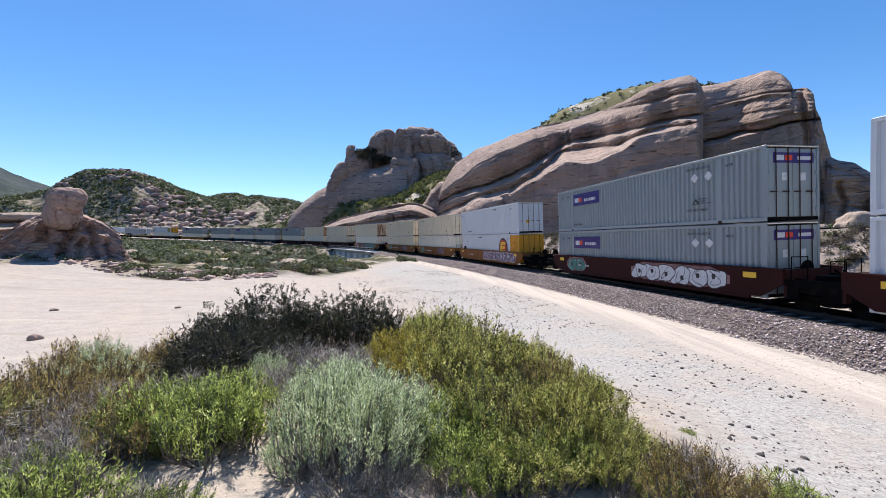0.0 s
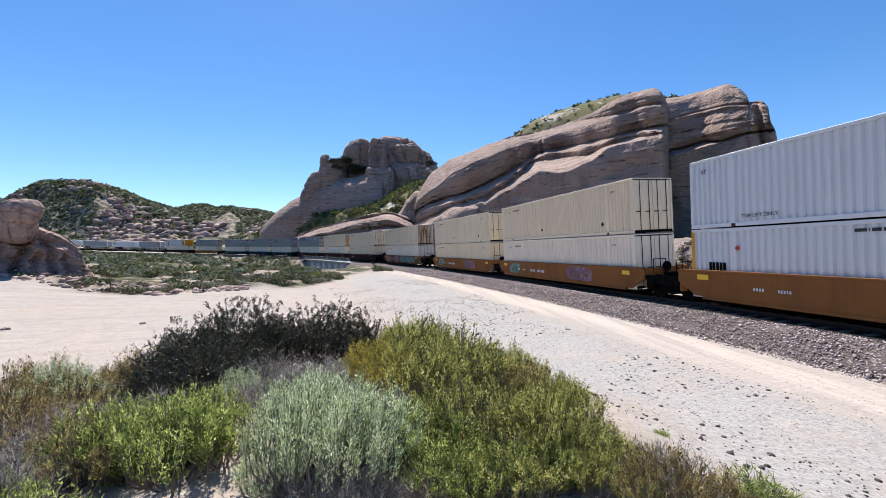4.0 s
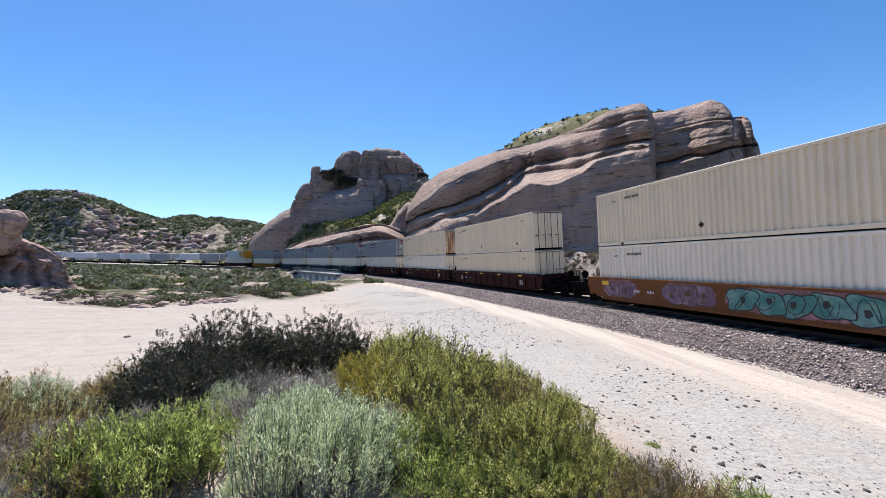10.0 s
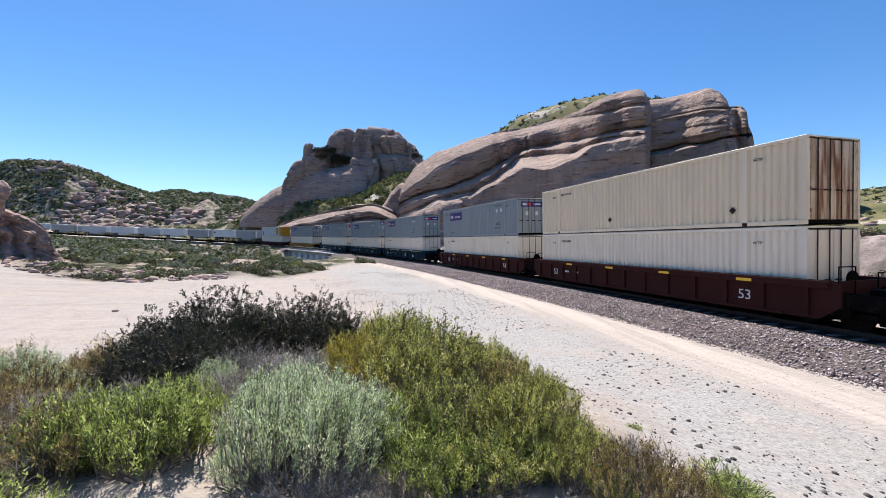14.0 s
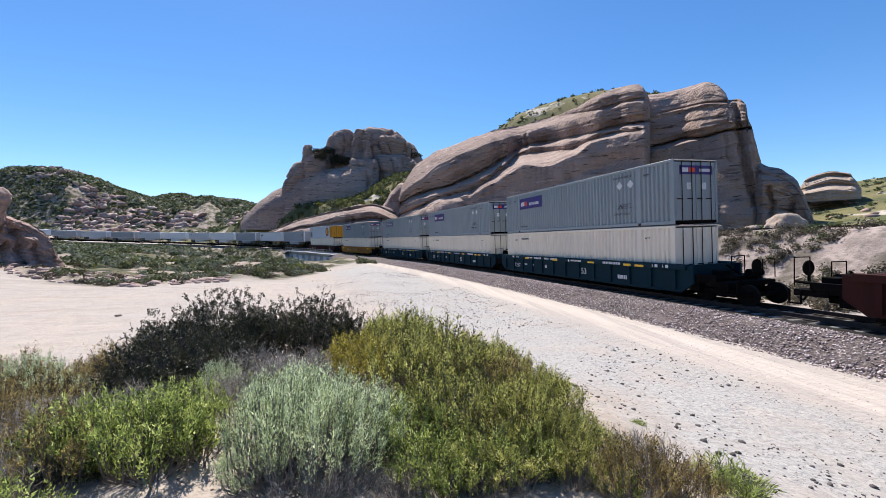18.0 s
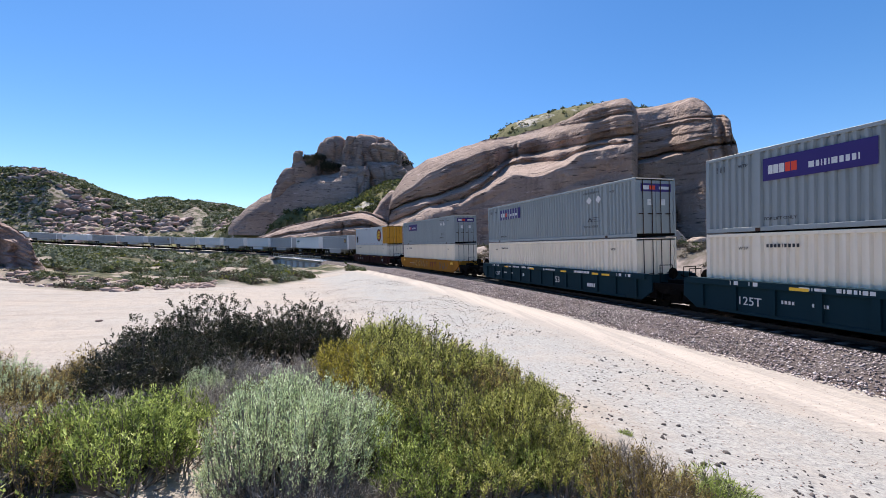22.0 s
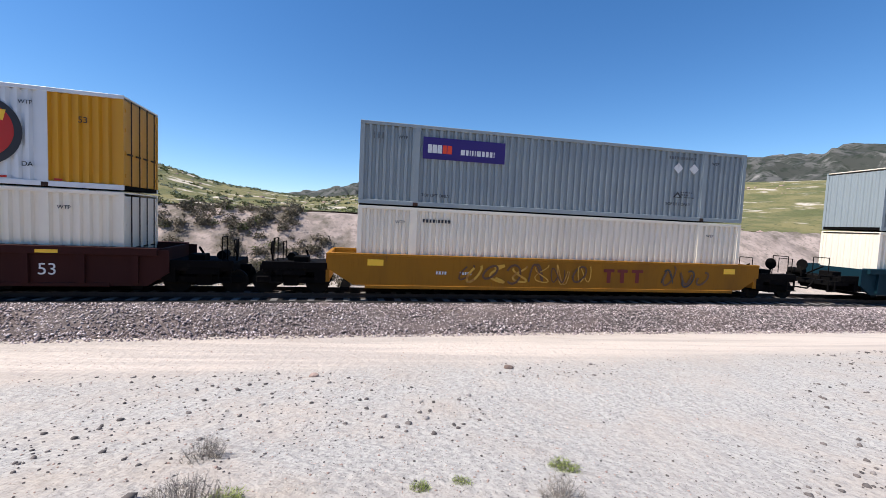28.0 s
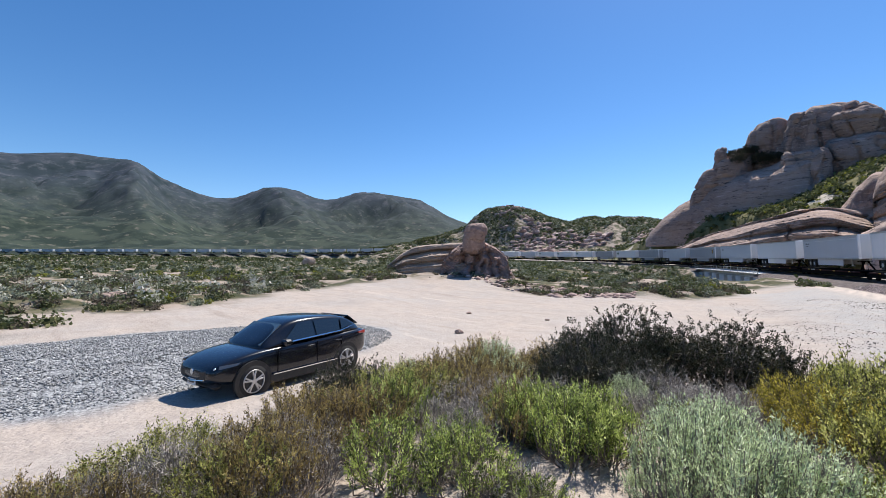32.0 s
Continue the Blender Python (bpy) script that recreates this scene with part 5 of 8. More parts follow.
def well_car(mat, label, span, tail_truck=True, ribs=False, taper=True, art=(), num53="53", stripes=True):
    """A well car for one container. span: metres from truck to truck."""
    root = tagged(new("well_car"), label, "rail car", group="cars of the train")
    e = span / 2
    body = e - 1.35
    for sg in (1, -1):
        ya, yb = (1.33, 1.42) if sg > 0 else (-1.42, -1.33)
        bm = bmesh.new()
        if taper:
            prism(bm, [(-body - 0.1, 0.98), (-body + 0.8, 0.42), (body - 0.8, 0.42), (body + 0.1, 0.98), (body + 0.1, 1.52), (-body - 0.1, 1.52)], ya, yb)
        else:
            prism(bm, [(-body - 0.4, 0.75), (-body + 0.2, 0.32), (body - 0.2, 0.32), (body + 0.4, 0.75), (body + 0.4, 1.48), (-body - 0.4, 1.48)], ya, yb)
        side = part("side_sill", bm, mat, root)
        part("top_chord", boxes((-body - 0.1, body + 0.1, min(ya, yb) - (0.12 if ribs else 0.03), max(ya, yb) + (0.12 if ribs else 0.03), 1.30 if ribs else 1.44, 1.54), bevel=0.01), mat, side)
        part("bottom_chord", boxes((-body + 1.2, body - 1.2, min(ya, yb) - 0.03, max(ya, yb) + 0.03, 0.30, 0.42), bevel=0.01), mat, side)
        if ribs:
            n = 13
            for i in range(n):
                x = -body + 0.5 + (2 * body - 1.0) * i / (n - 1)
                part("rib", boxes((x - 0.09, x + 0.09, yb if sg > 0 else ya - 0.10, yb + 0.10 if sg > 0 else ya, 0.42, 1.40)), mat, side)
    for x in np.linspace(-body + 0.5, body - 0.5, 6):
        part("floor_beam", boxes((x - 0.15, x + 0.15, -1.33, 1.33, 0.2, 0.33)), M_BLACK, root)
    for sg in (1, -1):
        x0, x1 = sorted((sg * (body + 0.1), sg * (e + (0.9 if tail_truck else 0.0))))
        part("end_platform", boxes((x0, x1, -1.28, 1.28, 0.80, 1.06), (x0, x1, -0.5, 0.5, 0.45, 0.85), bevel=0.02), M_BLACK, root)
        part("end_skirt", boxes((x0, x1, 1.2, 1.33, 0.92, 1.16)), M_BLACK, root)
        part("bulkhead", boxes((sg * (body + 0.1) - 0.06, sg * (body + 0.1) + 0.06, -1.3, 1.3, 0.5, 1.5)), mat, root)
        xr = sg * (e + 0.55)
        part("grab_rail", rods(((xr, 1.2, 1.0), (xr, 1.2, 1.95), 0.018), ((xr, 0.5, 1.0), (xr, 0.5, 1.95), 0.018), ((xr, 0.5, 1.95), (xr, 1.2, 1.95), 0.018)), M_BLACK, root)
        part("grab_rail", rods(((xr, -1.2, 1.0), (xr, -1.2, 1.75), 0.018), ((xr, -0.5, 1.0), (xr, -0.5, 1.75), 0.018), ((xr, -1.2, 1.75), (xr, -0.5, 1.75), 0.018)), M_BLACK, root)
        part("brake_box", boxes((sg * (e - 0.3) - 0.25, sg * (e - 0.3) + 0.25, 0.3, 0.9, 1.02, 1.32), bevel=0.02), M_BLACK, root)
        part("air_tank", rods(((sg * (e + 0.2), -0.9, 1.2), (sg * (e + 0.2), -0.2, 1.2), 0.16), n=12), M_BLACK, root)
        part("step", boxes((xr - 0.3, xr + 0.1, 1.26, 1.4, 0.42, 0.46), (xr - 0.3, xr - 0.26, 1.28, 1.34, 0.42, 0.9), (xr + 0.06, xr + 0.1, 1.28, 1.34, 0.42, 0.9)), M_BLACK, root)
        if tail_truck or sg < 0:
            truck(root, sg * e)
        part("hose_clutter", rods(((sg * (e + 0.4), 0.55, 0.95), (sg * (e + 0.75), 0.5, 0.45), 0.035), ((sg * (e + 0.75), 0.5, 0.45), (sg * (e + 1.15), 0.2, 0.5), 0.035), ((sg * (e - 0.8), 0.9, 1.05), (sg * (e + 0.7), 0.95, 1.12), 0.05), ((sg * (e - 0.4), -0.6, 1.05), (sg * (e - 0.4), 0.2, 1.5), 0.04)), M_BLACK, root)
        part("brake_wheel", rods(((sg * (e + 0.78), 0.2, 1.55), (sg * (e + 0.82), 0.2, 1.55), 0.26), ((sg * (e + 0.8), 0.2, 1.0), (sg * (e + 0.8), 0.2, 1.55), 0.03), n=14), M_BLACK, root)
        part("cross_beam", boxes((sg * e - 0.5, sg * e + 0.5, -1.3, 1.3, 0.7, 0.9), (sg * (e - 1.0) - 0.2, sg * (e - 1.0) + 0.2, -1.3, 1.3, 0.45, 0.95)), M_BLACK, root)
        if tail_truck:
            part("coupler", boxes((sg * e + sg * 0.9 - 0.35, sg * e + sg * 0.9 + 0.35, -0.12, 0.12, 0.68, 0.92), bevel=0.03), M_BLACK, root)
    y = 1.455 if not ribs else 1.53
    if stripes:
        for x in (-6.2, -2.6, 1.0, 4.6) if ribs else (-7.5, 7.4):
            part("reflector", boxes((x - 0.28, x + 0.28, 1.452 if not ribs else 1.545, 1.458 if not ribs else 1.552, 1.12 if not ribs else 1.33, 1.34 if not ribs else 1.43)), M_DECAL_Y, root, "yellow reflector strip")
    if num53:
        tail = "125T" if mat is P_TEAL else num53
        words(num53, 0.5, M_DECAL_W, root, -1.55 if mat is P_TEAL else -5.9, 1.43, 0.66, label="white number " + num53)
        words(tail, 0.5 if len(tail) < 3 else 0.42, M_DECAL_W, root, 6.5 if len(tail) < 3 else 6.72, 1.43, 0.66, label="white number " + tail)
    if mat is P_TEAL:
        bars(root, M_DECAL_W, 4.6, 1.37, (0.3, 0.03, 0.3), 0.09, 1.545, 0.05, "emblem_shape")
        bars(root, M_DECAL_W, 3.6, 1.37, (0.12, 0.05, 0.12, 0.08, 0.04, 0.12, 0.12), 0.12, 1.545, 0.04, "word_shape")
        bars(root, M_DECAL_W, 2.3, 1.37, (0.12, 0.12, 0.1, 0.08), 0.12, 1.545, 0.04, "word_shape")
        bars(root, M_DECAL_W, 1.5, 1.37, (0.13, 0.12, 0.12, 0.1, 0.08), 0.12, 1.545, 0.04, "word_shape")
        bars(root, M_DECAL_W, -3.6, 1.36, (0.07, 0.11, 0.11, 0.07, 0.16, 0.1, 0.03, 0.11, 0.12, 0.17), 0.12, 1.545, 0.03, "word_shape")
        bars(root, M_DECAL_W, -0.7, 1.37, (0.14, 0.09, 0.09, 0.03, 0.09, 0.09, 0.12, 0.03, 0.09), 0.09, 1.545, 0.03, "word_shape")
        part("emblem_shape", disc(bmesh.new(), -0.5, 1.40, 0.07, 1.545, 1.55, 16), M_DECAL_W, root)
        plate_side(root, "reflector", M_DECAL_Y, -5.15, -5.65, 1.33, 1.44, 1.545, "yellow reflector strip")
        for x_ in (6.9, 6.2, -7.0, -7.6):
            bars(root, M_DECAL_W, x_, 1.36, (0.03, 0.16), 0.14, 1.545, 0.12, "size_mark")
        bars(root, M_DECAL_W, -4.6, 0.62, (0.14, 0.2, 0.1, 0.16), 0.2, 1.43, 0.04, "chalk_mark")
        bars(root, M_DECAL_W, 2.4, 0.78, (0.02, 0.16, 0.02), 0.2, 1.43, 0.02, "inspection_mark")
    bars(root, M_DECAL_W, 5.2, 0.85, (0.06, 0.08, 0.06, 0.07), 0.11, 1.425, 0.04)
    bars(root, M_DECAL_W, 4.3, 0.85, (0.05, 0.06, 0.06, 0.05, 0.06), 0.11, 1.425, 0.04)
    for kind, x0, x1, m1, m2 in art:
        spray(root, x0, x1, m1, m2, kind)
    return root


def spray(root, x0, x1, m1, m2, seed):
    """A sprayed piece: overlapping rounded shapes with rims and curling strokes over them, no readable letters; m1 None: strokes alone."""
    rnd = random.Random(seed)
    y = 1.425
    lo, hi = min(x0, x1), max(x0, x1)
    n = max(2, round((hi - lo) / 0.92))
    if m1:
        k = max(10, int((hi - lo) / 0.15))
        xs = [lo - 0.2 + (hi - lo + 0.4) * i / k for i in range(k + 1)]
        ends = [min(1.0, 4 * min(i, k - i) / k + 0.35) for i in range(k + 1)]
        top = [(x, 0.95 + (0.46 + 0.06 * rnd.random()) * e) for x, e in zip(xs, ends)]
        bot = [(x, 0.92 - (0.38 + 0.06 * rnd.random()) * e) for x, e in zip(xs, ends)]
        part("spray_haze", prism(bmesh.new(), top + bot[::-1], y, y + 0.002), M_SPRAY, root, "faded sprayed ground")
    for i in range(n if m1 else 0):
        cx, cz = lo + (hi - lo) * (i + 0.5) / n, 0.93 + rnd.uniform(-0.04, 0.04)
        ph, wx, wz, slant = [rnd.random() * 6.3 for _ in range(3)], rnd.uniform(0.54, 0.64), rnd.uniform(0.40, 0.46), rnd.uniform(-0.5, 0.5)
        a_ = [2 * math.pi * q / 28 for q in range(28)]
        r_ = [(math.cos(a) ** 4 + math.sin(a) ** 4) ** -0.25 * (0.9 + 0.05 * math.sin(2 * a + ph[0]) + 0.09 * math.sin(3 * a + ph[1]) + 0.05 * math.sin(5 * a + ph[2])) for a in a_]
        lift = 0.0012 * i
        for grow, mat, yy, nm in ((0.045, m2, y + 0.003, "spray_rim"), (0.0, m1, y + 0.0036, "spray_fill")):
            part(nm, prism(bmesh.new(), [(cx + (wx * r + grow) * math.cos(a) + slant * wz * math.sin(a), cz + (wz * r + grow) * math.sin(a)) for a, r in zip(a_, r_)], yy + lift, yy + lift + 0.0005), mat, root, "sprayed shape on the side")
        hx, hz = cx + rnd.uniform(-0.1, 0.1), cz + rnd.uniform(-0.1, 0.1)
        part("spray_gap", prism(bmesh.new(), [(hx + 0.11 * r * math.cos(a), hz + 0.13 * r * math.sin(a)) for a, r in zip(a_[::2], r_[1::2])], y + 0.0042 + lift, y + 0.0046 + lift), m2, root)
    for i in range(n):
        cx = lo + (hi - lo) * (i + 0.5) / n
        p0, lift, fa, fb, amp = rnd.random() * 6, rnd.uniform(-0.06, 0.06), rnd.choice((1, 2, 1)), rnd.choice((1, 2)), rnd.uniform(0.24, 0.4)
        wide = rnd.uniform(0.008, 0.018) if m1 else rnd.uniform(0.02, 0.045)
        pts = [(cx + 0.28 * math.cos(fa * u + p0), 0.93 + lift + amp * math.sin(fb * u + p0 * 0.7)) for u in (j * 0.22 for j in range(24))]
        verts, faces = [], []
        for j, (px, pz) in enumerate(pts):
            qx, qz = pts[min(j + 1, 23)]
            rx, rz = pts[max(j - 1, 0)]
            dx, dz = qx - rx, qz - rz
            ln = math.hypot(dx, dz) or 1
            verts += [(px - dz / ln * wide, y + 0.020 + 0.0004 * j, pz + dx / ln * wide), (px + dz / ln * wide, y + 0.020 + 0.0004 * j, pz - dx / ln * wide)]
            if j:
                faces.append((2 * j - 2, 2 * j - 1, 2 * j + 1, 2 * j))
        mesh_ob("spray_stroke", verts, faces, m2, root)


def flat_car(mat, label, span=19.4):
    """A skeleton car that carries one road trailer."""
    root = tagged(new("spine_car"), label, "rail car", group="cars of the train")
    e = span / 2
    for sg in (1, -1):
        part("side_girder", boxes((-e + 0.6, e - 0.6, sg * 1.2 - 0.05, sg * 1.2 + 0.05, 0.34, 0.80), bevel=0.01), M_BLACK, root, "black side girder")
    part("spine", boxes((-e, e, -0.38, 0.38, 0.72, 1.02), bevel=0.02), M_BLACK, root)
    for x in np.linspace(-e + 1.6, e - 1.6, 5):
        part("cross_arm", boxes((x - 0.12, x + 0.12, -1.35, 1.35, 0.82, 0.98)), M_BLACK, root)
    for sg in (1, -1):
        part("side_rail", boxes((-e + 1.2, e - 1.2, sg * 1.36 - 0.06, sg * 1.36 + 0.06, 0.80, 0.96), bevel=0.01), mat, root)
    part("wheel_tray", boxes((e - 5.6, e - 1.4, 0.55, 1.3, 0.96, 1.02)), M_BLACK, root)
    part("wheel_tray", boxes((e - 5.6, e - 1.4, -1.3, -0.55, 0.96, 1.02)), M_BLACK, root)
    part("hitch", rods(((-e + 2.7, 0.5, 1.0), (-e + 3.5, 0.25, 2.02), 0.09), ((-e + 2.7, -0.5, 1.0), (-e + 3.5, -0.25, 2.02), 0.09), ((-e + 4.6, 0.0, 1.0), (-e + 3.6, 0.0, 2.02), 0.08)), M_BLACK, root)
    part("hitch_plate", boxes((-e + 3.1, -e + 4.0, -0.5, 0.5, 2.0, 2.08)), M_BLACK, root)
    truck(root, -e)
    part("end_platform", boxes((-e - 0.4, -e + 1.3, -1.3, 1.3, 1.02, 1.1)), M_BLACK, root)
    part("end_platform", boxes((e - 1.3, e - 0.5, -1.3, 1.3, 1.02, 1.1)), M_BLACK, root)
    part("grab_rail", rods(((-e - 0.2, 1.25, 1.1), (-e - 0.2, 1.25, 1.9), 0.02), ((-e - 0.2, -1.25, 1.1), (-e - 0.2, -1.25, 1.9), 0.02)), M_BLACK, root)
    for x in (-6, -2, 2, 6):
        part("reflector", boxes((x - 0.25, x + 0.25, 1.422, 1.43, 0.83, 0.93)), M_DECAL_Y, root, "yellow reflector strip")
    bars(root, M_DECAL_W, 5.0, 0.84, (0.1, 0.1, 0.1, 0.1, 0.25, 0.1, 0.1, 0.1), 0.11, 1.425, 0.04)
    return root


def trailer(mat, label, skirt=True, mark=None):
    """A 53-foot road trailer; wheels at its far end (+x), nose at -x; its own z = 0 is the underside of its tyres."""
    root = tagged(new("semi_trailer"), label, "trailer", group="trailers on the train")
    h, w = LEN / 2, 1.3
    part("body", boxes((-h, h, -w, w, 1.12, 3.95), bevel=0.05), mat, root)
    for sg in (1, -1):
        y = sg * (w + 0.012)
        part("bottom_rail", boxes((-h, h, y - 0.015, y + 0.015, 1.08, 1.26)), M_STEELY, root)
        part("top_rail", boxes((-h, h, y - 0.012, y + 0.012, 3.78, 3.96)), M_STEELY, root)
        bm = bmesh.new()
        for i in range(13):
            x = -h + 0.6 + i * 1.24
            box(bm, x, x + 0.16, y - 0.02, y + 0.02, 1.15, 1.20)
        tagged(part("reflector_strip", bm, M_DECAL_W, root), kind="stuff")
        bm = bmesh.new()
        for i in range(26):
            x = -h + 0.3 + i * 0.62
            box(bm, x - 0.010, x + 0.010, sg * w - 0.003, sg * w + 0.003, 1.26, 3.78)
        tagged(part("panel_seam", bm, mat, root), kind="stuff")
        part("stripe", boxes((-h + 0.22, h - 0.1, y - 0.005, y + 0.005, 3.50, 3.54)), P_TRAILW, root, "thin white stripe under the roof")
        if skirt:
            part("side_skirt", boxes((-h + 4.2, h - 4.6, sg * 1.2 - 0.02, sg * 1.2 + 0.02, 0.30, 1.10)), mat, root)
    for sg in (1, -1):
        part("nose_post", boxes((-h - 0.012, -h + 0.2, min(sg * (w - 0.2), sg * (w + 0.014)), max(sg * (w - 0.2), sg * (w + 0.014)), 1.12, 3.94)), P_TRAILW, root)
        part("door", boxes((h, h + 0.04, min(sg * 0.01, sg * 1.2), max(sg * 0.01, sg * 1.2), 1.2, 3.85)), mat, root)
        part("mud_flap", boxes((h - 1.35, h - 1.32, min(sg * 0.65, sg * 1.25), max(sg * 0.65, sg * 1.25), 0.2, 1.0)), M_RUBBER, root)
    for x in (h - 2.1, h - 3.4):
        for sg in (1, -1):
            bm = bmesh.new()
            rod(bm, (x, sg * 0.72, 0.5), (x, sg * 1.24, 0.5), 0.5, n=20)
            wh = part("tyre", bm, M_RUBBER, root)
            part("hub", rods(((x, sg * 1.10, 0.5), (x, sg * 1.26, 0.5), 0.22), n=12), M_STEELY, wh)
    part("bogie_frame", boxes((h - 4.2, h - 1.2, -0.6, 0.6, 0.55, 1.1)), M_BLACK, root)
    for sg in (1, -1):
        part("landing_leg", boxes((-h + 3.0, -h + 3.14, sg * 0.77 - 0.07, sg * 0.77 + 0.07, 0.28, 1.12), (-h + 2.9, -h + 3.25, sg * 0.77 - 0.15, sg * 0.77 + 0.15, 0.24, 0.29)), M_STEELY, root)
    part("kingpin_plate", boxes((-h + 0.3, -h + 1.6, -0.6, 0.6, 1.05, 1.12)), M_BLACK, root)
    if mark == "shield":
        y = w + 0.02
        sh = [(-0.62, 0.75), (-0.3, 0.86), (0.3, 0.86), (0.62, 0.75), (0.62, -0.35), (0.45, -0.68), (0.0, -0.95), (-0.45, -0.68), (-0.62, -0.35)]
        bm = bmesh.new()
        prism(bm, [(-6.7 + a * 0.62, 2.8 + b * 0.56) for a, b in sh], y, y + 0.006)
        part("shield_emblem", bm, M_DECAL_B, root, "brown shield emblem")
        bm = bmesh.new()
        prism(bm, [(-6.7 + a * 0.53, 3.14 + b * 0.16) for a, b in ((-0.62, 0.0), (-0.62, 0.75), (0.62, 0.75), (0.62, 0.4))], y + 0.006, y + 0.01)
        part("shield_emblem", bm, M_DECAL_Y, root, "gold upper field")
        part("shield_emblem", boxes((-6.52, -6.42, y + 0.006, y + 0.01, 2.6, 2.95), (-6.75, -6.65, y + 0.006, y + 0.01, 2.45, 2.95), (-6.98, -6.88, y + 0.006, y + 0.01, 2.6, 2.95)), M_DECAL_Y, root, "gold bars in place of letters")
        words("53'", 0.26, M_DECAL_K, root, -6.6, w + 0.02, 1.5)
    if mark == "green":
        y = w + 0.02
        bars(root, M_DECAL_G, 7.3, 2.65, (0.26, 0.22, 0.24, 0.3, 0.12, 0.24, 0.22), 0.42, y, 0.05, "word_shape")
        bars(root, M_DECAL_G, 7.1, 2.35, (0.2, 0.18, 0.2, 0.3, 0.2), 0.1, y, 0.05, "word_shape")
        part("word_shape", boxes((5.6, 6.6, y, y + 0.006, 3.15, 3.22)), M_DECAL_G, root)
    if mark == "dark":
        bars(root, M_DECAL_K, 7.0, 3.2, (0.3, 0.3, 0.2, 0.3), 0.12, w + 0.02, 0.05, "marking")
        bars(root, M_DECAL_K, 7.0, 2.9, (0.2, 0.4, 0.2), 0.08, w + 0.02, 0.05, "marking")
    return root


M_STEELY = material("bright_aluminium", (0.6, 0.62, 0.64), 0.35, 0.7, vary=((4.0, (0.4, 0.41, 0.42), 0.5, 0.8),))
M_DECAL_G = material("green_decal", (0.02, 0.12, 0.09), 0.5)

FAR_END = [12.55, 31.9, 55.27, 74.89, 93.97, 117.37, 140.75, 160.09, 179.73, 202.99, 222.37, 242.15, 265.69, 288.97, 309.85, 328.8, 348.6, 366.9, 386.0, 404.8]
TRAIN = []          # (thing, the s of its middle at the start, height over the rails)


def load(thing, i, up):
    TRAIN.append((thing, FAR_END[i] - LEN / 2, up))
    return thing


M_DECAL_M = material("faded_dark_red_decal", (0.14, 0.012, 0.010), 0.7)
M_DECAL_O2 = material("yellow_spray", (0.55, 0.30, 0.03), 0.6, vary=((3.0, (0.3, 0.12, 0.02), 0.5, 0.65),))
ART_A = (("a", 6.5, 4.4, M_DECAL_T, M_DECAL_K), ("b", -0.6, -6.4, M_DECAL_W, M_DECAL_K))
ART_B = (("c", 0.5, -7.4, M_DECAL_V, M_DECAL_W),)
ART_C = (("d", 6.4, 5.0, M_DECAL_T, P_ORANGE), ("e", -2.0, -4.4, M_DECAL_V, P_ORANGE))
ART_D = (("f", 7.4, 5.2, M_DECAL_V, M_DECAL_B), ("f2", 3.2, 0.8, M_DECAL_V, M_DECAL_B), ("g", 0.0, -6.6, M_DECAL_T, M_DECAL_K))
ART_E = (("h", 4.5, -1.0, None, M_DECAL_B), ("h2", 4.2, -1.2, None, M_DECAL_O2), ("i", -4.2, -6.6, None, M_DECAL_B), ("i2", -4.0, -6.0, None, M_DECAL_K))
BROWN = "dark brown well car with worn paint and spray-painted sides"
cars = {
    0: well_car(P_RED, BROWN, 20.0, False), 1: well_car(P_RED, BROWN, 20.0, False, art=ART_A, num53=""),
    2: well_car(P_ORANGE, "faded orange-brown well car with violet spray paint", 20.0, False, art=ART_B, num53=""),
    3: well_car(P_ORANGE, "faded orange-brown well car with a white scrawl", 20.0, False, art=ART_C, num53=""),
    5: well_car(P_MAROON, "rusty orange well car covered in violet and turquoise spray paint", 20.6, True, art=ART_D, num53=""),
    6: well_car(P_RED, "dark red ribbed well car with small white marks", 20.0, False, ribs=True, taper=False),
    9: well_car(P_TEAL, "dark teal ribbed well car with white numbers", 20.0, False, ribs=True, taper=False),
    12: well_car(P_TTX, "yellow well car with red lettering and black scrawls", 20.6, True, art=ART_E, num53=""),
    13: well_car(P_RED, "dark brown ribbed well car", 20.6, True, ribs=True, taper=False),
}
for k_ in range(10):
    plate_side(cars[3], "number_bar", M_DECAL_W, 3.0 - 0.18 * k_ - 0.3 * (k_ > 3), 2.88 - 0.18 * k_ - 0.3 * (k_ > 3), 0.80, 0.98, 1.436)
for k_, (a_, b_) in enumerate(((-1.6, 0.46), (-2.2, 0.46), (-2.85, 0.52))):     # a maker's mark as plain slabs
    plate_side(cars[12], "maker_mark", M_DECAL_M, a_, a_ - b_, 1.08, 1.20, 1.436, "faded red bar of a mark")
    plate_side(cars[12], "maker_mark", M_DECAL_M, a_ - b_ / 2 + 0.08, a_ - b_ / 2 - 0.08, 0.66, 1.08, 1.436, "faded red bar of a mark")
for i, src in ((4, 3), (7, 6), (8, 6), (10, 9), (11, 9)):
    cars[i] = copy_thing(cars[src], Matrix())
for i in sorted(cars):
    load(cars[i], i, 0.0)

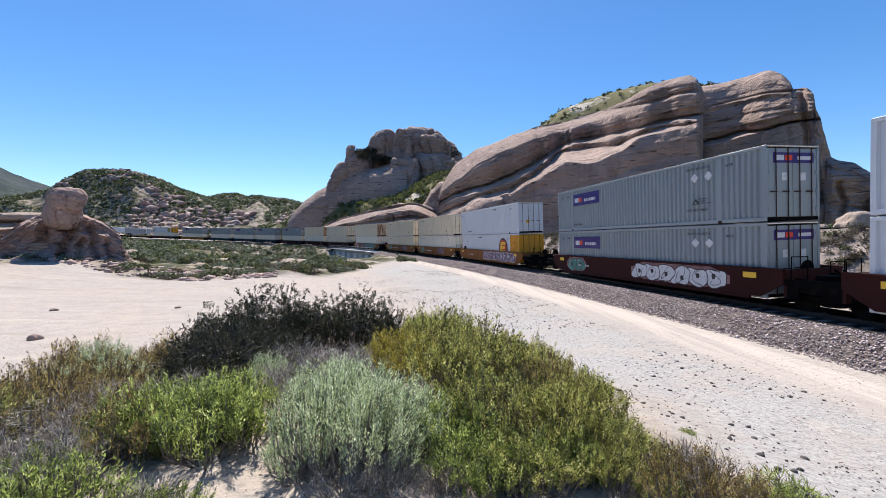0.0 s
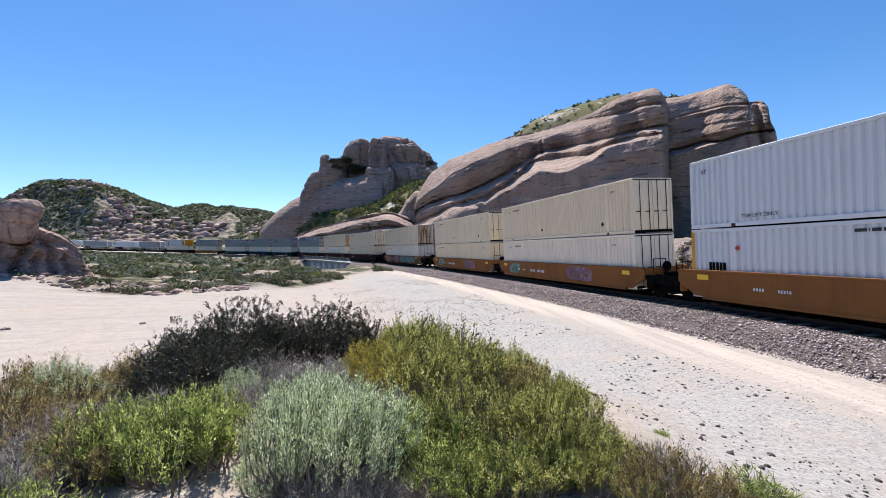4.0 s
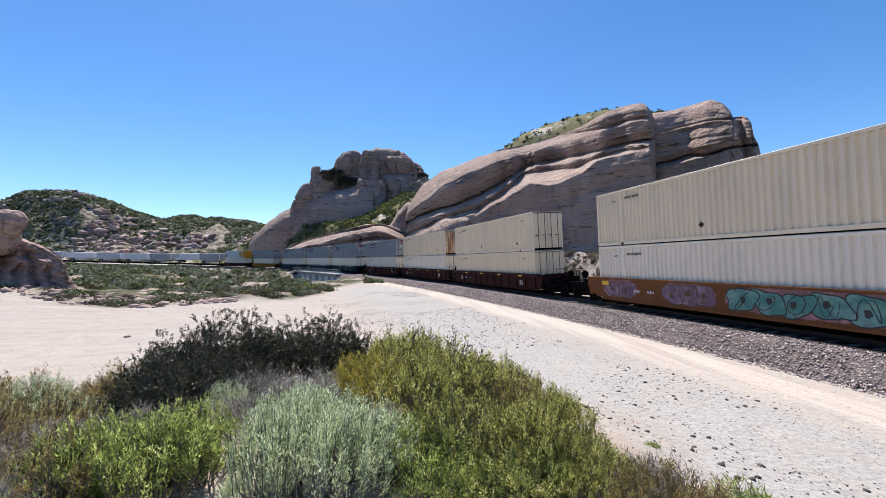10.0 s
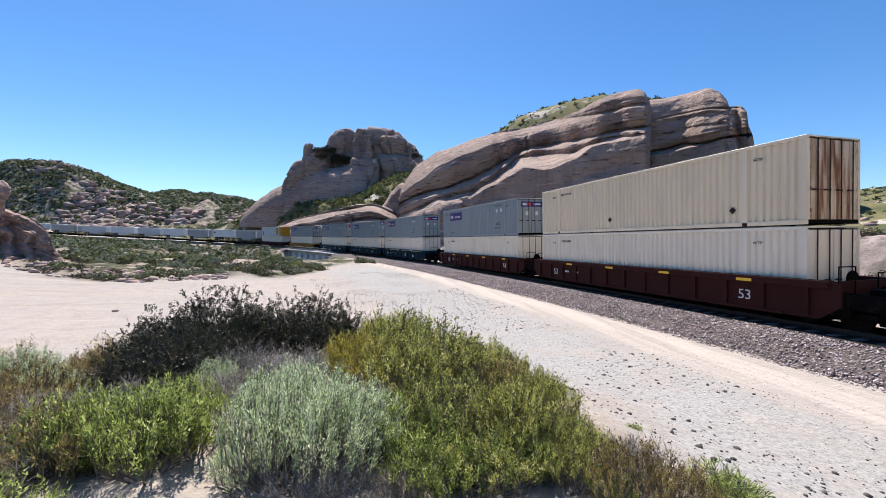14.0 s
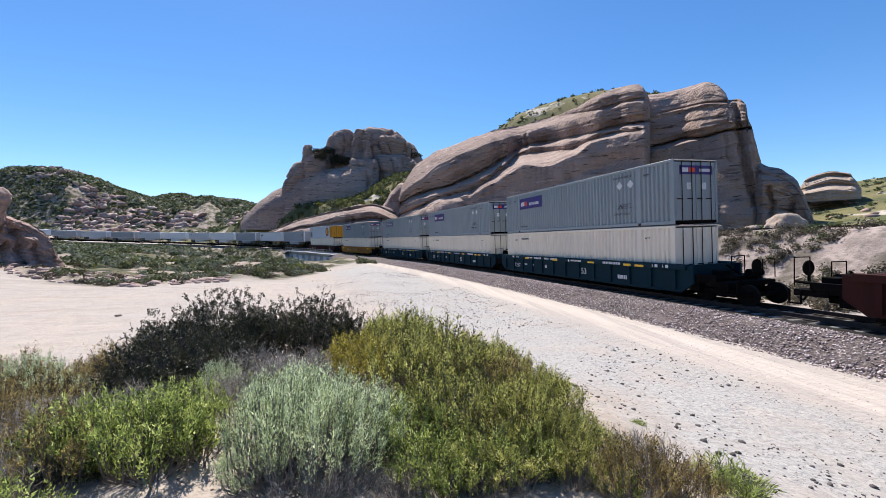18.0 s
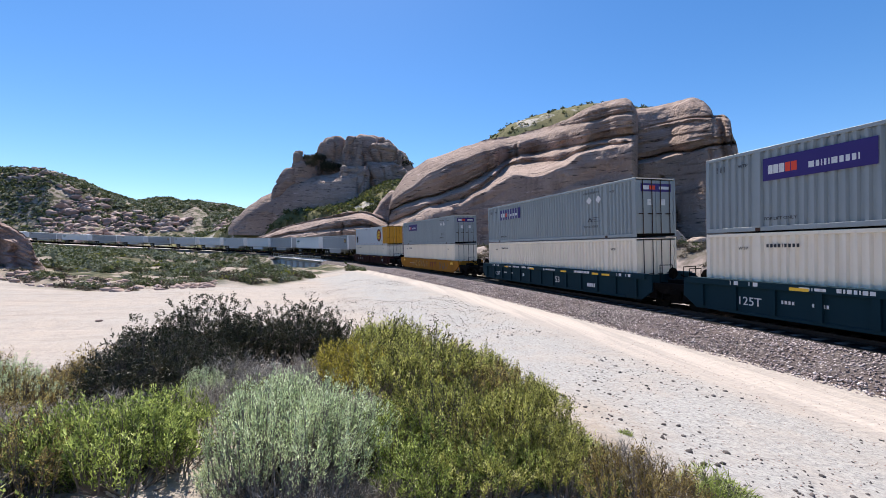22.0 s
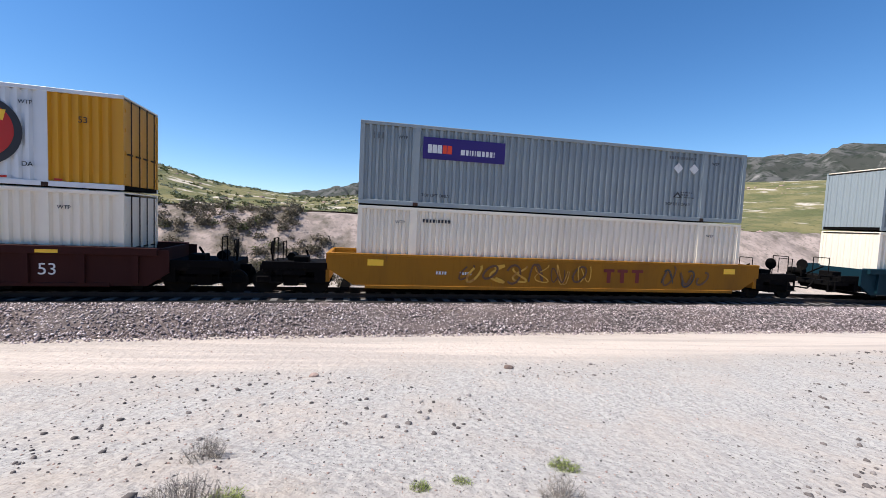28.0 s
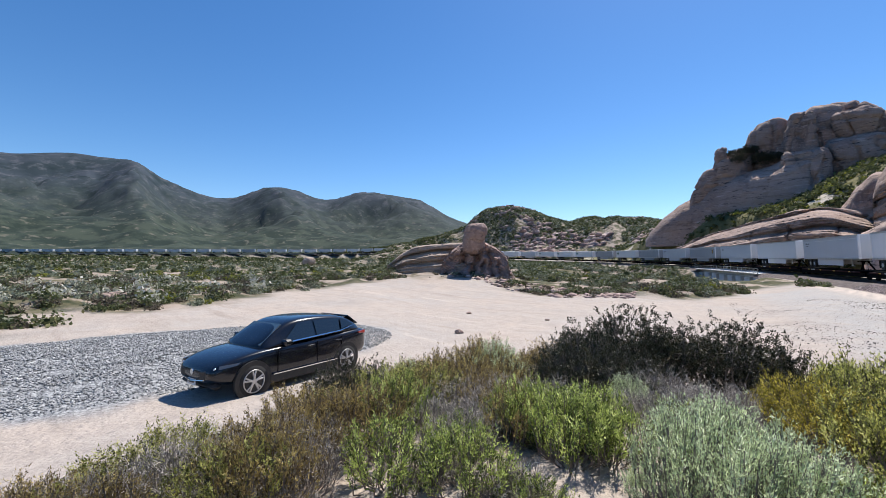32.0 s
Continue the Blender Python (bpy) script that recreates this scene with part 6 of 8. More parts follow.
g1 = grey_box()
g2 = grey_box(True)
t1, t2, t3, w1, e1, wh = tan_box(), tan_box(rust=True, label="tan corrugated container with rust-streaked doors"), tan_box(P_TANW, label="pale corrugated container with worn paint"), tan_box(P_TANW, label="pale corrugated container, the lower of two"), e_box(), white_box()
LO, UP = 0.35, 3.31
first = {}
for i, lower, top in ((0, wh, wh), (1, g1, g1), (2, e1, wh), (3, w1, t1), (4, t1, t1), (5, w1, t2), (6, t1, t1), (7, t3, t2), (8, w1, g1), (9, t3, g1), (10, t3, g1), (11, t3, g2), (12, w1, g1), (13, w1, e1)):
    for proto, up in ((lower, LO), (top, UP)):
        thing = proto if proto not in first else copy_thing(proto, Matrix())
        first[proto] = 1
        load(thing, i, up)

sp1 = flat_car(P_RED, "dark skeleton rail car under a road trailer")
tr = {
    "shield": trailer(P_TRAILG, "grey road trailer with a brown and gold shield", True, "shield"),
    "green": trailer(P_TRAILW, "white road trailer with dark green lettering shapes", False, "green"),
    "grey": trailer(P_TRAILG, "plain grey road trailer with a side skirt", True, "dark"),
    "white": trailer(P_TRAILW, "plain white road trailer", True),
    "silver": trailer(P_TRAILER, "plain silver road trailer", True, "dark"),
}
order = ["shield", "green", "grey", "white", "silver", "white", "silver", "shield"]
rnd = random.Random(5)
for i in range(14, 74):
    if i >= len(FAR_END):
        FAR_END.append(FAR_END[-1] + 19.4)
    kind = order[i - 14] if i - 14 < len(order) else rnd.choice(("white", "silver", "grey", "white", "silver", "green"))
    c = sp1 if i == 14 else copy_thing(sp1, Matrix())
    TRAIN.append((c, FAR_END[i] - LEN / 2 + 0.3, 0.0))
    thing = tr[kind] if kind not in first else copy_thing(tr[kind], Matrix())
    first[kind] = 1
    load(thing, i, 1.25)


def ride(s, up):
    x, y, z, a = on_track(s)
    z1, z0 = np.interp(s + 5, T_S, T_Z), np.interp(s - 5, T_S, T_Z)
    tilt = -0.93 - 1.6 * min(max((s - 5) / 25, 0), 1)
    m = pose(x, y, z, tilt, -math.degrees(math.atan2(z1 - z0, 10)), math.degrees(a))
    return m @ Matrix.Translation((0, 0, up))


def motions():
    for thing, s0, up in TRAIN:
        walk(thing, [(t, ride(s0 - SPEED * t, up)) for t in range(0, 33)])

# ---------------------------------------------------------------- plants
def leaf_material(name, a, b, c=None, rough=0.7, thin=0.25, shoots=False):
    m = bpy.data.materials.new(name)
    m.use_nodes = True
    n, l = m.node_tree.nodes, m.node_tree.links
    bs = n["Principled BSDF"]
    bs.inputs["Roughness"].default_value = rough
    bs.inputs["Specular IOR Level"].default_value = 0.25
    g = n.new("ShaderNodeNewGeometry")
    r = n.new("ShaderNodeValToRGB")
    e = r.color_ramp.elements
    e[0].color, e[1].color = (*a, 1), (*b, 1)
    if shoots:
        e[0].position = 0.22
    if c:
        k = e.new(0.76 if shoots else 0.85)
        k.color = (*b, 1)
        e[2].color = (*c, 1)
    pick = g.outputs["Random Per Island"]
    if shoots:              # a shoot's leaves are alike: half of the tone is the shoot's own
        at = n.new("ShaderNodeAttribute")
        at.attribute_name = "shoot"
        half = n.new("ShaderNodeMix")
        half.inputs[0].default_value = 0.72
        l.new(pick, half.inputs[2])
        l.new(at.outputs["Fac"], half.inputs[3])
        pick = half.outputs[0]
    l.new(pick, r.inputs[0])
    l.new(r.outputs[0], bs.inputs["Base Color"])
    tr_ = n.new("ShaderNodeBsdfTranslucent")
    l.new(r.outputs[0], tr_.inputs[0])
    mx = n.new("ShaderNodeMixShader")
    mx.inputs[0].default_value = thin
    l.new(bs.outputs[0], mx.inputs[1])
    l.new(tr_.outputs[0], mx.inputs[2])
    l.new(mx.outputs[0], n["Material Output"].inputs[0])
    return m


L_DARK = leaf_material("dark_leaf", (0.022, 0.026, 0.013), (0.07, 0.07, 0.036), (0.16, 0.12, 0.075), 0.42, 0.15, True)
L_SAGE = leaf_material("silver_sage_leaf", (0.36, 0.44, 0.24), (0.76, 0.84, 0.52), (0.92, 0.94, 0.74), 0.8, 0.5, True)
L_OLIVE = leaf_material("olive_leaf", (0.052, 0.060, 0.017), (0.52, 0.52, 0.145), (0.90, 0.85, 0.40), 0.6, 0.6, True)
L_GREEN = leaf_material("fresh_green_leaf", (0.07, 0.10, 0.025), (0.48, 0.56, 0.155), (0.84, 0.86, 0.42), 0.6, 0.6, True)
L_YEL = leaf_material("yellow_green_leaf", (0.15, 0.13, 0.02), (0.50, 0.42, 0.08), (0.76, 0.64, 0.22), 0.65, 0.55, True)
L_DRY = leaf_material("dry_grey_twig", (0.28, 0.245, 0.205), (0.64, 0.575, 0.50), (0.86, 0.81, 0.74), 0.8, 0.15, True)
L_RUST = leaf_material("rust_brown_leaf", (0.09, 0.06, 0.028), (0.48, 0.37, 0.14), (0.72, 0.62, 0.26), 0.65, 0.5, True)
M_BARK = material("grey_bark", (0.17, 0.135, 0.115), 0.95, vary=((20, (0.2, 0.17, 0.15), 0.4, 0.7),))
M_BARKD = material("pale_twig_bark", (0.24, 0.21, 0.19), 0.95, vary=((20, (0.14, 0.12, 0.1), 0.4, 0.7),))


def twig_faces(segs, verts, faces):
    """Three-sided tapering twigs from (a, b, r0, r1)."""
    for a, b, r0, r1 in segs:
        d = b - a
        ln = np.linalg.norm(d) + 1e-9
        d = d / ln
        u = np.cross(d, (0.3, 0.9, 0.2))
        u /= np.linalg.norm(u) + 1e-9
        w = np.cross(d, u)
        k = len(verts)
        n = 3 if r0 > 0.004 else 2
        for p, r in ((a, r0), (b, r1)):
            for q in range(n):
                t = q * 2 * math.pi / n + 0.6
                verts.append(p + r * (math.cos(t) * u + math.sin(t) * w))
        if n == 2:
            faces.append((k, k + 1, k + 3, k + 2))
        else:
            for q in range(3):
                faces.append((k + q, k + (q + 1) % 3, k + 3 + (q + 1) % 3, k + 3 + q))


def leaf_faces(P, D, L, W, rng, verts, faces):
    """Slim pointed leaves at P along D."""
    n = len(P)
    S = np.cross(D, rng.normal(size=(n, 3)))
    S /= np.linalg.norm(S, axis=1)[:, None] + 1e-9
    k = len(verts)
    root = P + D * (L * 0.25)[:, None]
    tip = P + D * L[:, None] + rng.normal(size=(n, 3)) * (L * 0.12)[:, None]
    V = np.stack([root + S * W[:, None] * 1.3, tip, root - S * W[:, None] * 1.3], 1).reshape(-1, 3)
    verts.extend(V)
    faces.extend([(k + 3 * i, k + 3 * i + 1, k + 3 * i + 2) for i in range(n)])


def shrub(name, label, seed, height, radius, stems, twigs, leaves, leaf_len, leaf_wid, mat, bark, up=0.6, tips=False, open_base=0.35, group="shrubs on the mound"):
    """A shrub: stems fan out from the root, twigs split off, leaves sit along the twigs or in tufts at their tips."""
    rng = np.random.default_rng(seed)
    segs, P, D, tone = [], [], [], []
    for i in range(stems):
        ang, out = rng.uniform(0, 2 * math.pi), math.sqrt(rng.uniform(0.02, 1)) * radius
        top = np.array([math.cos(ang) * out, math.sin(ang) * out, height * (1 - 0.45 * (out / radius) ** 2) * rng.uniform(0.72, 1.06)])
        base = np.array([top[0] * 0.22, top[1] * 0.22, -0.05])
        bend = (base + top) / 2 + np.array([top[0] * 0.22, top[1] * 0.22, -0.06 * height]) + rng.normal(size=3) * 0.05 * height
        r0 = 0.010 * height + 0.004
        segs += [(base, bend, r0, r0 * 0.7), (bend, top, r0 * 0.7, 0.002)]
        for j in range(twigs):
            f = rng.uniform(open_base, 1.0) ** 0.8
            q = bend + (top - bend) * max(0, f * 2 - 1) if f > 0.5 else base + (bend - base) * f * 2
            d = rng.normal(size=3) * (1 - up) + np.array([0, 0, up]) + np.array([math.cos(ang), math.sin(ang), 0]) * 0.25
            d /= np.linalg.norm(d)
            ln = height * rng.uniform(0.14, 0.34)
            e = q + d * ln
            segs.append((q, e, 0.0035, 0.0015))
            m = leaves
            tone += [rng.random()] * m
            t = rng.uniform(0.72 if tips else 0.15, 1.05, m)
            P.append(q + d * (ln * t)[:, None] + rng.normal(size=(m, 3)) * 0.012)
            dd = d * (0.4 if tips else 0.8) + rng.normal(size=(m, 3)) * (0.75 if tips else 0.36)
            D.append(dd / np.linalg.norm(dd, axis=1)[:, None])
    P, D = np.concatenate(P), np.concatenate(D)
    P[:, 2] = np.maximum(P[:, 2], 0.02)
    root = tagged(new(name), label, "shrub", group=group)
    v, f = [], []
    twig_faces(segs, v, f)
    mesh_ob("woody_frame", v, f, bark, root)
    v, f = [], []
    n = len(P)
    leaf_faces(P, D, leaf_len * rng.uniform(0.6, 1.25, n), leaf_wid * rng.uniform(0.7, 1.2, n), rng, v, f)
    fol = mesh_ob("foliage", v, f, mat, root)
    fol.data.attributes.new("shoot", "FLOAT", "POINT").data.foreach_set("value", np.repeat(np.array(tone, np.float32), 3))
    return root


PROTO = {
    "dark": [shrub("dark_shrub", "dark evergreen shrub with leathery leaves and bare grey stems", 11 + i, 1.25, 0.95, 50, 10, 28, 0.042, 0.009, L_DARK, M_BARK, 0.45, True, 0.5) for i in range(3)],
    "sage": [shrub("silver_sage", "silvery grey-green sage bush with upright stems", 21 + i, 0.85, 0.62, 80, 6, 15, 0.044, 0.0050, L_SAGE, M_BARKD, 0.88, False, 0.55) for i in range(3)],
    "olive": [shrub("olive_shrub", "dense olive-green shrub with fine leaves", 31 + i, 0.80, 0.60, 58, 6, 16, 0.040, 0.0066, L_OLIVE, M_BARK, 0.80, False, 0.62) for i in range(4)],
    "green": [shrub("green_shrub", "fresh green low shrub with feathery leaves", 41 + i, 0.55, 0.50, 64, 5, 15, 0.045, 0.0055, L_GREEN, M_BARK, 0.8, False, 0.3) for i in range(3)],
    "yellow": [shrub("yellow_green_shrub", "yellow-green shrub with thin upright shoots", 51 + i, 0.62, 0.42, 50, 6, 13, 0.04, 0.0058, L_YEL, M_BARK, 0.85, False, 0.4) for i in range(2)],
    "dry": [shrub("dry_shrub", "dry grey leafless shrub of tangled twigs", 61 + i, 0.55, 0.55, 70, 9, 5, 0.07, 0.0026, L_DRY, M_BARKD, 0.5, False, 0.1) for i in range(3)],
    "rust": [shrub("brown_shrub", "brownish shrub with fading leaves and thin stems", 71 + i, 0.75, 0.55, 48, 6, 13, 0.042, 0.0060, L_RUST, M_BARK, 0.78, False, 0.42) for i in range(3)],
    "straw": [shrub("dry_grass_tuft", "pale dry grass tuft with thin bent stalks", 91 + i, 0.34, 0.34, 150, 2, 5, 0.11, 0.0022, L_DRY, M_BARKD, 0.7, False, 0.0, "tufts on the sand") for i in range(2)],
    "grass": [shrub("grass_tuft", "bright green grass tuft on bare sand", 81 + i, 0.22, 0.30, 130, 2, 6, 0.10, 0.004, L_GREEN, M_BARKD, 0.6, False, 0.0, "tufts on the sand") for i in range(2)],
}
USED = {}
prng = random.Random(77)


def plant(kind, az, r, scale=1.0, tall=1.0):
    x, y, _ = polar(az, r)
    z = float(ground_z([x], [y])[0]) - 0.03
    if 30.2 < az < 38.5 and 5.0 < r < 9.3 and kind != "straw":      # a sandy hollow with little growth
        if prng.random() < 0.62:
            return None
        scale *= 0.6
    i = prng.randrange(len(PROTO[kind]))
    src = PROTO[kind][i]
    m = pose(x, y, z, prng.uniform(-7, 7), prng.uniform(-7, 7), prng.uniform(0, 360))
    if (kind, i) in USED:
        ob = copy_thing(src, m)
    else:
        ob = src
        USED[kind, i] = 1
    ob.matrix_basis = m
    ob.scale = (scale, scale, scale * tall * prng.uniform(0.72, 1.25))
    return ob


# the dark evergreens along the far rim of the mound
for az, r, s in ((27.5, 9.9, 0.95), (25.5, 9.6, 1.1), (23, 10.0, 1.1), (20.5, 9.4, 1.0), (17, 9.9, 1.1), (14, 9.5, 1.1), (11, 9.9, 1.0), (8.5, 9.6, 0.9), (26.5, 8.6, 0.85), (22, 8.5, 0.85), (29, 8.3, 0.55), (25, 7.6, 0.6)):
    plant("dark", az, r, s)
# the big silver sage and its small neighbours
for az, r, s in ((11.6, 3.1, 0.8), (16.5, 3.3, 0.75), (7, 3.4, 0.75), (12, 3.8, 0.85), (8.5, 3.85, 0.75), (15.5, 3.9, 0.8), (4.5, 3.5, 0.5), (19.5, 3.3, 0.5), (23, 6.2, 0.5), (37, 6.8, 0.55), (39, 6.5, 0.4), (44, 7.4, 0.5)):
    plant("sage", az, r, s * 0.92)
# the olive mass that falls to the road side
for az, r, s in ((6, 9.6, 1.0), (3, 10.2, 1.05), (0, 10.4, 1.0), (-3, 9.9, 1.0), (-6.5, 9.2, 0.9), (1, 9.1, 1.05), (-2.5, 8.8, 1.05), (-9.5, 8.5, 0.85), (-6, 8.0, 1.0), (2.5, 8.0, 1.0), (-1, 7.8, 1.05), (-10.5, 7.4, 0.9), (-4.5, 7.1, 1.0), (-8, 6.8, 1.0), (1, 6.9, 1.0),
                 (-13.5, 6.6, 0.8), (-2, 6.3, 1.0), (-11, 6.1, 0.9), (-5.5, 6.0, 1.0), (1.5, 5.6, 0.85), (-15.5, 5.8, 0.8), (-8.5, 5.4, 0.95), (-2.5, 5.3, 0.9), (-18, 5.2, 0.75), (-12.5, 5.0, 0.85), (-5.5, 4.8, 0.9), (-0.5, 4.6, 0.8), (-16, 4.5, 0.75), (-20.5, 4.6, 0.65), (-9.5, 4.3, 0.85), (-3.5, 4.1, 0.75)):
    az = az + 1.8 * (az < -8)
    plant("olive" if prng.random() < 0.7 else prng.choice(("rust", "green", "green")) if az < -8 else "green", az, r, s * prng.uniform(0.85, 1.08))
for az, r, s in ((-16, 3.5, 0.6), (-20, 3.3, 0.5), (-12.5, 3.0, 0.6), (-8, 3.6, 0.7), (-18, 4.1, 0.55)):
    plant("olive", az, r, s)
for az, r, s in ((5.5, 6.0, 1.1), (3.8, 5.7, 1.05), (6.8, 6.5, 1.0), (5.2, 5.2, 0.8), (8, 7.4, 0.8), (-7, 7.4, 0.9), (-12, 7.0, 0.7)):
    plant("yellow", az, r, s)
for az, r, s in ((1.5, 3.5, 0.75), (-2.5, 3.3, 0.8), (-6, 3.3, 0.7), (-1, 3.9, 0.7), (25.1, 4.1, 0.9), (27, 4.6, 0.7), (32.4, 4.3, 0.8), (30, 4.7, 0.7), (35.5, 4.5, 0.75)):
    plant("green", az, r, s, 1.15)
for az, r, s in ((-14, 4.6, 0.85), (-17.5, 4.9, 0.8), (-20.5, 4.3, 0.65), (-23, 3.7, 0.55), (-12, 3.7, 0.7), (-16, 3.9, 0.6), (-10, 3.4, 0.65), (-15, 3.2, 0.6), (-19, 3.2, 0.5), (-23, 3.1, 0.4)):
    plant(prng.choice(("rust", "olive", "green")), az, r, s * 0.9)
for az, r, s in ((13, 7.5, 0.95), (16.5, 7.1, 1.0), (19.5, 6.8, 0.95), (11, 6.8, 0.9), (15, 6.2, 0.9), (9.5, 6.2, 0.75), (18, 5.4, 0.7), (13, 5.2, 0.7), (21, 5.0, 0.6), (28, 6.4, 0.9), (31, 6.2, 0.8), (33.5, 6.6, 0.8), (36, 5.8, 0.8), (39, 6.1, 0.7), (30.5, 5.5, 0.6), (44.4, 4.9, 0.9), (47, 5.3, 0.9), (42, 4.5, 0.7),
                 (8, 2.9, 0.5), (14, 2.8, 0.5), (-22, 3.9, 0.4), (-26, 3.2, 0.35), (-64, 4.5, 0.4), (-8.5, 3.0, 0.4)):
    plant("dry", az, r, s)
for az, r, s in ((37.5, 4.2, 0.6), (39.5, 4.8, 0.7), (33.5, 5.2, 0.5), (36, 8.5, 0.6), (38.5, 8.2, 0.6), (43, 8.0, 0.5), (34.5, 7.6, 0.7), (41, 7.3, 0.5), (47, 7.6, 0.7), (50, 8.2, 0.8), (45, 6.4, 0.7), (49, 6.6, 0.75)):
    plant("rust", az, r, s)
for az, r, s in ((33, 8.2, 0.95), (36, 7.4, 0.95), (39, 7.8, 0.95), (42, 7.0, 0.9), (45, 7.5, 0.85), (48, 7.0, 0.8), (41, 8.2, 0.8), (37.5, 6.4, 0.7), (-6, 6.6, 0.9), (-1, 6.2, 0.9), (-9, 5.0, 0.8), (2, 7.4, 0.9)):
    plant("rust", az, r, s)
for az, r, s in ((34, 7.2, 0.8), (40, 6.6, 0.8), (43, 6.2, 0.8), (47, 6.4, 0.8), (37, 8.0, 0.7), (31.5, 7.4, 0.8), (50, 7.4, 0.7)):
    plant("dry", az, r, s)
for az, r, s in ((34.5, 8.7, 0.7), (38.5, 8.5, 0.55), (32, 8.9, 0.7), (27.5, 7.0, 0.7), (24.5, 6.8, 0.6), (40.5, 7.6, 0.3)):
    plant("dark", az, r, s)
for az, r, s in ((42.5, 7.2, 0.85), (44.5, 6.6, 0.9), (46, 7.3, 0.95), (43.8, 5.9, 0.75), (48, 6.6, 0.9)):
    plant("rust", az, r, s, 1.15)
for az, r, s in ((29.2, 7.3, 0.75), (30.2, 6.9, 0.6), (40.5, 9.4, 0.5), (44, 8.6, 0.5), (30.3, 9.6, 0.7)):
    plant("dark", az, r, s)
for k in range(26):
    plant(prng.choice(("rust", "rust", "dry", "straw")), prng.uniform(29, 44), prng.uniform(9.35, 11.0), prng.uniform(0.75, 1.1))
for k in range(26):
    plant("straw", prng.uniform(30, 38.5), prng.uniform(5.0, 9.5), prng.uniform(0.6, 1.0))
# the mixed scrub to the left, between the mound and the car
for k in range(95):
    az = prng.uniform(44, 112)
    far = float(curve_at([(44, 8.2), (55, 8.2), (60, 7.4), (65, 6.0), (70, 5.0), (78, 4.3), (86, 3.9), (95, 3.7), (112, 3.6)], az))
    r = far * math.sqrt(prng.uniform(0.16, 1.0))
    if r < 2.6:
        continue
    kind = prng.choice(("rust", "olive", "dry", "dry", "rust", "yellow", "rust", "dry", "dry", "green") if az > 58 else ("olive", "dry", "dry", "rust", "dry", "green", "rust"))
    plant(kind, az, r, prng.uniform(0.55, 0.9) * (0.75 if r < 3.6 else 1.0) * (0.8 if az > 62 else 1.0))
for az, r, s in ((44, 3.3, 0.8), (40, 3.2, 0.75), (36.5, 3.2, 0.7), (34, 3.0, 0.5), (46.5, 3.8, 0.8), (43, 3.8, 0.6)):
    plant(prng.choice(("rust", "straw", "green", "green")), az, r, s)
for k in range(34):
    plant(prng.choice(("straw", "straw", "straw", "green")), prng.uniform(8, 60), prng.uniform(3.2, 7.4), prng.uniform(0.5, 1.0))
for k in range(6):
    plant("straw", prng.uniform(-26, 6), prng.uniform(2.8, 4.2), prng.uniform(0.4, 0.8))
for az, r, s in ((60.5, 7.2, 0.55), (62.5, 7.0, 0.5), (58, 7.4, 0.5)):
    plant("dark", az, r, s)
for az, r, s in ((-20.4, 7.15, 0.6), (-21.6, 7.2, 0.55), (-19.4, 7.1, 0.4), (-40.4, 4.1, 0.95), (-41.6, 4.25, 0.6), (-66, 3.3, 0.5), (-92, 3.4, 0.3), (-98, 3.6, 0.3), (-48, 3.2, 0.6), (-112, 4.4, 0.5), (-31, 5.6, 0.3)):
    plant("grass", az, r, s)
for az, r, s in ((-20, 4.5, 0.5), (-23, 4.1, 0.42), (-25.5, 3.8, 0.38), (-22, 3.6, 0.45), (-25, 3.3, 0.42), (-29, 3.5, 0.32), (-28, 3.1, 0.36), (-32, 3.3, 0.28)):
    plant(prng.choice(("olive", "rust", "olive", "rust", "green")), az, r, s)
for az, r, s in ((-27, 3.9, 0.35), (-30.5, 3.6, 0.5), (-32.5, 3.4, 0.55), (-34.5, 3.3, 0.5), (-37, 3.2, 0.4), (-31, 3.0, 0.5)):
    plant(prng.choice(("dry", "rust")) if az < -29 else "green", az, r, s)
for az, r, s in ((-8, 2.9, 0.6), (-12, 3.0, 0.6), (-3, 2.9, 0.6), (-17, 3.1, 0.55)):
    plant("green", az, r, s)
# low brown growth along the far left rim
for k in range(30):
    plant(prng.choice(("rust", "dry", "rust", "dry", "straw", "green", "sage")), prng.uniform(29, 53), prng.uniform(8.3, 10.2), prng.uniform(0.55, 0.9))
for az, r, s in ((31, 9.6, 0.5), (39.5, 9.8, 0.4)):
    plant("dark", az, r, s)
for az, r, s in ((-62, 3.2, 0.45), (-60, 3.4, 0.35), (-112, 3.6, 0.4)):
    plant("dry", az, r, s)


for k in range(26):
    plant(prng.choice(("rust", "dry", "rust", "olive", "dry")), prng.uniform(64, 96), prng.uniform(3.0, 4.3), prng.uniform(0.45, 0.7))
# shrubs rooted in the gaps of the butte
bush = shrub("butte_shrub", "dark green shrub rooted between rock blocks", 91, 3.4, 2.4, 40, 9, 14, 0.30, 0.09, L_DARK, M_BARK, 0.5, True, 0.3, "shrubs on the butte")
for k, (x, y, z, sc) in enumerate(((-32.6, 182.5, 43.0, 1.2), (-28.4, 181.0, 39.0, 1.3), (-34.6, 176.4, 40.0, 0.9), (-25.0, 181.5, 39.5, 1.0), (4.5, 190.5, 46.5, 0.8), (6.0, 189.0, 43.5, 1.0), (-36.5, 178.0, 43.0, 0.7))):
    one = bush if k == 0 else copy_thing(bush, Matrix())
    one.matrix_basis = pose(x, y, z, 0, 0, 50 * k)
    one.scale = (sc, sc, sc)


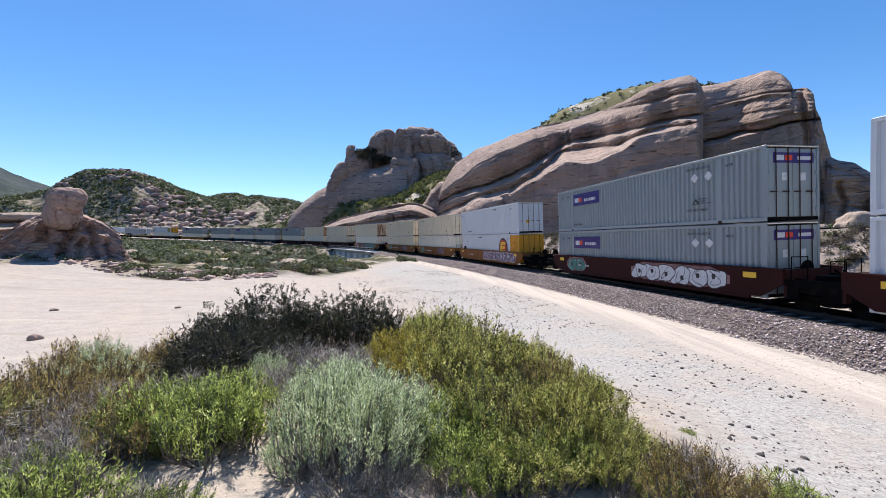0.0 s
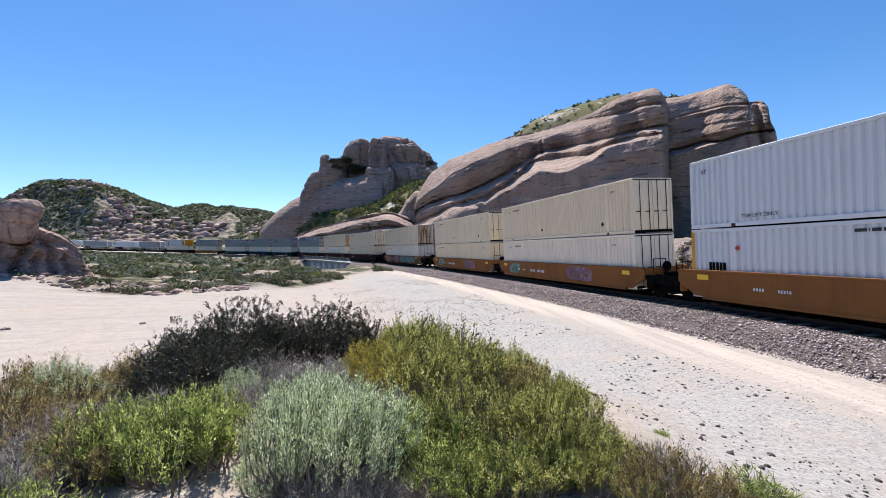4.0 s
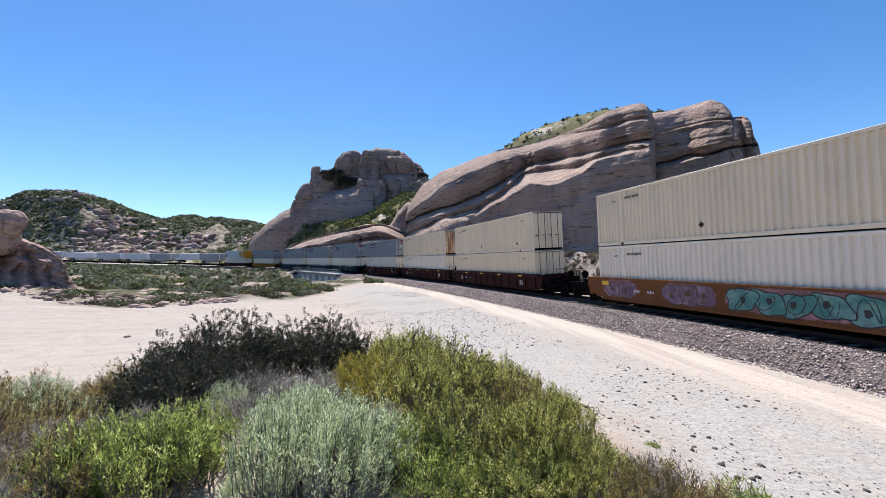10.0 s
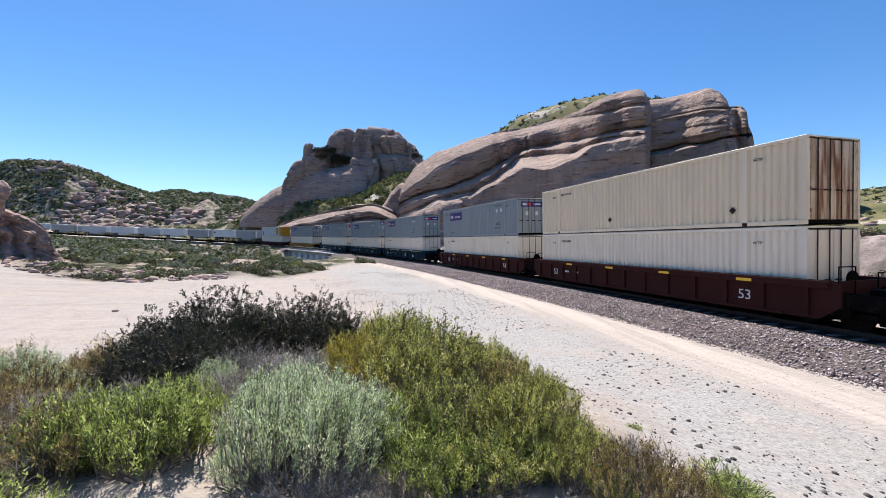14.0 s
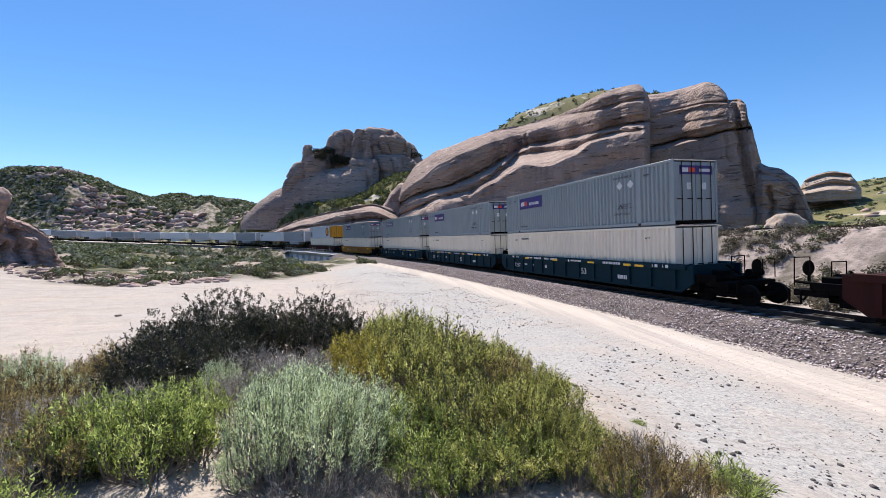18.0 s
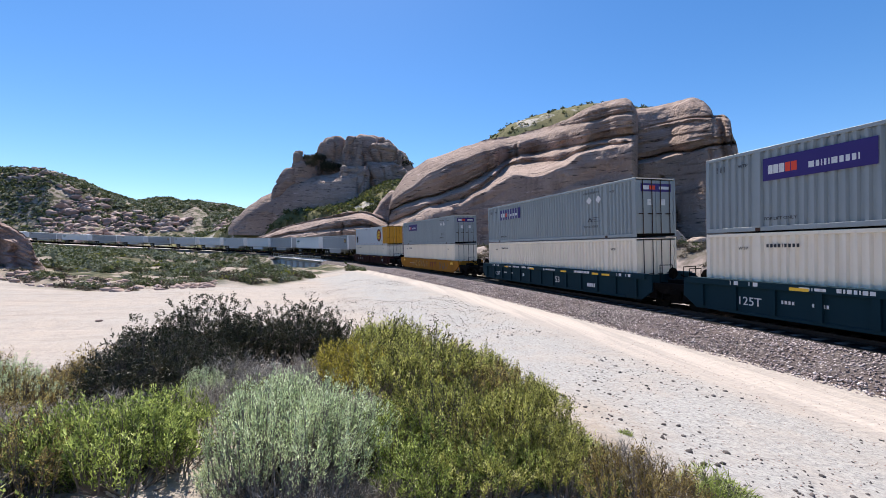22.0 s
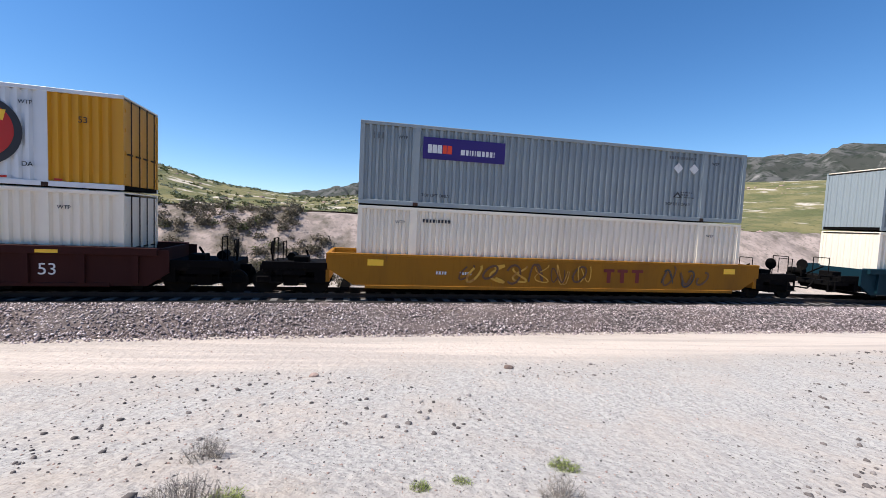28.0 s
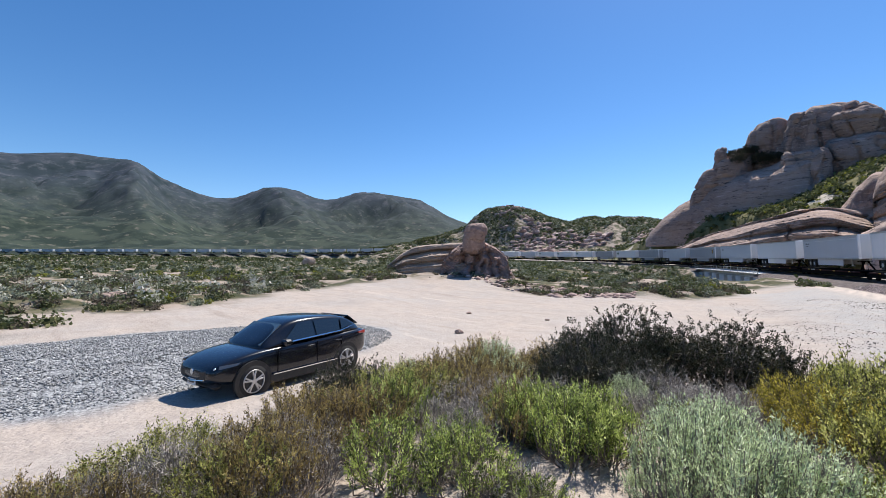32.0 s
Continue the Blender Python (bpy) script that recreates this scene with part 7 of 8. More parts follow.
# ---- far scrub: too many to count
def scrub_field(name, label, mat, n, seed, az, rr, keep, size, leaves, flat=0.75):
    rng = np.random.default_rng(seed)
    a = np.radians(rng.uniform(az[0], az[1], n))
    r = np.sqrt(rng.uniform(rr[0] ** 2, rr[1] ** 2, n))
    x, y = -np.sin(a) * r, np.cos(a) * r
    ok = keep(x, y, np.degrees(a), r)
    x, y, r = x[ok], y[ok], r[ok]
    z = ground_z(x, y)
    s = size * rng.uniform(0.45, 1.25, len(x)) ** 1.3
    m = len(x)
    q = rng.normal(size=(m, leaves, 3))
    q /= np.linalg.norm(q, axis=2)[:, :, None]
    q *= rng.uniform(0.45, 1.0, (m, leaves, 1)) * (1 + 0.3 * rng.normal(size=(m, leaves, 1)))
    q[:, :, 2] = np.abs(q[:, :, 2]) * flat
    C = np.stack([x, y, z], 1)[:, None, :] + q * s[:, None, None]
    nrm = q + rng.normal(size=q.shape) * 0.7
    u = np.cross(nrm, rng.normal(size=q.shape))
    u /= np.linalg.norm(u, axis=2)[:, :, None] + 1e-9
    w = np.cross(nrm, u)
    w /= np.linalg.norm(w, axis=2)[:, :, None] + 1e-9
    ls = (s[:, None] * 2.1 / math.sqrt(leaves) * rng.uniform(0.5, 1.1, (m, leaves)))[:, :, None]
    V = np.stack([C - u * ls, C - w * ls * 0.6, C + u * ls, C + w * ls * 0.6], 2).reshape(-1, 3)
    k = len(V) // 4
    F = np.arange(4 * k).reshape(k, 4)
    me = bpy.data.meshes.new(name)
    me.vertices.add(len(V))
    me.vertices.foreach_set("co", V.ravel())
    me.loops.add(F.size)
    me.loops.foreach_set("vertex_index", F.ravel().astype(np.int32))
    me.polygons.add(k)
    me.polygons.foreach_set("loop_start", np.arange(0, 4 * k, 4, dtype=np.int32))
    me.polygons.foreach_set("loop_total", np.full(k, 4, dtype=np.int32))
    me.update(calc_edges=True)
    me.materials.append(mat)
    return tagged(new(name, me), label, "scrub", kind="stuff")


S_DARK = leaf_material("far_dark_scrub", (0.045, 0.058, 0.026), (0.13, 0.15, 0.062), (0.24, 0.23, 0.11), 0.8, 0.3)
S_GREY = leaf_material("far_grey_scrub", (0.11, 0.128, 0.09), (0.29, 0.315, 0.22), (0.46, 0.45, 0.34), 0.8, 0.3)
S_BLOOM = leaf_material("pale_blossom", (0.35, 0.36, 0.25), (0.6, 0.58, 0.5), (0.7, 0.68, 0.62), 0.8, 0.3)
S_BROWN = leaf_material("bank_brown_scrub", (0.07, 0.058, 0.042), (0.17, 0.145, 0.105), (0.27, 0.24, 0.17), 0.85, 0.3)
S_LIME = leaf_material("far_lime_scrub", (0.12, 0.14, 0.02), (0.24, 0.25, 0.045), (0.28, 0.27, 0.08), 0.8, 0.35)


def in_scrub(x, y, az, r):
    s, d, z = near_track(x, y)
    return (d > np.where(s > 128, 3.4, 5.0)) & ~((az > 6.0) & (az < 16) & (r > 60) & (d < 15)) & (vnoise(x / 4.5, y / 4.5, 75) > -0.35 + 0.5 * sstep(29, 33, az) * sstep(54, 46, az) * sstep(24, 8, r - lot_edge(az))) & (r > lot_edge(az) + 1.0 + 3 * vnoise(x / 6, y / 6, 71))


def outside(x, y, az, r):
    s, d, z = near_track(x, y)
    return (d < -27) & (vnoise(x / 14, y / 14, 72) > -0.35)


def behind_plain(x, y, az, r):
    s, d, z = near_track(x, y)
    return np.abs(d) > 12


def on_bank(x, y, az, r):
    s, d, z = near_track(x, y)
    return (d < -5.8) & (d > -18) & (s > -60) & (s < 90) & (vnoise(x / 3.5, y / 3.5, 74) > -0.3 + 0.07 * (-d - 13))


def behind(x, y, az, r):
    s, d, z = near_track(x, y)
    return (d < -9) & (vnoise(x / 30, y / 30, 73) > -0.5)


for name_, where_, az_, near_, k_ in (("wash_scrub", "in the dry wash", (4, 56), 1500, 1), ("plain_scrub", "over the plain", (50, 118), 1300, 20)):
    scrub_field(name_, "dense dark green scrub " + where_, S_DARK, near_, k_, az_, (22, 72), in_scrub, 0.62, 110)
    scrub_field(name_, "grey-green scrub " + where_, S_GREY, near_, k_ + 1, az_, (22, 72), in_scrub, 0.56, 110)
    scrub_field(name_, "brown fading scrub " + where_, S_BROWN, near_, k_ + 2, az_, (22, 72), in_scrub, 0.56, 110)
    scrub_field(name_, "far dark scrub " + where_, S_DARK, 2600, k_ + 3, az_, (72, 260), in_scrub, 1.0, 22)
    scrub_field(name_, "far grey-green scrub " + where_, S_GREY, 2200, k_ + 4, az_, (72, 260), in_scrub, 0.9, 22)
scrub_field("wash_scrub", "grey-green shrubs on the slope under the line", S_GREY, 5200, 41, (4, 56), (58, 170), in_scrub, 0.75, 44)
scrub_field("wash_scrub", "dark shrubs on the slope under the line", S_DARK, 4200, 42, (4, 56), (58, 170), in_scrub, 0.8, 44)
scrub_field("plain_scrub", "sparse dark shrubs far over the plain", S_DARK, 4200, 27, (48, 118), (260, 620), behind_plain, 1.5, 8)
scrub_field("lime_scrub", "yellow-green shrubs round the lot's edge", S_LIME, 420, 5, (8, 110), (22, 120), in_scrub, 0.7, 60)
scrub_field("rim_scrub", "low dry brown shrubs on the sandy rim", S_BROWN, 300, 17, (27, 50), (34, 60), lambda x, y, az, r: (r > lot_edge(az)) & (r < lot_edge(az) + 9), 0.4, 90)
scrub_field("blossom_scrub", "pale blossoming shrubs at the lot's edge", S_BLOOM, 60, 6, (70, 95), (30, 60), in_scrub, 0.9, 120)
scrub_field("hill_scrub", "dark scrub on the range behind the bend", S_DARK, 26000, 6, (10, 75), (285, 560), behind, 1.5, 8)
scrub_field("hill_scrub", "grey-green scrub among the rocks of the range", S_GREY, 9000, 16, (10, 48), (285, 450), behind, 1.3, 8)
scrub_field("slope_scrub", "dark green shrubs on the slope under the butte", S_DARK, 3800, 7, (-12, 26), (100, 215), behind, 1.3, 22)
scrub_field("slope_scrub", "fresh green shrubs on the slope under the butte", S_LIME, 500, 8, (-12, 20), (100, 200), behind, 1.1, 24)
scrub_field("ridge_scrub", "shrubs on the hill behind the ridge", S_DARK, 900, 9, (-40, -10), (112, 190), behind, 0.8, 20)
scrub_field("hillside_scrub", "dark shrubs over the grassy hillside", S_DARK, 1900, 10, (-115, -42), (44, 260), outside, 0.75, 28)
scrub_field("hillside_scrub", "grey-green shrubs over the grassy hillside", S_GREY, 1900, 11, (-115, -42), (44, 260), outside, 0.65, 28)
scrub_field("bank_scrub", "brown and grey shrubs on the pale bank", S_BROWN, 20000, 12, (-118, -8), (18, 90), on_bank, 0.42, 130, 1.2)
scrub_field("bank_scrub", "dark shrubs on the pale bank", S_DARK, 3500, 13, (-118, -8), (18, 90), on_bank, 0.45, 130, 1.0)

# ---------------------------------------------------------------- the parked car
M_CARP = material("dark_blue_car_paint", (0.004, 0.006, 0.012), 0.25, 0.0, coat=0.7, spec=0.3, vary=((3.0, (0.010, 0.010, 0.013), 0.55, 0.8),))
M_GLASS = material("dark_window_glass", (0.012, 0.016, 0.018), 0.04, 0.0, spec=0.8, coat=0.6)
M_WSHIELD = material("windscreen_glass", (0.05, 0.075, 0.085), 0.05, 0.0, spec=0.9, coat=0.8)
M_PLASTIC = material("black_plastic_cladding", (0.02, 0.02, 0.02), 0.6, vary=((8.0, (0.05, 0.045, 0.04), 0.5, 0.8),))
M_CHROME = material("chrome_trim", (0.75, 0.75, 0.76), 0.12, 1.0)
M_ALLOY = material("silver_alloy", (0.5, 0.5, 0.51), 0.3, 0.8)
M_LAMP = material("headlamp_glass", (0.10, 0.105, 0.115), 0.08, 0.2, coat=1.0)
M_TAIL = material("red_tail_lamp", (0.25, 0.008, 0.008), 0.15, coat=1.0)


def loft(sections, mat, parent, name, label=""):
    """A smooth hull through mirrored cross-sections: (x, [(y, z), ...]) from the keel to the crown."""
    verts, faces = [], []
    n = len(sections[0][1])
    ring = 2 * n - 2
    for x, pts in sections:
        loop = list(pts) + [(-y, z) for y, z in pts[-2:0:-1]]
        verts += [(x, y, z) for y, z in loop]
    for i in range(len(sections) - 1):
        for j in range(ring):
            a, b = i * ring + j, i * ring + (j + 1) % ring
            faces.append((a, b, b + ring, a + ring))
    faces += [tuple(range(ring))[::-1], tuple(range((len(sections) - 1) * ring, len(sections) * ring))]
    ob = mesh_ob(name, verts, faces, mat, parent, True, label)
    md = ob.modifiers.new("round", "SUBSURF")
    md.levels = md.render_levels = 2
    return ob


def pane(name, pts, mat, parent, out=(0, 0.012, 0), label=""):
    """A flat pane with thickness from corner points."""
    bm = bmesh.new()
    a = [bm.verts.new(p) for p in pts]
    b = [bm.verts.new(tuple(Vector(p) + Vector(out))) for p in pts]
    bm.faces.new(a[::-1])
    bm.faces.new(b)
    for i in range(len(pts)):
        j = (i + 1) % len(pts)
        bm.faces.new((a[i], a[j], b[j], b[i]))
    bmesh.ops.recalc_face_normals(bm, faces=bm.faces[:])
    return part(name, bm, mat, parent, label)


def suv():
    """A compact crossover, 4.4 m long; x forwards, its near side +y."""
    car = tagged(new("parked_car"), "dark blue compact crossover parked on the dirt, dusty", "car")
    low = [(-2.19, .56, .98, .66), (-2.08, .36, 1.03, .82), (-1.65, .30, 1.06, .885), (-0.9, .24, 1.02, .898), (0.0, .24, .985, .895), (0.75, .24, .965, .892), (1.15, .25, .955, .885), (1.6, .28, .90, .868), (1.95, .32, .80, .80), (2.12, .38, .70, .70), (2.2, .46, .62, .52)]
    body = loft([(x, [(0, zb), (w * .8, zb), (w * .97, zb + .1), (w, zb + .3 * (zt - zb)), (w * .985, zb + .62 * (zt - zb)), (w * .955, zt - .05), (w * .88, zt), (w * .5, zt + .03), (0, zt + .04)]) for x, zb, zt, w in low], M_CARP, car, "body")
    top = [(-2.02, 1.02, 1.06, .66, .60), (-1.86, 1.02, 1.24, .74, .58), (-1.55, 1.02, 1.42, .80, .58), (-1.0, 1.0, 1.51, .82, .60), (-0.4, .98, 1.54, .83, .61), (0.1, .97, 1.525, .83, .60), (0.42, .96, 1.46, .82, .58), (0.85, .94, 1.22, .80, .60), (1.2, .92, .99, .74, .66)]
    loft([(x, [(0, zb), (wb, zb), (wb * .99, zb + .15 * (zt - zb)), (wt + (wb - wt) * .35, zb + .62 * (zt - zb)), (wt + .03, zt - .06), (wt * .9, zt - .012), (wt * .5, zt + .004), (0, zt + .008)]) for x, zb, zt, wb, wt in top], M_CARP, car, "roof")
    for sg in (1, -1):
        o = (0, 0.014 * sg, 0.004)
        w_ = lambda x, z: (x, sg * (0.845 - (z - 1.0) * 0.47), z)
        pane("front_window", [w_(0.62, 1.04), w_(-0.30, 1.07), w_(-0.30, 1.43), w_(0.12, 1.42)], M_GLASS, car, o, "dark side window")
        pane("rear_window", [w_(-0.36, 1.07), w_(-1.12, 1.11), w_(-1.18, 1.40), w_(-0.36, 1.43)], M_GLASS, car, o, "dark side window")
        pane("quarter_window", [w_(-1.18, 1.12), w_(-1.62, 1.20), w_(-1.24, 1.39)], M_GLASS, car, o, "small dark quarter window")
        pane("chrome_strip", [w_(0.66, 1.015), w_(-1.15, 1.085), w_(-1.68, 1.19), w_(-1.15, 1.105), w_(0.66, 1.04)], M_CHROME, car, (0, 0.02 * sg, 0), "bright window trim")
        part("sill_cladding", boxes((-1.0, 0.98, min(sg * .86, sg * .905), max(sg * .86, sg * .905), .20, .40), bevel=0.02), M_PLASTIC, car)
        part("door_strip", boxes((-0.95, 0.9, min(sg * .885, sg * .912), max(sg * .885, sg * .912), .385, .405)), M_CHROME, car, "thin bright strip along the sill")
        for x in (-0.32, 0.78, -1.12):
            part("door_seam", boxes((x - .003, x + .003, min(sg * .87, sg * .896), max(sg * .87, sg * .896), .42, .94)), M_BLACK, car)
        for x in (-0.12, -1.0):
            part("door_handle", boxes((x - .11, x + .11, min(sg * .875, sg * .925), max(sg * .875, sg * .925), .86, .89), bevel=0.01), M_CARP, car)
        m = part("mirror", boxes((0.52, 0.72, min(sg * .86, sg * 1.06), max(sg * .86, sg * 1.06), .99, 1.13), bevel=0.04), M_CARP, car)
        part("mirror_glass", boxes((0.512, 0.52, min(sg * .9, sg * 1.03), max(sg * .9, sg * 1.03), 1.01, 1.11)), M_GLASS, m)
        pane("headlamp", [(2.02, sg * .74, .70), (1.70, sg * .845, .74), (1.62, sg * .86, .79), (2.0, sg * .72, .765)], M_LAMP, car, (0.03, 0.02 * sg, 0.0), "slim headlamp")
        pane("tail_lamp", [(-2.0, sg * .83, .92), (-1.7, sg * .89, .95), (-1.7, sg * .885, 1.0), (-2.02, sg * .80, 1.01)], M_TAIL, car, (-0.02, 0.02 * sg, 0.0), "red tail lamp")
        for x in (1.36, -1.295):
            bm = bmesh.new()
            rod(bm, (x, sg * .80, .35), (x, sg * .893, .35), .42, n=40)
            part("wheel_arch", bm, M_PLASTIC, car, "black plastic wheel arch")
            bm = bmesh.new()
            n = 40
            prof = [(.70, .20), (.70, .325), (.73, .343), (.86, .343), (.895, .325), (.90, .235)]
            vs = [[bm.verts.new((x + r * math.cos(2 * math.pi * i / n), sg * y, .343 + r * math.sin(2 * math.pi * i / n))) for y, r in prof] for i in range(n)]
            for i in range(n):
                for j in range(len(prof) - 1):
                    bm.faces.new((vs[i][j], vs[i][j + 1], vs[(i + 1) % n][j + 1], vs[(i + 1) % n][j]))
            bmesh.ops.recalc_face_normals(bm, faces=bm.faces[:])
            ty = part("tyre", bm, M_RUBBER, car, smooth=True)
            bm = bmesh.new()
            for i in range(5):
                for da in (-0.16, 0.16):
                    a = 2 * math.pi * i / 5 + 0.3
                    rod(bm, (x + .05 * math.cos(a), sg * .905, .343 + .05 * math.sin(a)), (x + .225 * math.cos(a + da), sg * .90, .343 + .225 * math.sin(a + da)), .024, .02, 6)
            rod(bm, (x, sg * .88, .343), (x, sg * .915, .343), .055, n=14)
            part("rim", bm, M_ALLOY, ty, "silver alloy spokes")
            bm = bmesh.new()
            rod(bm, (x, sg * .84, .343), (x, sg * .872, .343), .215, n=28)
            part("brake_disc", bm, M_BLACK, ty)
            bm = bmesh.new()
            for i in range(28):
                a, b = 2 * math.pi * i / 28, 2 * math.pi * (i + 1) / 28
                rod(bm, (x + .235 * math.cos(a), sg * .898, .343 + .235 * math.sin(a)), (x + .235 * math.cos(b), sg * .898, .343 + .235 * math.sin(b)), .014, n=6)
            part("rim_flange", bm, M_ALLOY, ty)
    pane("windscreen", [(1.06, .63, 1.0), (1.06, -.63, 1.0), (0.46, -.54, 1.395), (0.46, .54, 1.395)], M_WSHIELD, car, (0.02, 0, 0.03), "sloping windscreen")
    pane("tailgate_glass", [(-1.95, .58, 1.16), (-1.95, -.58, 1.16), (-1.62, -.54, 1.40), (-1.62, .54, 1.40)], M_GLASS, car, (-0.03, 0, 0.03))
    part("grille", boxes((2.10, 2.19, -.50, .50, .46, .66), bevel=0.03), M_PLASTIC, car, "black mesh grille")
    part("grille_wing", rods(((2.06, .66, .72), (2.18, .42, .47), .018), ((2.18, .42, .47), (2.215, 0, .43), .018), ((2.215, 0, .43), (2.18, -.42, .47), .018), ((2.18, -.42, .47), (2.06, -.66, .72), .018)), M_CHROME, car, "chrome wing round the grille")
    bm = bmesh.new()
    rod(bm, (2.17, 0, .60), (2.205, 0, .60), .06, n=20)
    part("badge", bm, M_CHROME, car, "round chrome badge without letters")
    part("front_bumper", boxes((1.90, 2.10, -.68, .68, .27, .40), bevel=0.06), M_PLASTIC, car)
    pl = part("number_plate", boxes((2.19, 2.205, -.155, .155, .34, .47)), M_DECAL_W, car, "white plate")
    part("plate_bar", boxes((2.206, 2.209, -.11, .11, .385, .43)), M_DECAL_K, pl, "dark bar in place of characters")
    part("rear_bumper", boxes((-2.14, -1.98, -.68, .68, .36, .56), bevel=0.06), M_PLASTIC, car)
    part("spoiler", boxes((-1.70, -1.44, -.46, .46, 1.372, 1.392), bevel=0.008), M_CARP, car)
    part("steering_wheel", rods(((0.45, .38, .98), (0.40, .38, 1.15), .16), n=16), M_PLASTIC, car)
    return car


car = suv()
cx, cy = -10.42, 4.15
cz = float(np.median(ground_z([cx + .64, cx - .62, cx + .9, cx], [cy - 1.3, cy + 1.3, cy, cy])))
car.matrix_basis = pose(cx, cy, cz - 0.015, 0, 0, -76)

# ---------------------------------------------------------------- bridge over the wash
bridge = tagged(new("rail_bridge"), "low concrete rail bridge with pale handrail over a dry wash", "bridge")


def along_bridge(name, s0, s1, section, mat, label=""):
    ss = np.arange(s0, s1 + 0.1, 2.0)
    n = len(section)
    v = [on_track(s, a, b)[:3] for s in ss for a, b in section]
    f = [(i * n + j, i * n + (j + 1) % n, (i + 1) * n + (j + 1) % n, (i + 1) * n + j) for i in range(len(ss) - 1) for j in range(n)]
    f += [tuple(range(n))[::-1], tuple(range((len(ss) - 1) * n, len(ss) * n))]
    return mesh_ob(name, v, f, mat, bridge, label=label)


along_bridge("deck", 96, 132, [(2.7, -0.25), (2.7, -1.15), (-2.7, -1.15), (-2.7, -0.25)], M_CONC)
along_bridge("walkway", 96, 132, [(3.9, -0.35), (3.9, -0.5), (2.7, -0.5), (2.7, -0.35)], M_STEELY, "pale steel walkway")
along_bridge("hand_rail", 96, 132, [(3.88, 0.62), (3.88, 0.55), (3.80, 0.55), (3.80, 0.62)], M_STEELY)
along_bridge("hand_rail", 96, 132, [(3.88, 0.16), (3.88, 0.11), (3.82, 0.11), (3.82, 0.16)], M_STEELY)
for s in np.arange(96, 132.1, 2.0):
    x, y, z, a = on_track(s, 3.85)
    o = part("rail_post", boxes((-0.04, 0.04, -0.04, 0.04, -0.5, 0.62)), M_STEELY, bridge)
    o.matrix_basis = pose(x, y, z, 0, 0, math.degrees(a))
for s in np.arange(98.5, 131, 4.6):
    x, y, z, a = on_track(s, 0.0)
    o = part("pier", boxes((-1.35, 1.35, -3.0, 3.3, -6.5, -1.15), bevel=0.06), M_CONC, bridge, "blue-grey concrete pier")
    o.matrix_basis = pose(x, y, z, 0, 0, math.degrees(a))

# ---------------------------------------------------------------- scattered stone
def stones(name, label, mat, x, y, z, size, seed, squash=0.65, kind="stuff", plain=False, long=0.0):
    if plain:
        T = np.array([(1, 0, 0), (-0.5, 0.85, 0.1), (-0.5, -0.85, -0.1), (0.3, 0.2, 0.95), (-0.2, -0.3, -0.9)])
        F = np.array([(0, 1, 3), (1, 2, 3), (2, 0, 3), (1, 0, 4), (2, 1, 4), (0, 2, 4)])
    else:
        bm = bmesh.new()
        bmesh.ops.create_icosphere(bm, subdivisions=2 if long else 1, radius=1.0)
        bm.verts.ensure_lookup_table()
        T = np.array([v.co for v in bm.verts])
        F = np.array([[v.index for v in f.verts] for f in bm.faces])
        bm.free()
    rng = np.random.default_rng(seed)
    m = len(x)
    D = rng.uniform(0.66, 1.22, (m, len(T), 1)) if long else rng.uniform(0.6, 1.25, (m, len(T), 1))
    S = rng.uniform(0.7, 1.2, (m, 1, 3)) * np.array([1, 1, squash]) * (1 + long * rng.random((m, 1, 1)) * np.array([1.0, 0.1, -0.2]))
    a = rng.uniform(-0.9, 0.9, m) if long else rng.uniform(0, 6.28, m)
    V = T[None] * D * S * np.asarray(size)[:, None, None]
    if long:
        V[:, :, 2] += V[:, :, 0] * rng.uniform(-0.35, 0.6, (m, 1))
    X = V[:, :, 0] * np.cos(a)[:, None] - V[:, :, 1] * np.sin(a)[:, None]
    Y = V[:, :, 0] * np.sin(a)[:, None] + V[:, :, 1] * np.cos(a)[:, None]
    V = np.stack([X + np.asarray(x)[:, None], Y + np.asarray(y)[:, None], V[:, :, 2] + np.asarray(z)[:, None]], 2).reshape(-1, 3)
    FF = (F[None] + (np.arange(m) * len(T))[:, None, None]).reshape(-1, 3)
    me = bpy.data.meshes.new(name)
    me.vertices.add(len(V))
    me.vertices.foreach_set("co", V.ravel())
    me.loops.add(FF.size)
    me.loops.foreach_set("vertex_index", FF.ravel().astype(np.int32))
    me.polygons.add(len(FF))
    me.polygons.foreach_set("loop_start", np.arange(0, FF.size, 3, dtype=np.int32))
    me.polygons.foreach_set("loop_total", np.full(len(FF), 3, dtype=np.int32))
    me.update(calc_edges=True)
    me.materials.append(mat)
    return tagged(new(name, me), label, "stones", kind=kind)


def stone_material(name, a, b, c):
    return leaf_material(name, a, b, c, 0.95, 0.0)


M_STONE_DK = stone_material("dark_stone", (0.07, 0.062, 0.06), (0.17, 0.145, 0.135), (0.3, 0.27, 0.25))
M_STONE_BAL = stone_material("ballast_stone", (0.16, 0.125, 0.125), (0.46, 0.38, 0.375), (0.70, 0.62, 0.61))
M_STONE_GR = stone_material("crushed_grey_stone", (0.10, 0.105, 0.11), (0.34, 0.345, 0.35), (0.58, 0.58, 0.57))
M_STONE_PALE = stone_material("pale_hill_stone", (0.30, 0.205, 0.175), (0.47, 0.345, 0.295), (0.60, 0.475, 0.42))
srng = np.random.default_rng(404)
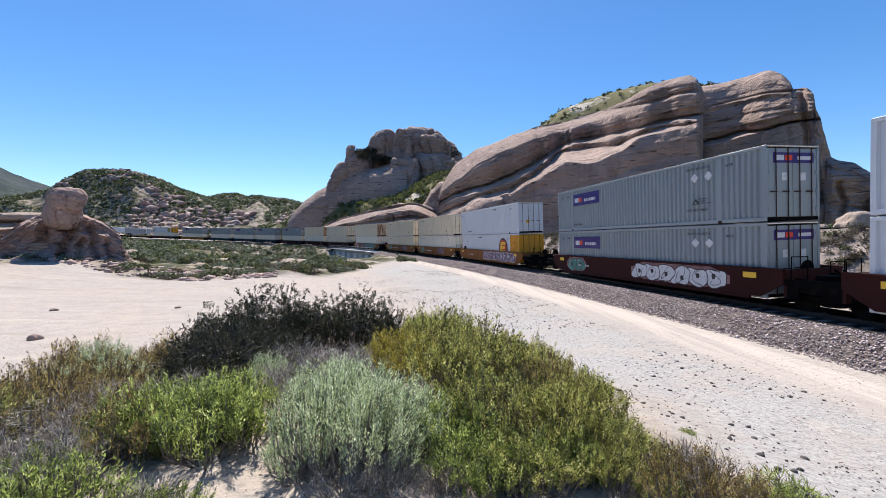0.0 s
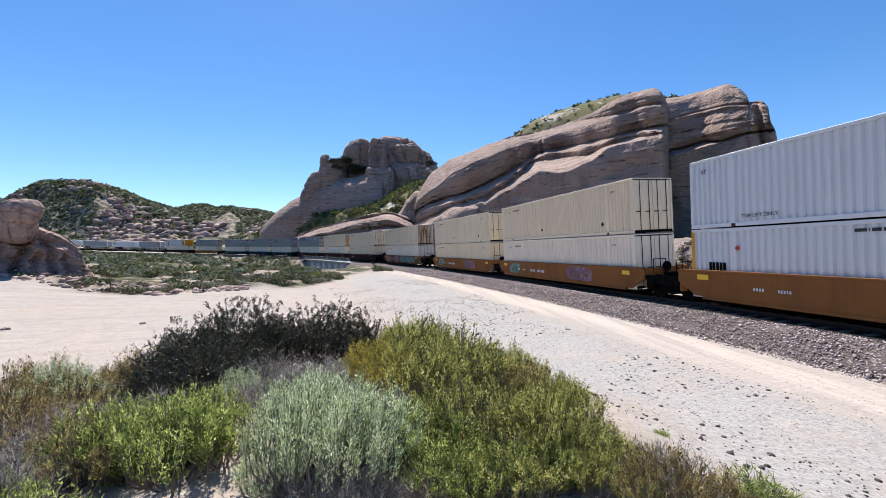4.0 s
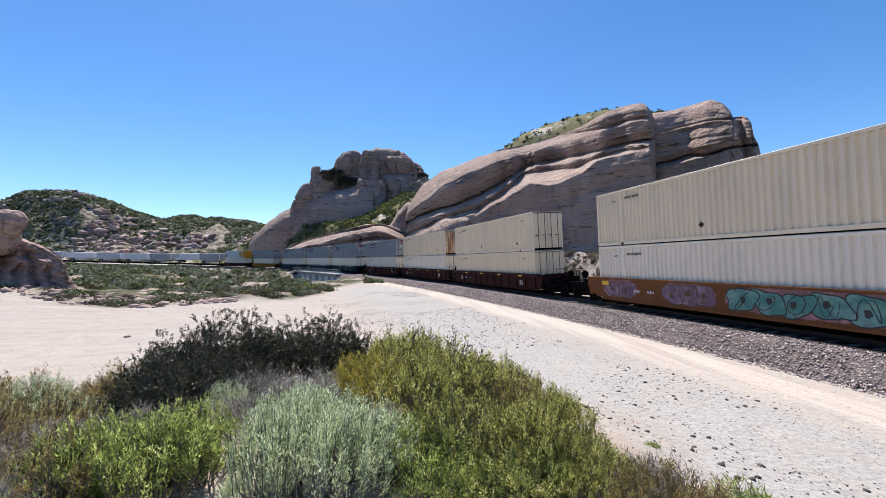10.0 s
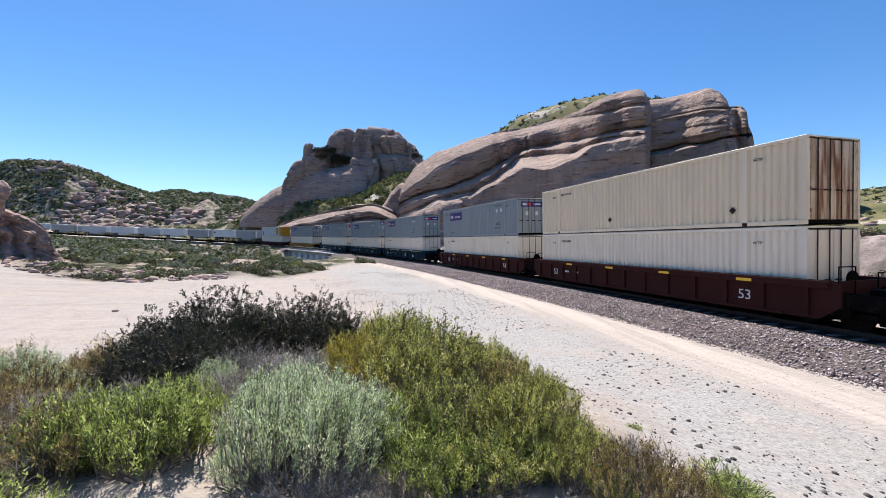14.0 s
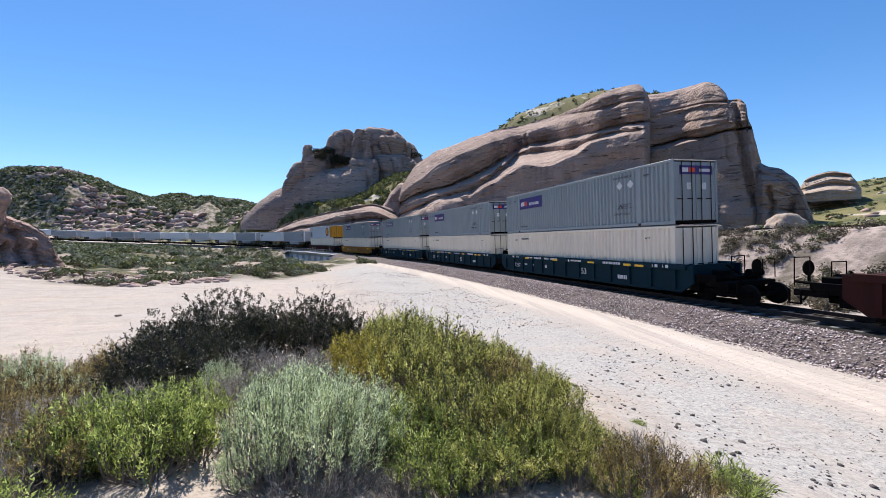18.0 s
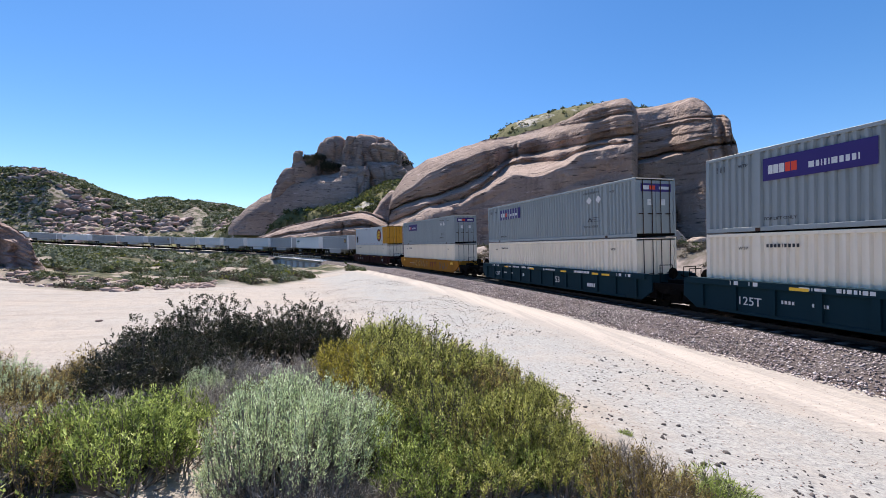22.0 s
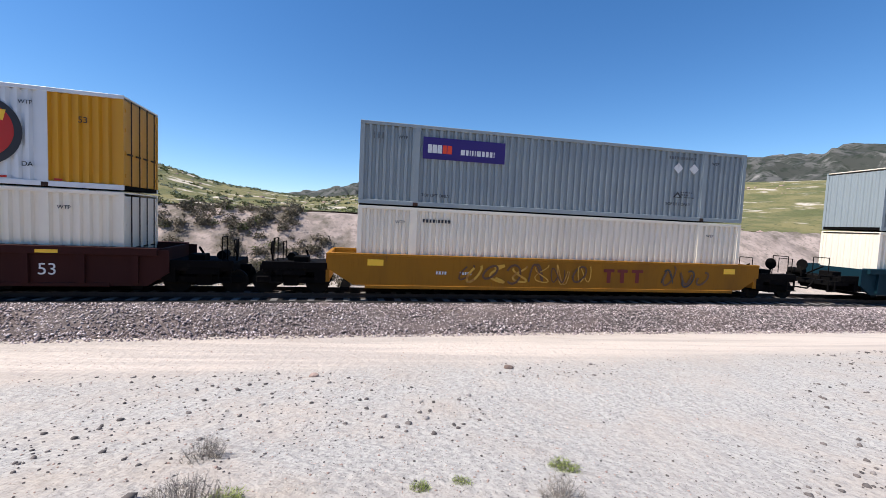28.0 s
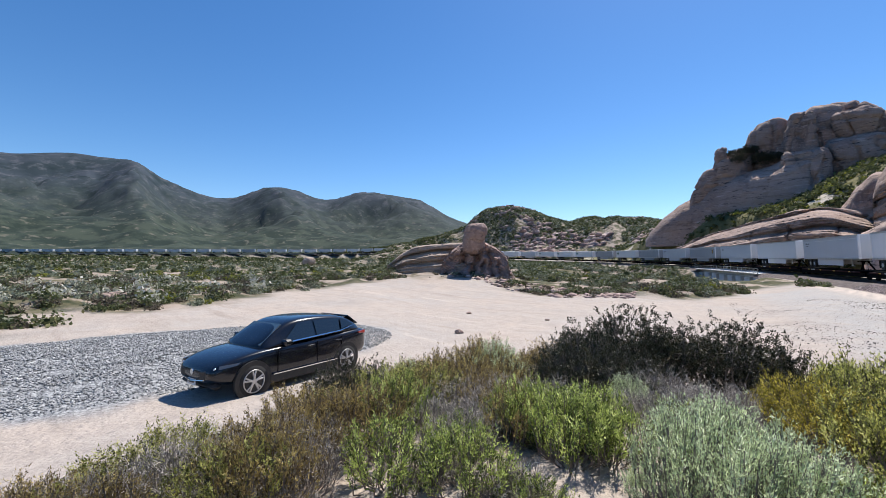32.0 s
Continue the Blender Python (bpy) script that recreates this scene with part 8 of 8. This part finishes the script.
# dark stones strewn over the sand beside the road
n_ = 16000
sv, dv = srng.uniform(-32, 45, n_), 7.2 + 9 * srng.random(n_)
px, py, _, _ = on_track(sv, dv)
ok = (np.hypot(px, py) > 3.0) & (np.hypot((px + 1.4) / 4.6, (py - 3.5) / 7.0) > 0.95)
px, py = px[ok], py[ok]
stones("loose_stone", "dark loose stones strewn over the sand", M_STONE_DK, px, py, ground_z(px, py) + 0.005, (0.009 + 0.028 * srng.random(len(px)) ** 6) * (0.6 + 0.9 * (vnoise(px / 3, py / 3, 95) > 0.1)), 1)
n_ = 9000
a_, r_ = np.radians(srng.uniform(-130, 30, n_)), 3 + 14 * srng.random(n_) ** 0.8
px, py = -np.sin(a_) * r_, np.cos(a_) * r_
stones("pebble", "small pale pebbles on the dirt", M_STONE_PALE, px, py, ground_z(px, py) + 0.003, 0.007 + 0.016 * srng.random(n_) ** 2, 2, plain=True)
# stones of the ballast's near slope
n_ = 42000
sv = -38 + 100 * srng.random(n_) ** 1.2
dv = srng.uniform(1.8, 4.35, n_)
px, py, pz, _ = on_track(sv, dv)
prof = np.interp(dv, [1.3, 2.0, 2.6, 3.1, 3.6, 4.3], [-0.21, -0.2, -0.26, -0.42, -0.62, -0.82])
stones("ballast_stone", "crushed brown-grey stones of the ballast slope", M_STONE_BAL, px, py, pz + prof + 0.02, srng.uniform(0.026, 0.058, n_), 3, 0.85, plain=True)
# the heap of crushed stone behind the car
n_ = 34000
u_, w_ = srng.uniform(0, 6.283, n_), np.sqrt(srng.random(n_))
px, py = -15.3 + 4.5 * w_ * np.cos(u_), 2.0 + 8.4 * w_ * np.sin(u_)
stones("crushed_stone", "spread heap of crushed grey stone", M_STONE_GR, px, py, ground_z(px, py) + 0.008, srng.uniform(0.016, 0.045, n_), 4, 0.75, plain=True)
# pale rock showing through the scrub of the near range
n_ = 11000
a_, r_ = np.radians(srng.uniform(12, 58, n_)), srng.uniform(288, 428, n_)
px, py = -np.sin(a_) * r_, np.cos(a_) * r_
s_, d_, _ = near_track(px, py)
ok = (d_ < -8) & (vnoise(px / 38, py / 38, 88) + 0.6 * vnoise(px / 11, py / 11, 89) + 1.1 * np.exp(-((np.degrees(a_) - 35.5) / 3.6) ** 2) - 0.35 * (np.degrees(a_) < 29) - 0.6 * (np.degrees(a_) > 39.5) > 0.42)
px, py = px[ok], py[ok]
stones("hill_rock", "pale sandstone blocks showing through the hill scrub", M_STONE_PALE, px, py, ground_z(px, py) - 0.55, 0.3 + 2.9 * srng.random(len(px)) ** 3.0, 5, 0.75, long=0.9)
# pale rubble along the lot's rim under the standing rock
n_ = 900
a_ = srng.uniform(22, 47, n_)
r_ = lot_edge(a_) + srng.uniform(-0.5, 10, n_)
px, py = -np.sin(np.radians(a_)) * r_, np.cos(np.radians(a_)) * r_
stones("rim_rubble", "pale broken sandstone along the rim of the lot", M_STONE_PALE, px, py, ground_z(px, py), 0.06 + 0.55 * srng.random(n_) ** 4, 15, 0.55)
n_ = 700
a_, r_ = np.radians(srng.uniform(-135, -42, n_)), srng.uniform(46, 200, n_)
px, py = -np.sin(a_) * r_, np.cos(a_) * r_
s_, d_, _ = near_track(px, py)
ok = (d_ < -28) & (vnoise(px / 22, py / 22, 90) > 0.1)
px, py = px[ok], py[ok]
stones("hillside_rock", "pale rocks scattered over the hillside", M_STONE_PALE, px, py, ground_z(px, py), 0.25 + 1.0 * srng.random(len(px)) ** 3, 6, 0.6)
for az_, r_, s_ in ((85.7, 36.0, 0.8), (45.0, 18.2, 0.16), (43.6, 26, 0.12), (33, 24, 0.1), (-104, 9.0, 0.08), (-77, 8.2, 0.07)):
    x_, y_, _ = polar(az_, r_)
    lumps("loose_rock", [(x_, y_, float(ground_z([x_], [y_])[0]) + s_ * 0.3, s_ * 1.3, s_, s_ * 0.7, az_)], M_ROCK, "single flat rock lying on the dirt", subdiv=3)

# ---------------------------------------------------------------- ties under the rails
tie_me = bpy.data.meshes.new("tie")
bm = boxes((-0.12, 0.12, -1.28, 1.28, -0.36, -0.168), bevel=0.02)
bm.to_mesh(tie_me)
bm.free()
tie_me.materials.append(M_TIE)
bed = bpy.data.objects["ballast"]
for i in range(170):
    s = -38 + i * 0.61
    if s > 66:
        break
    x, y, z, a = on_track(s)
    share("tie", tie_me, bed, x, y, z, math.degrees(a))
for i in range(110):
    s = -50 + i * 0.61
    x, y, z, a = upper(s)
    share("tie", tie_me, bpy.data.objects["upper_ballast"], x, y, z, math.degrees(a))


motions()
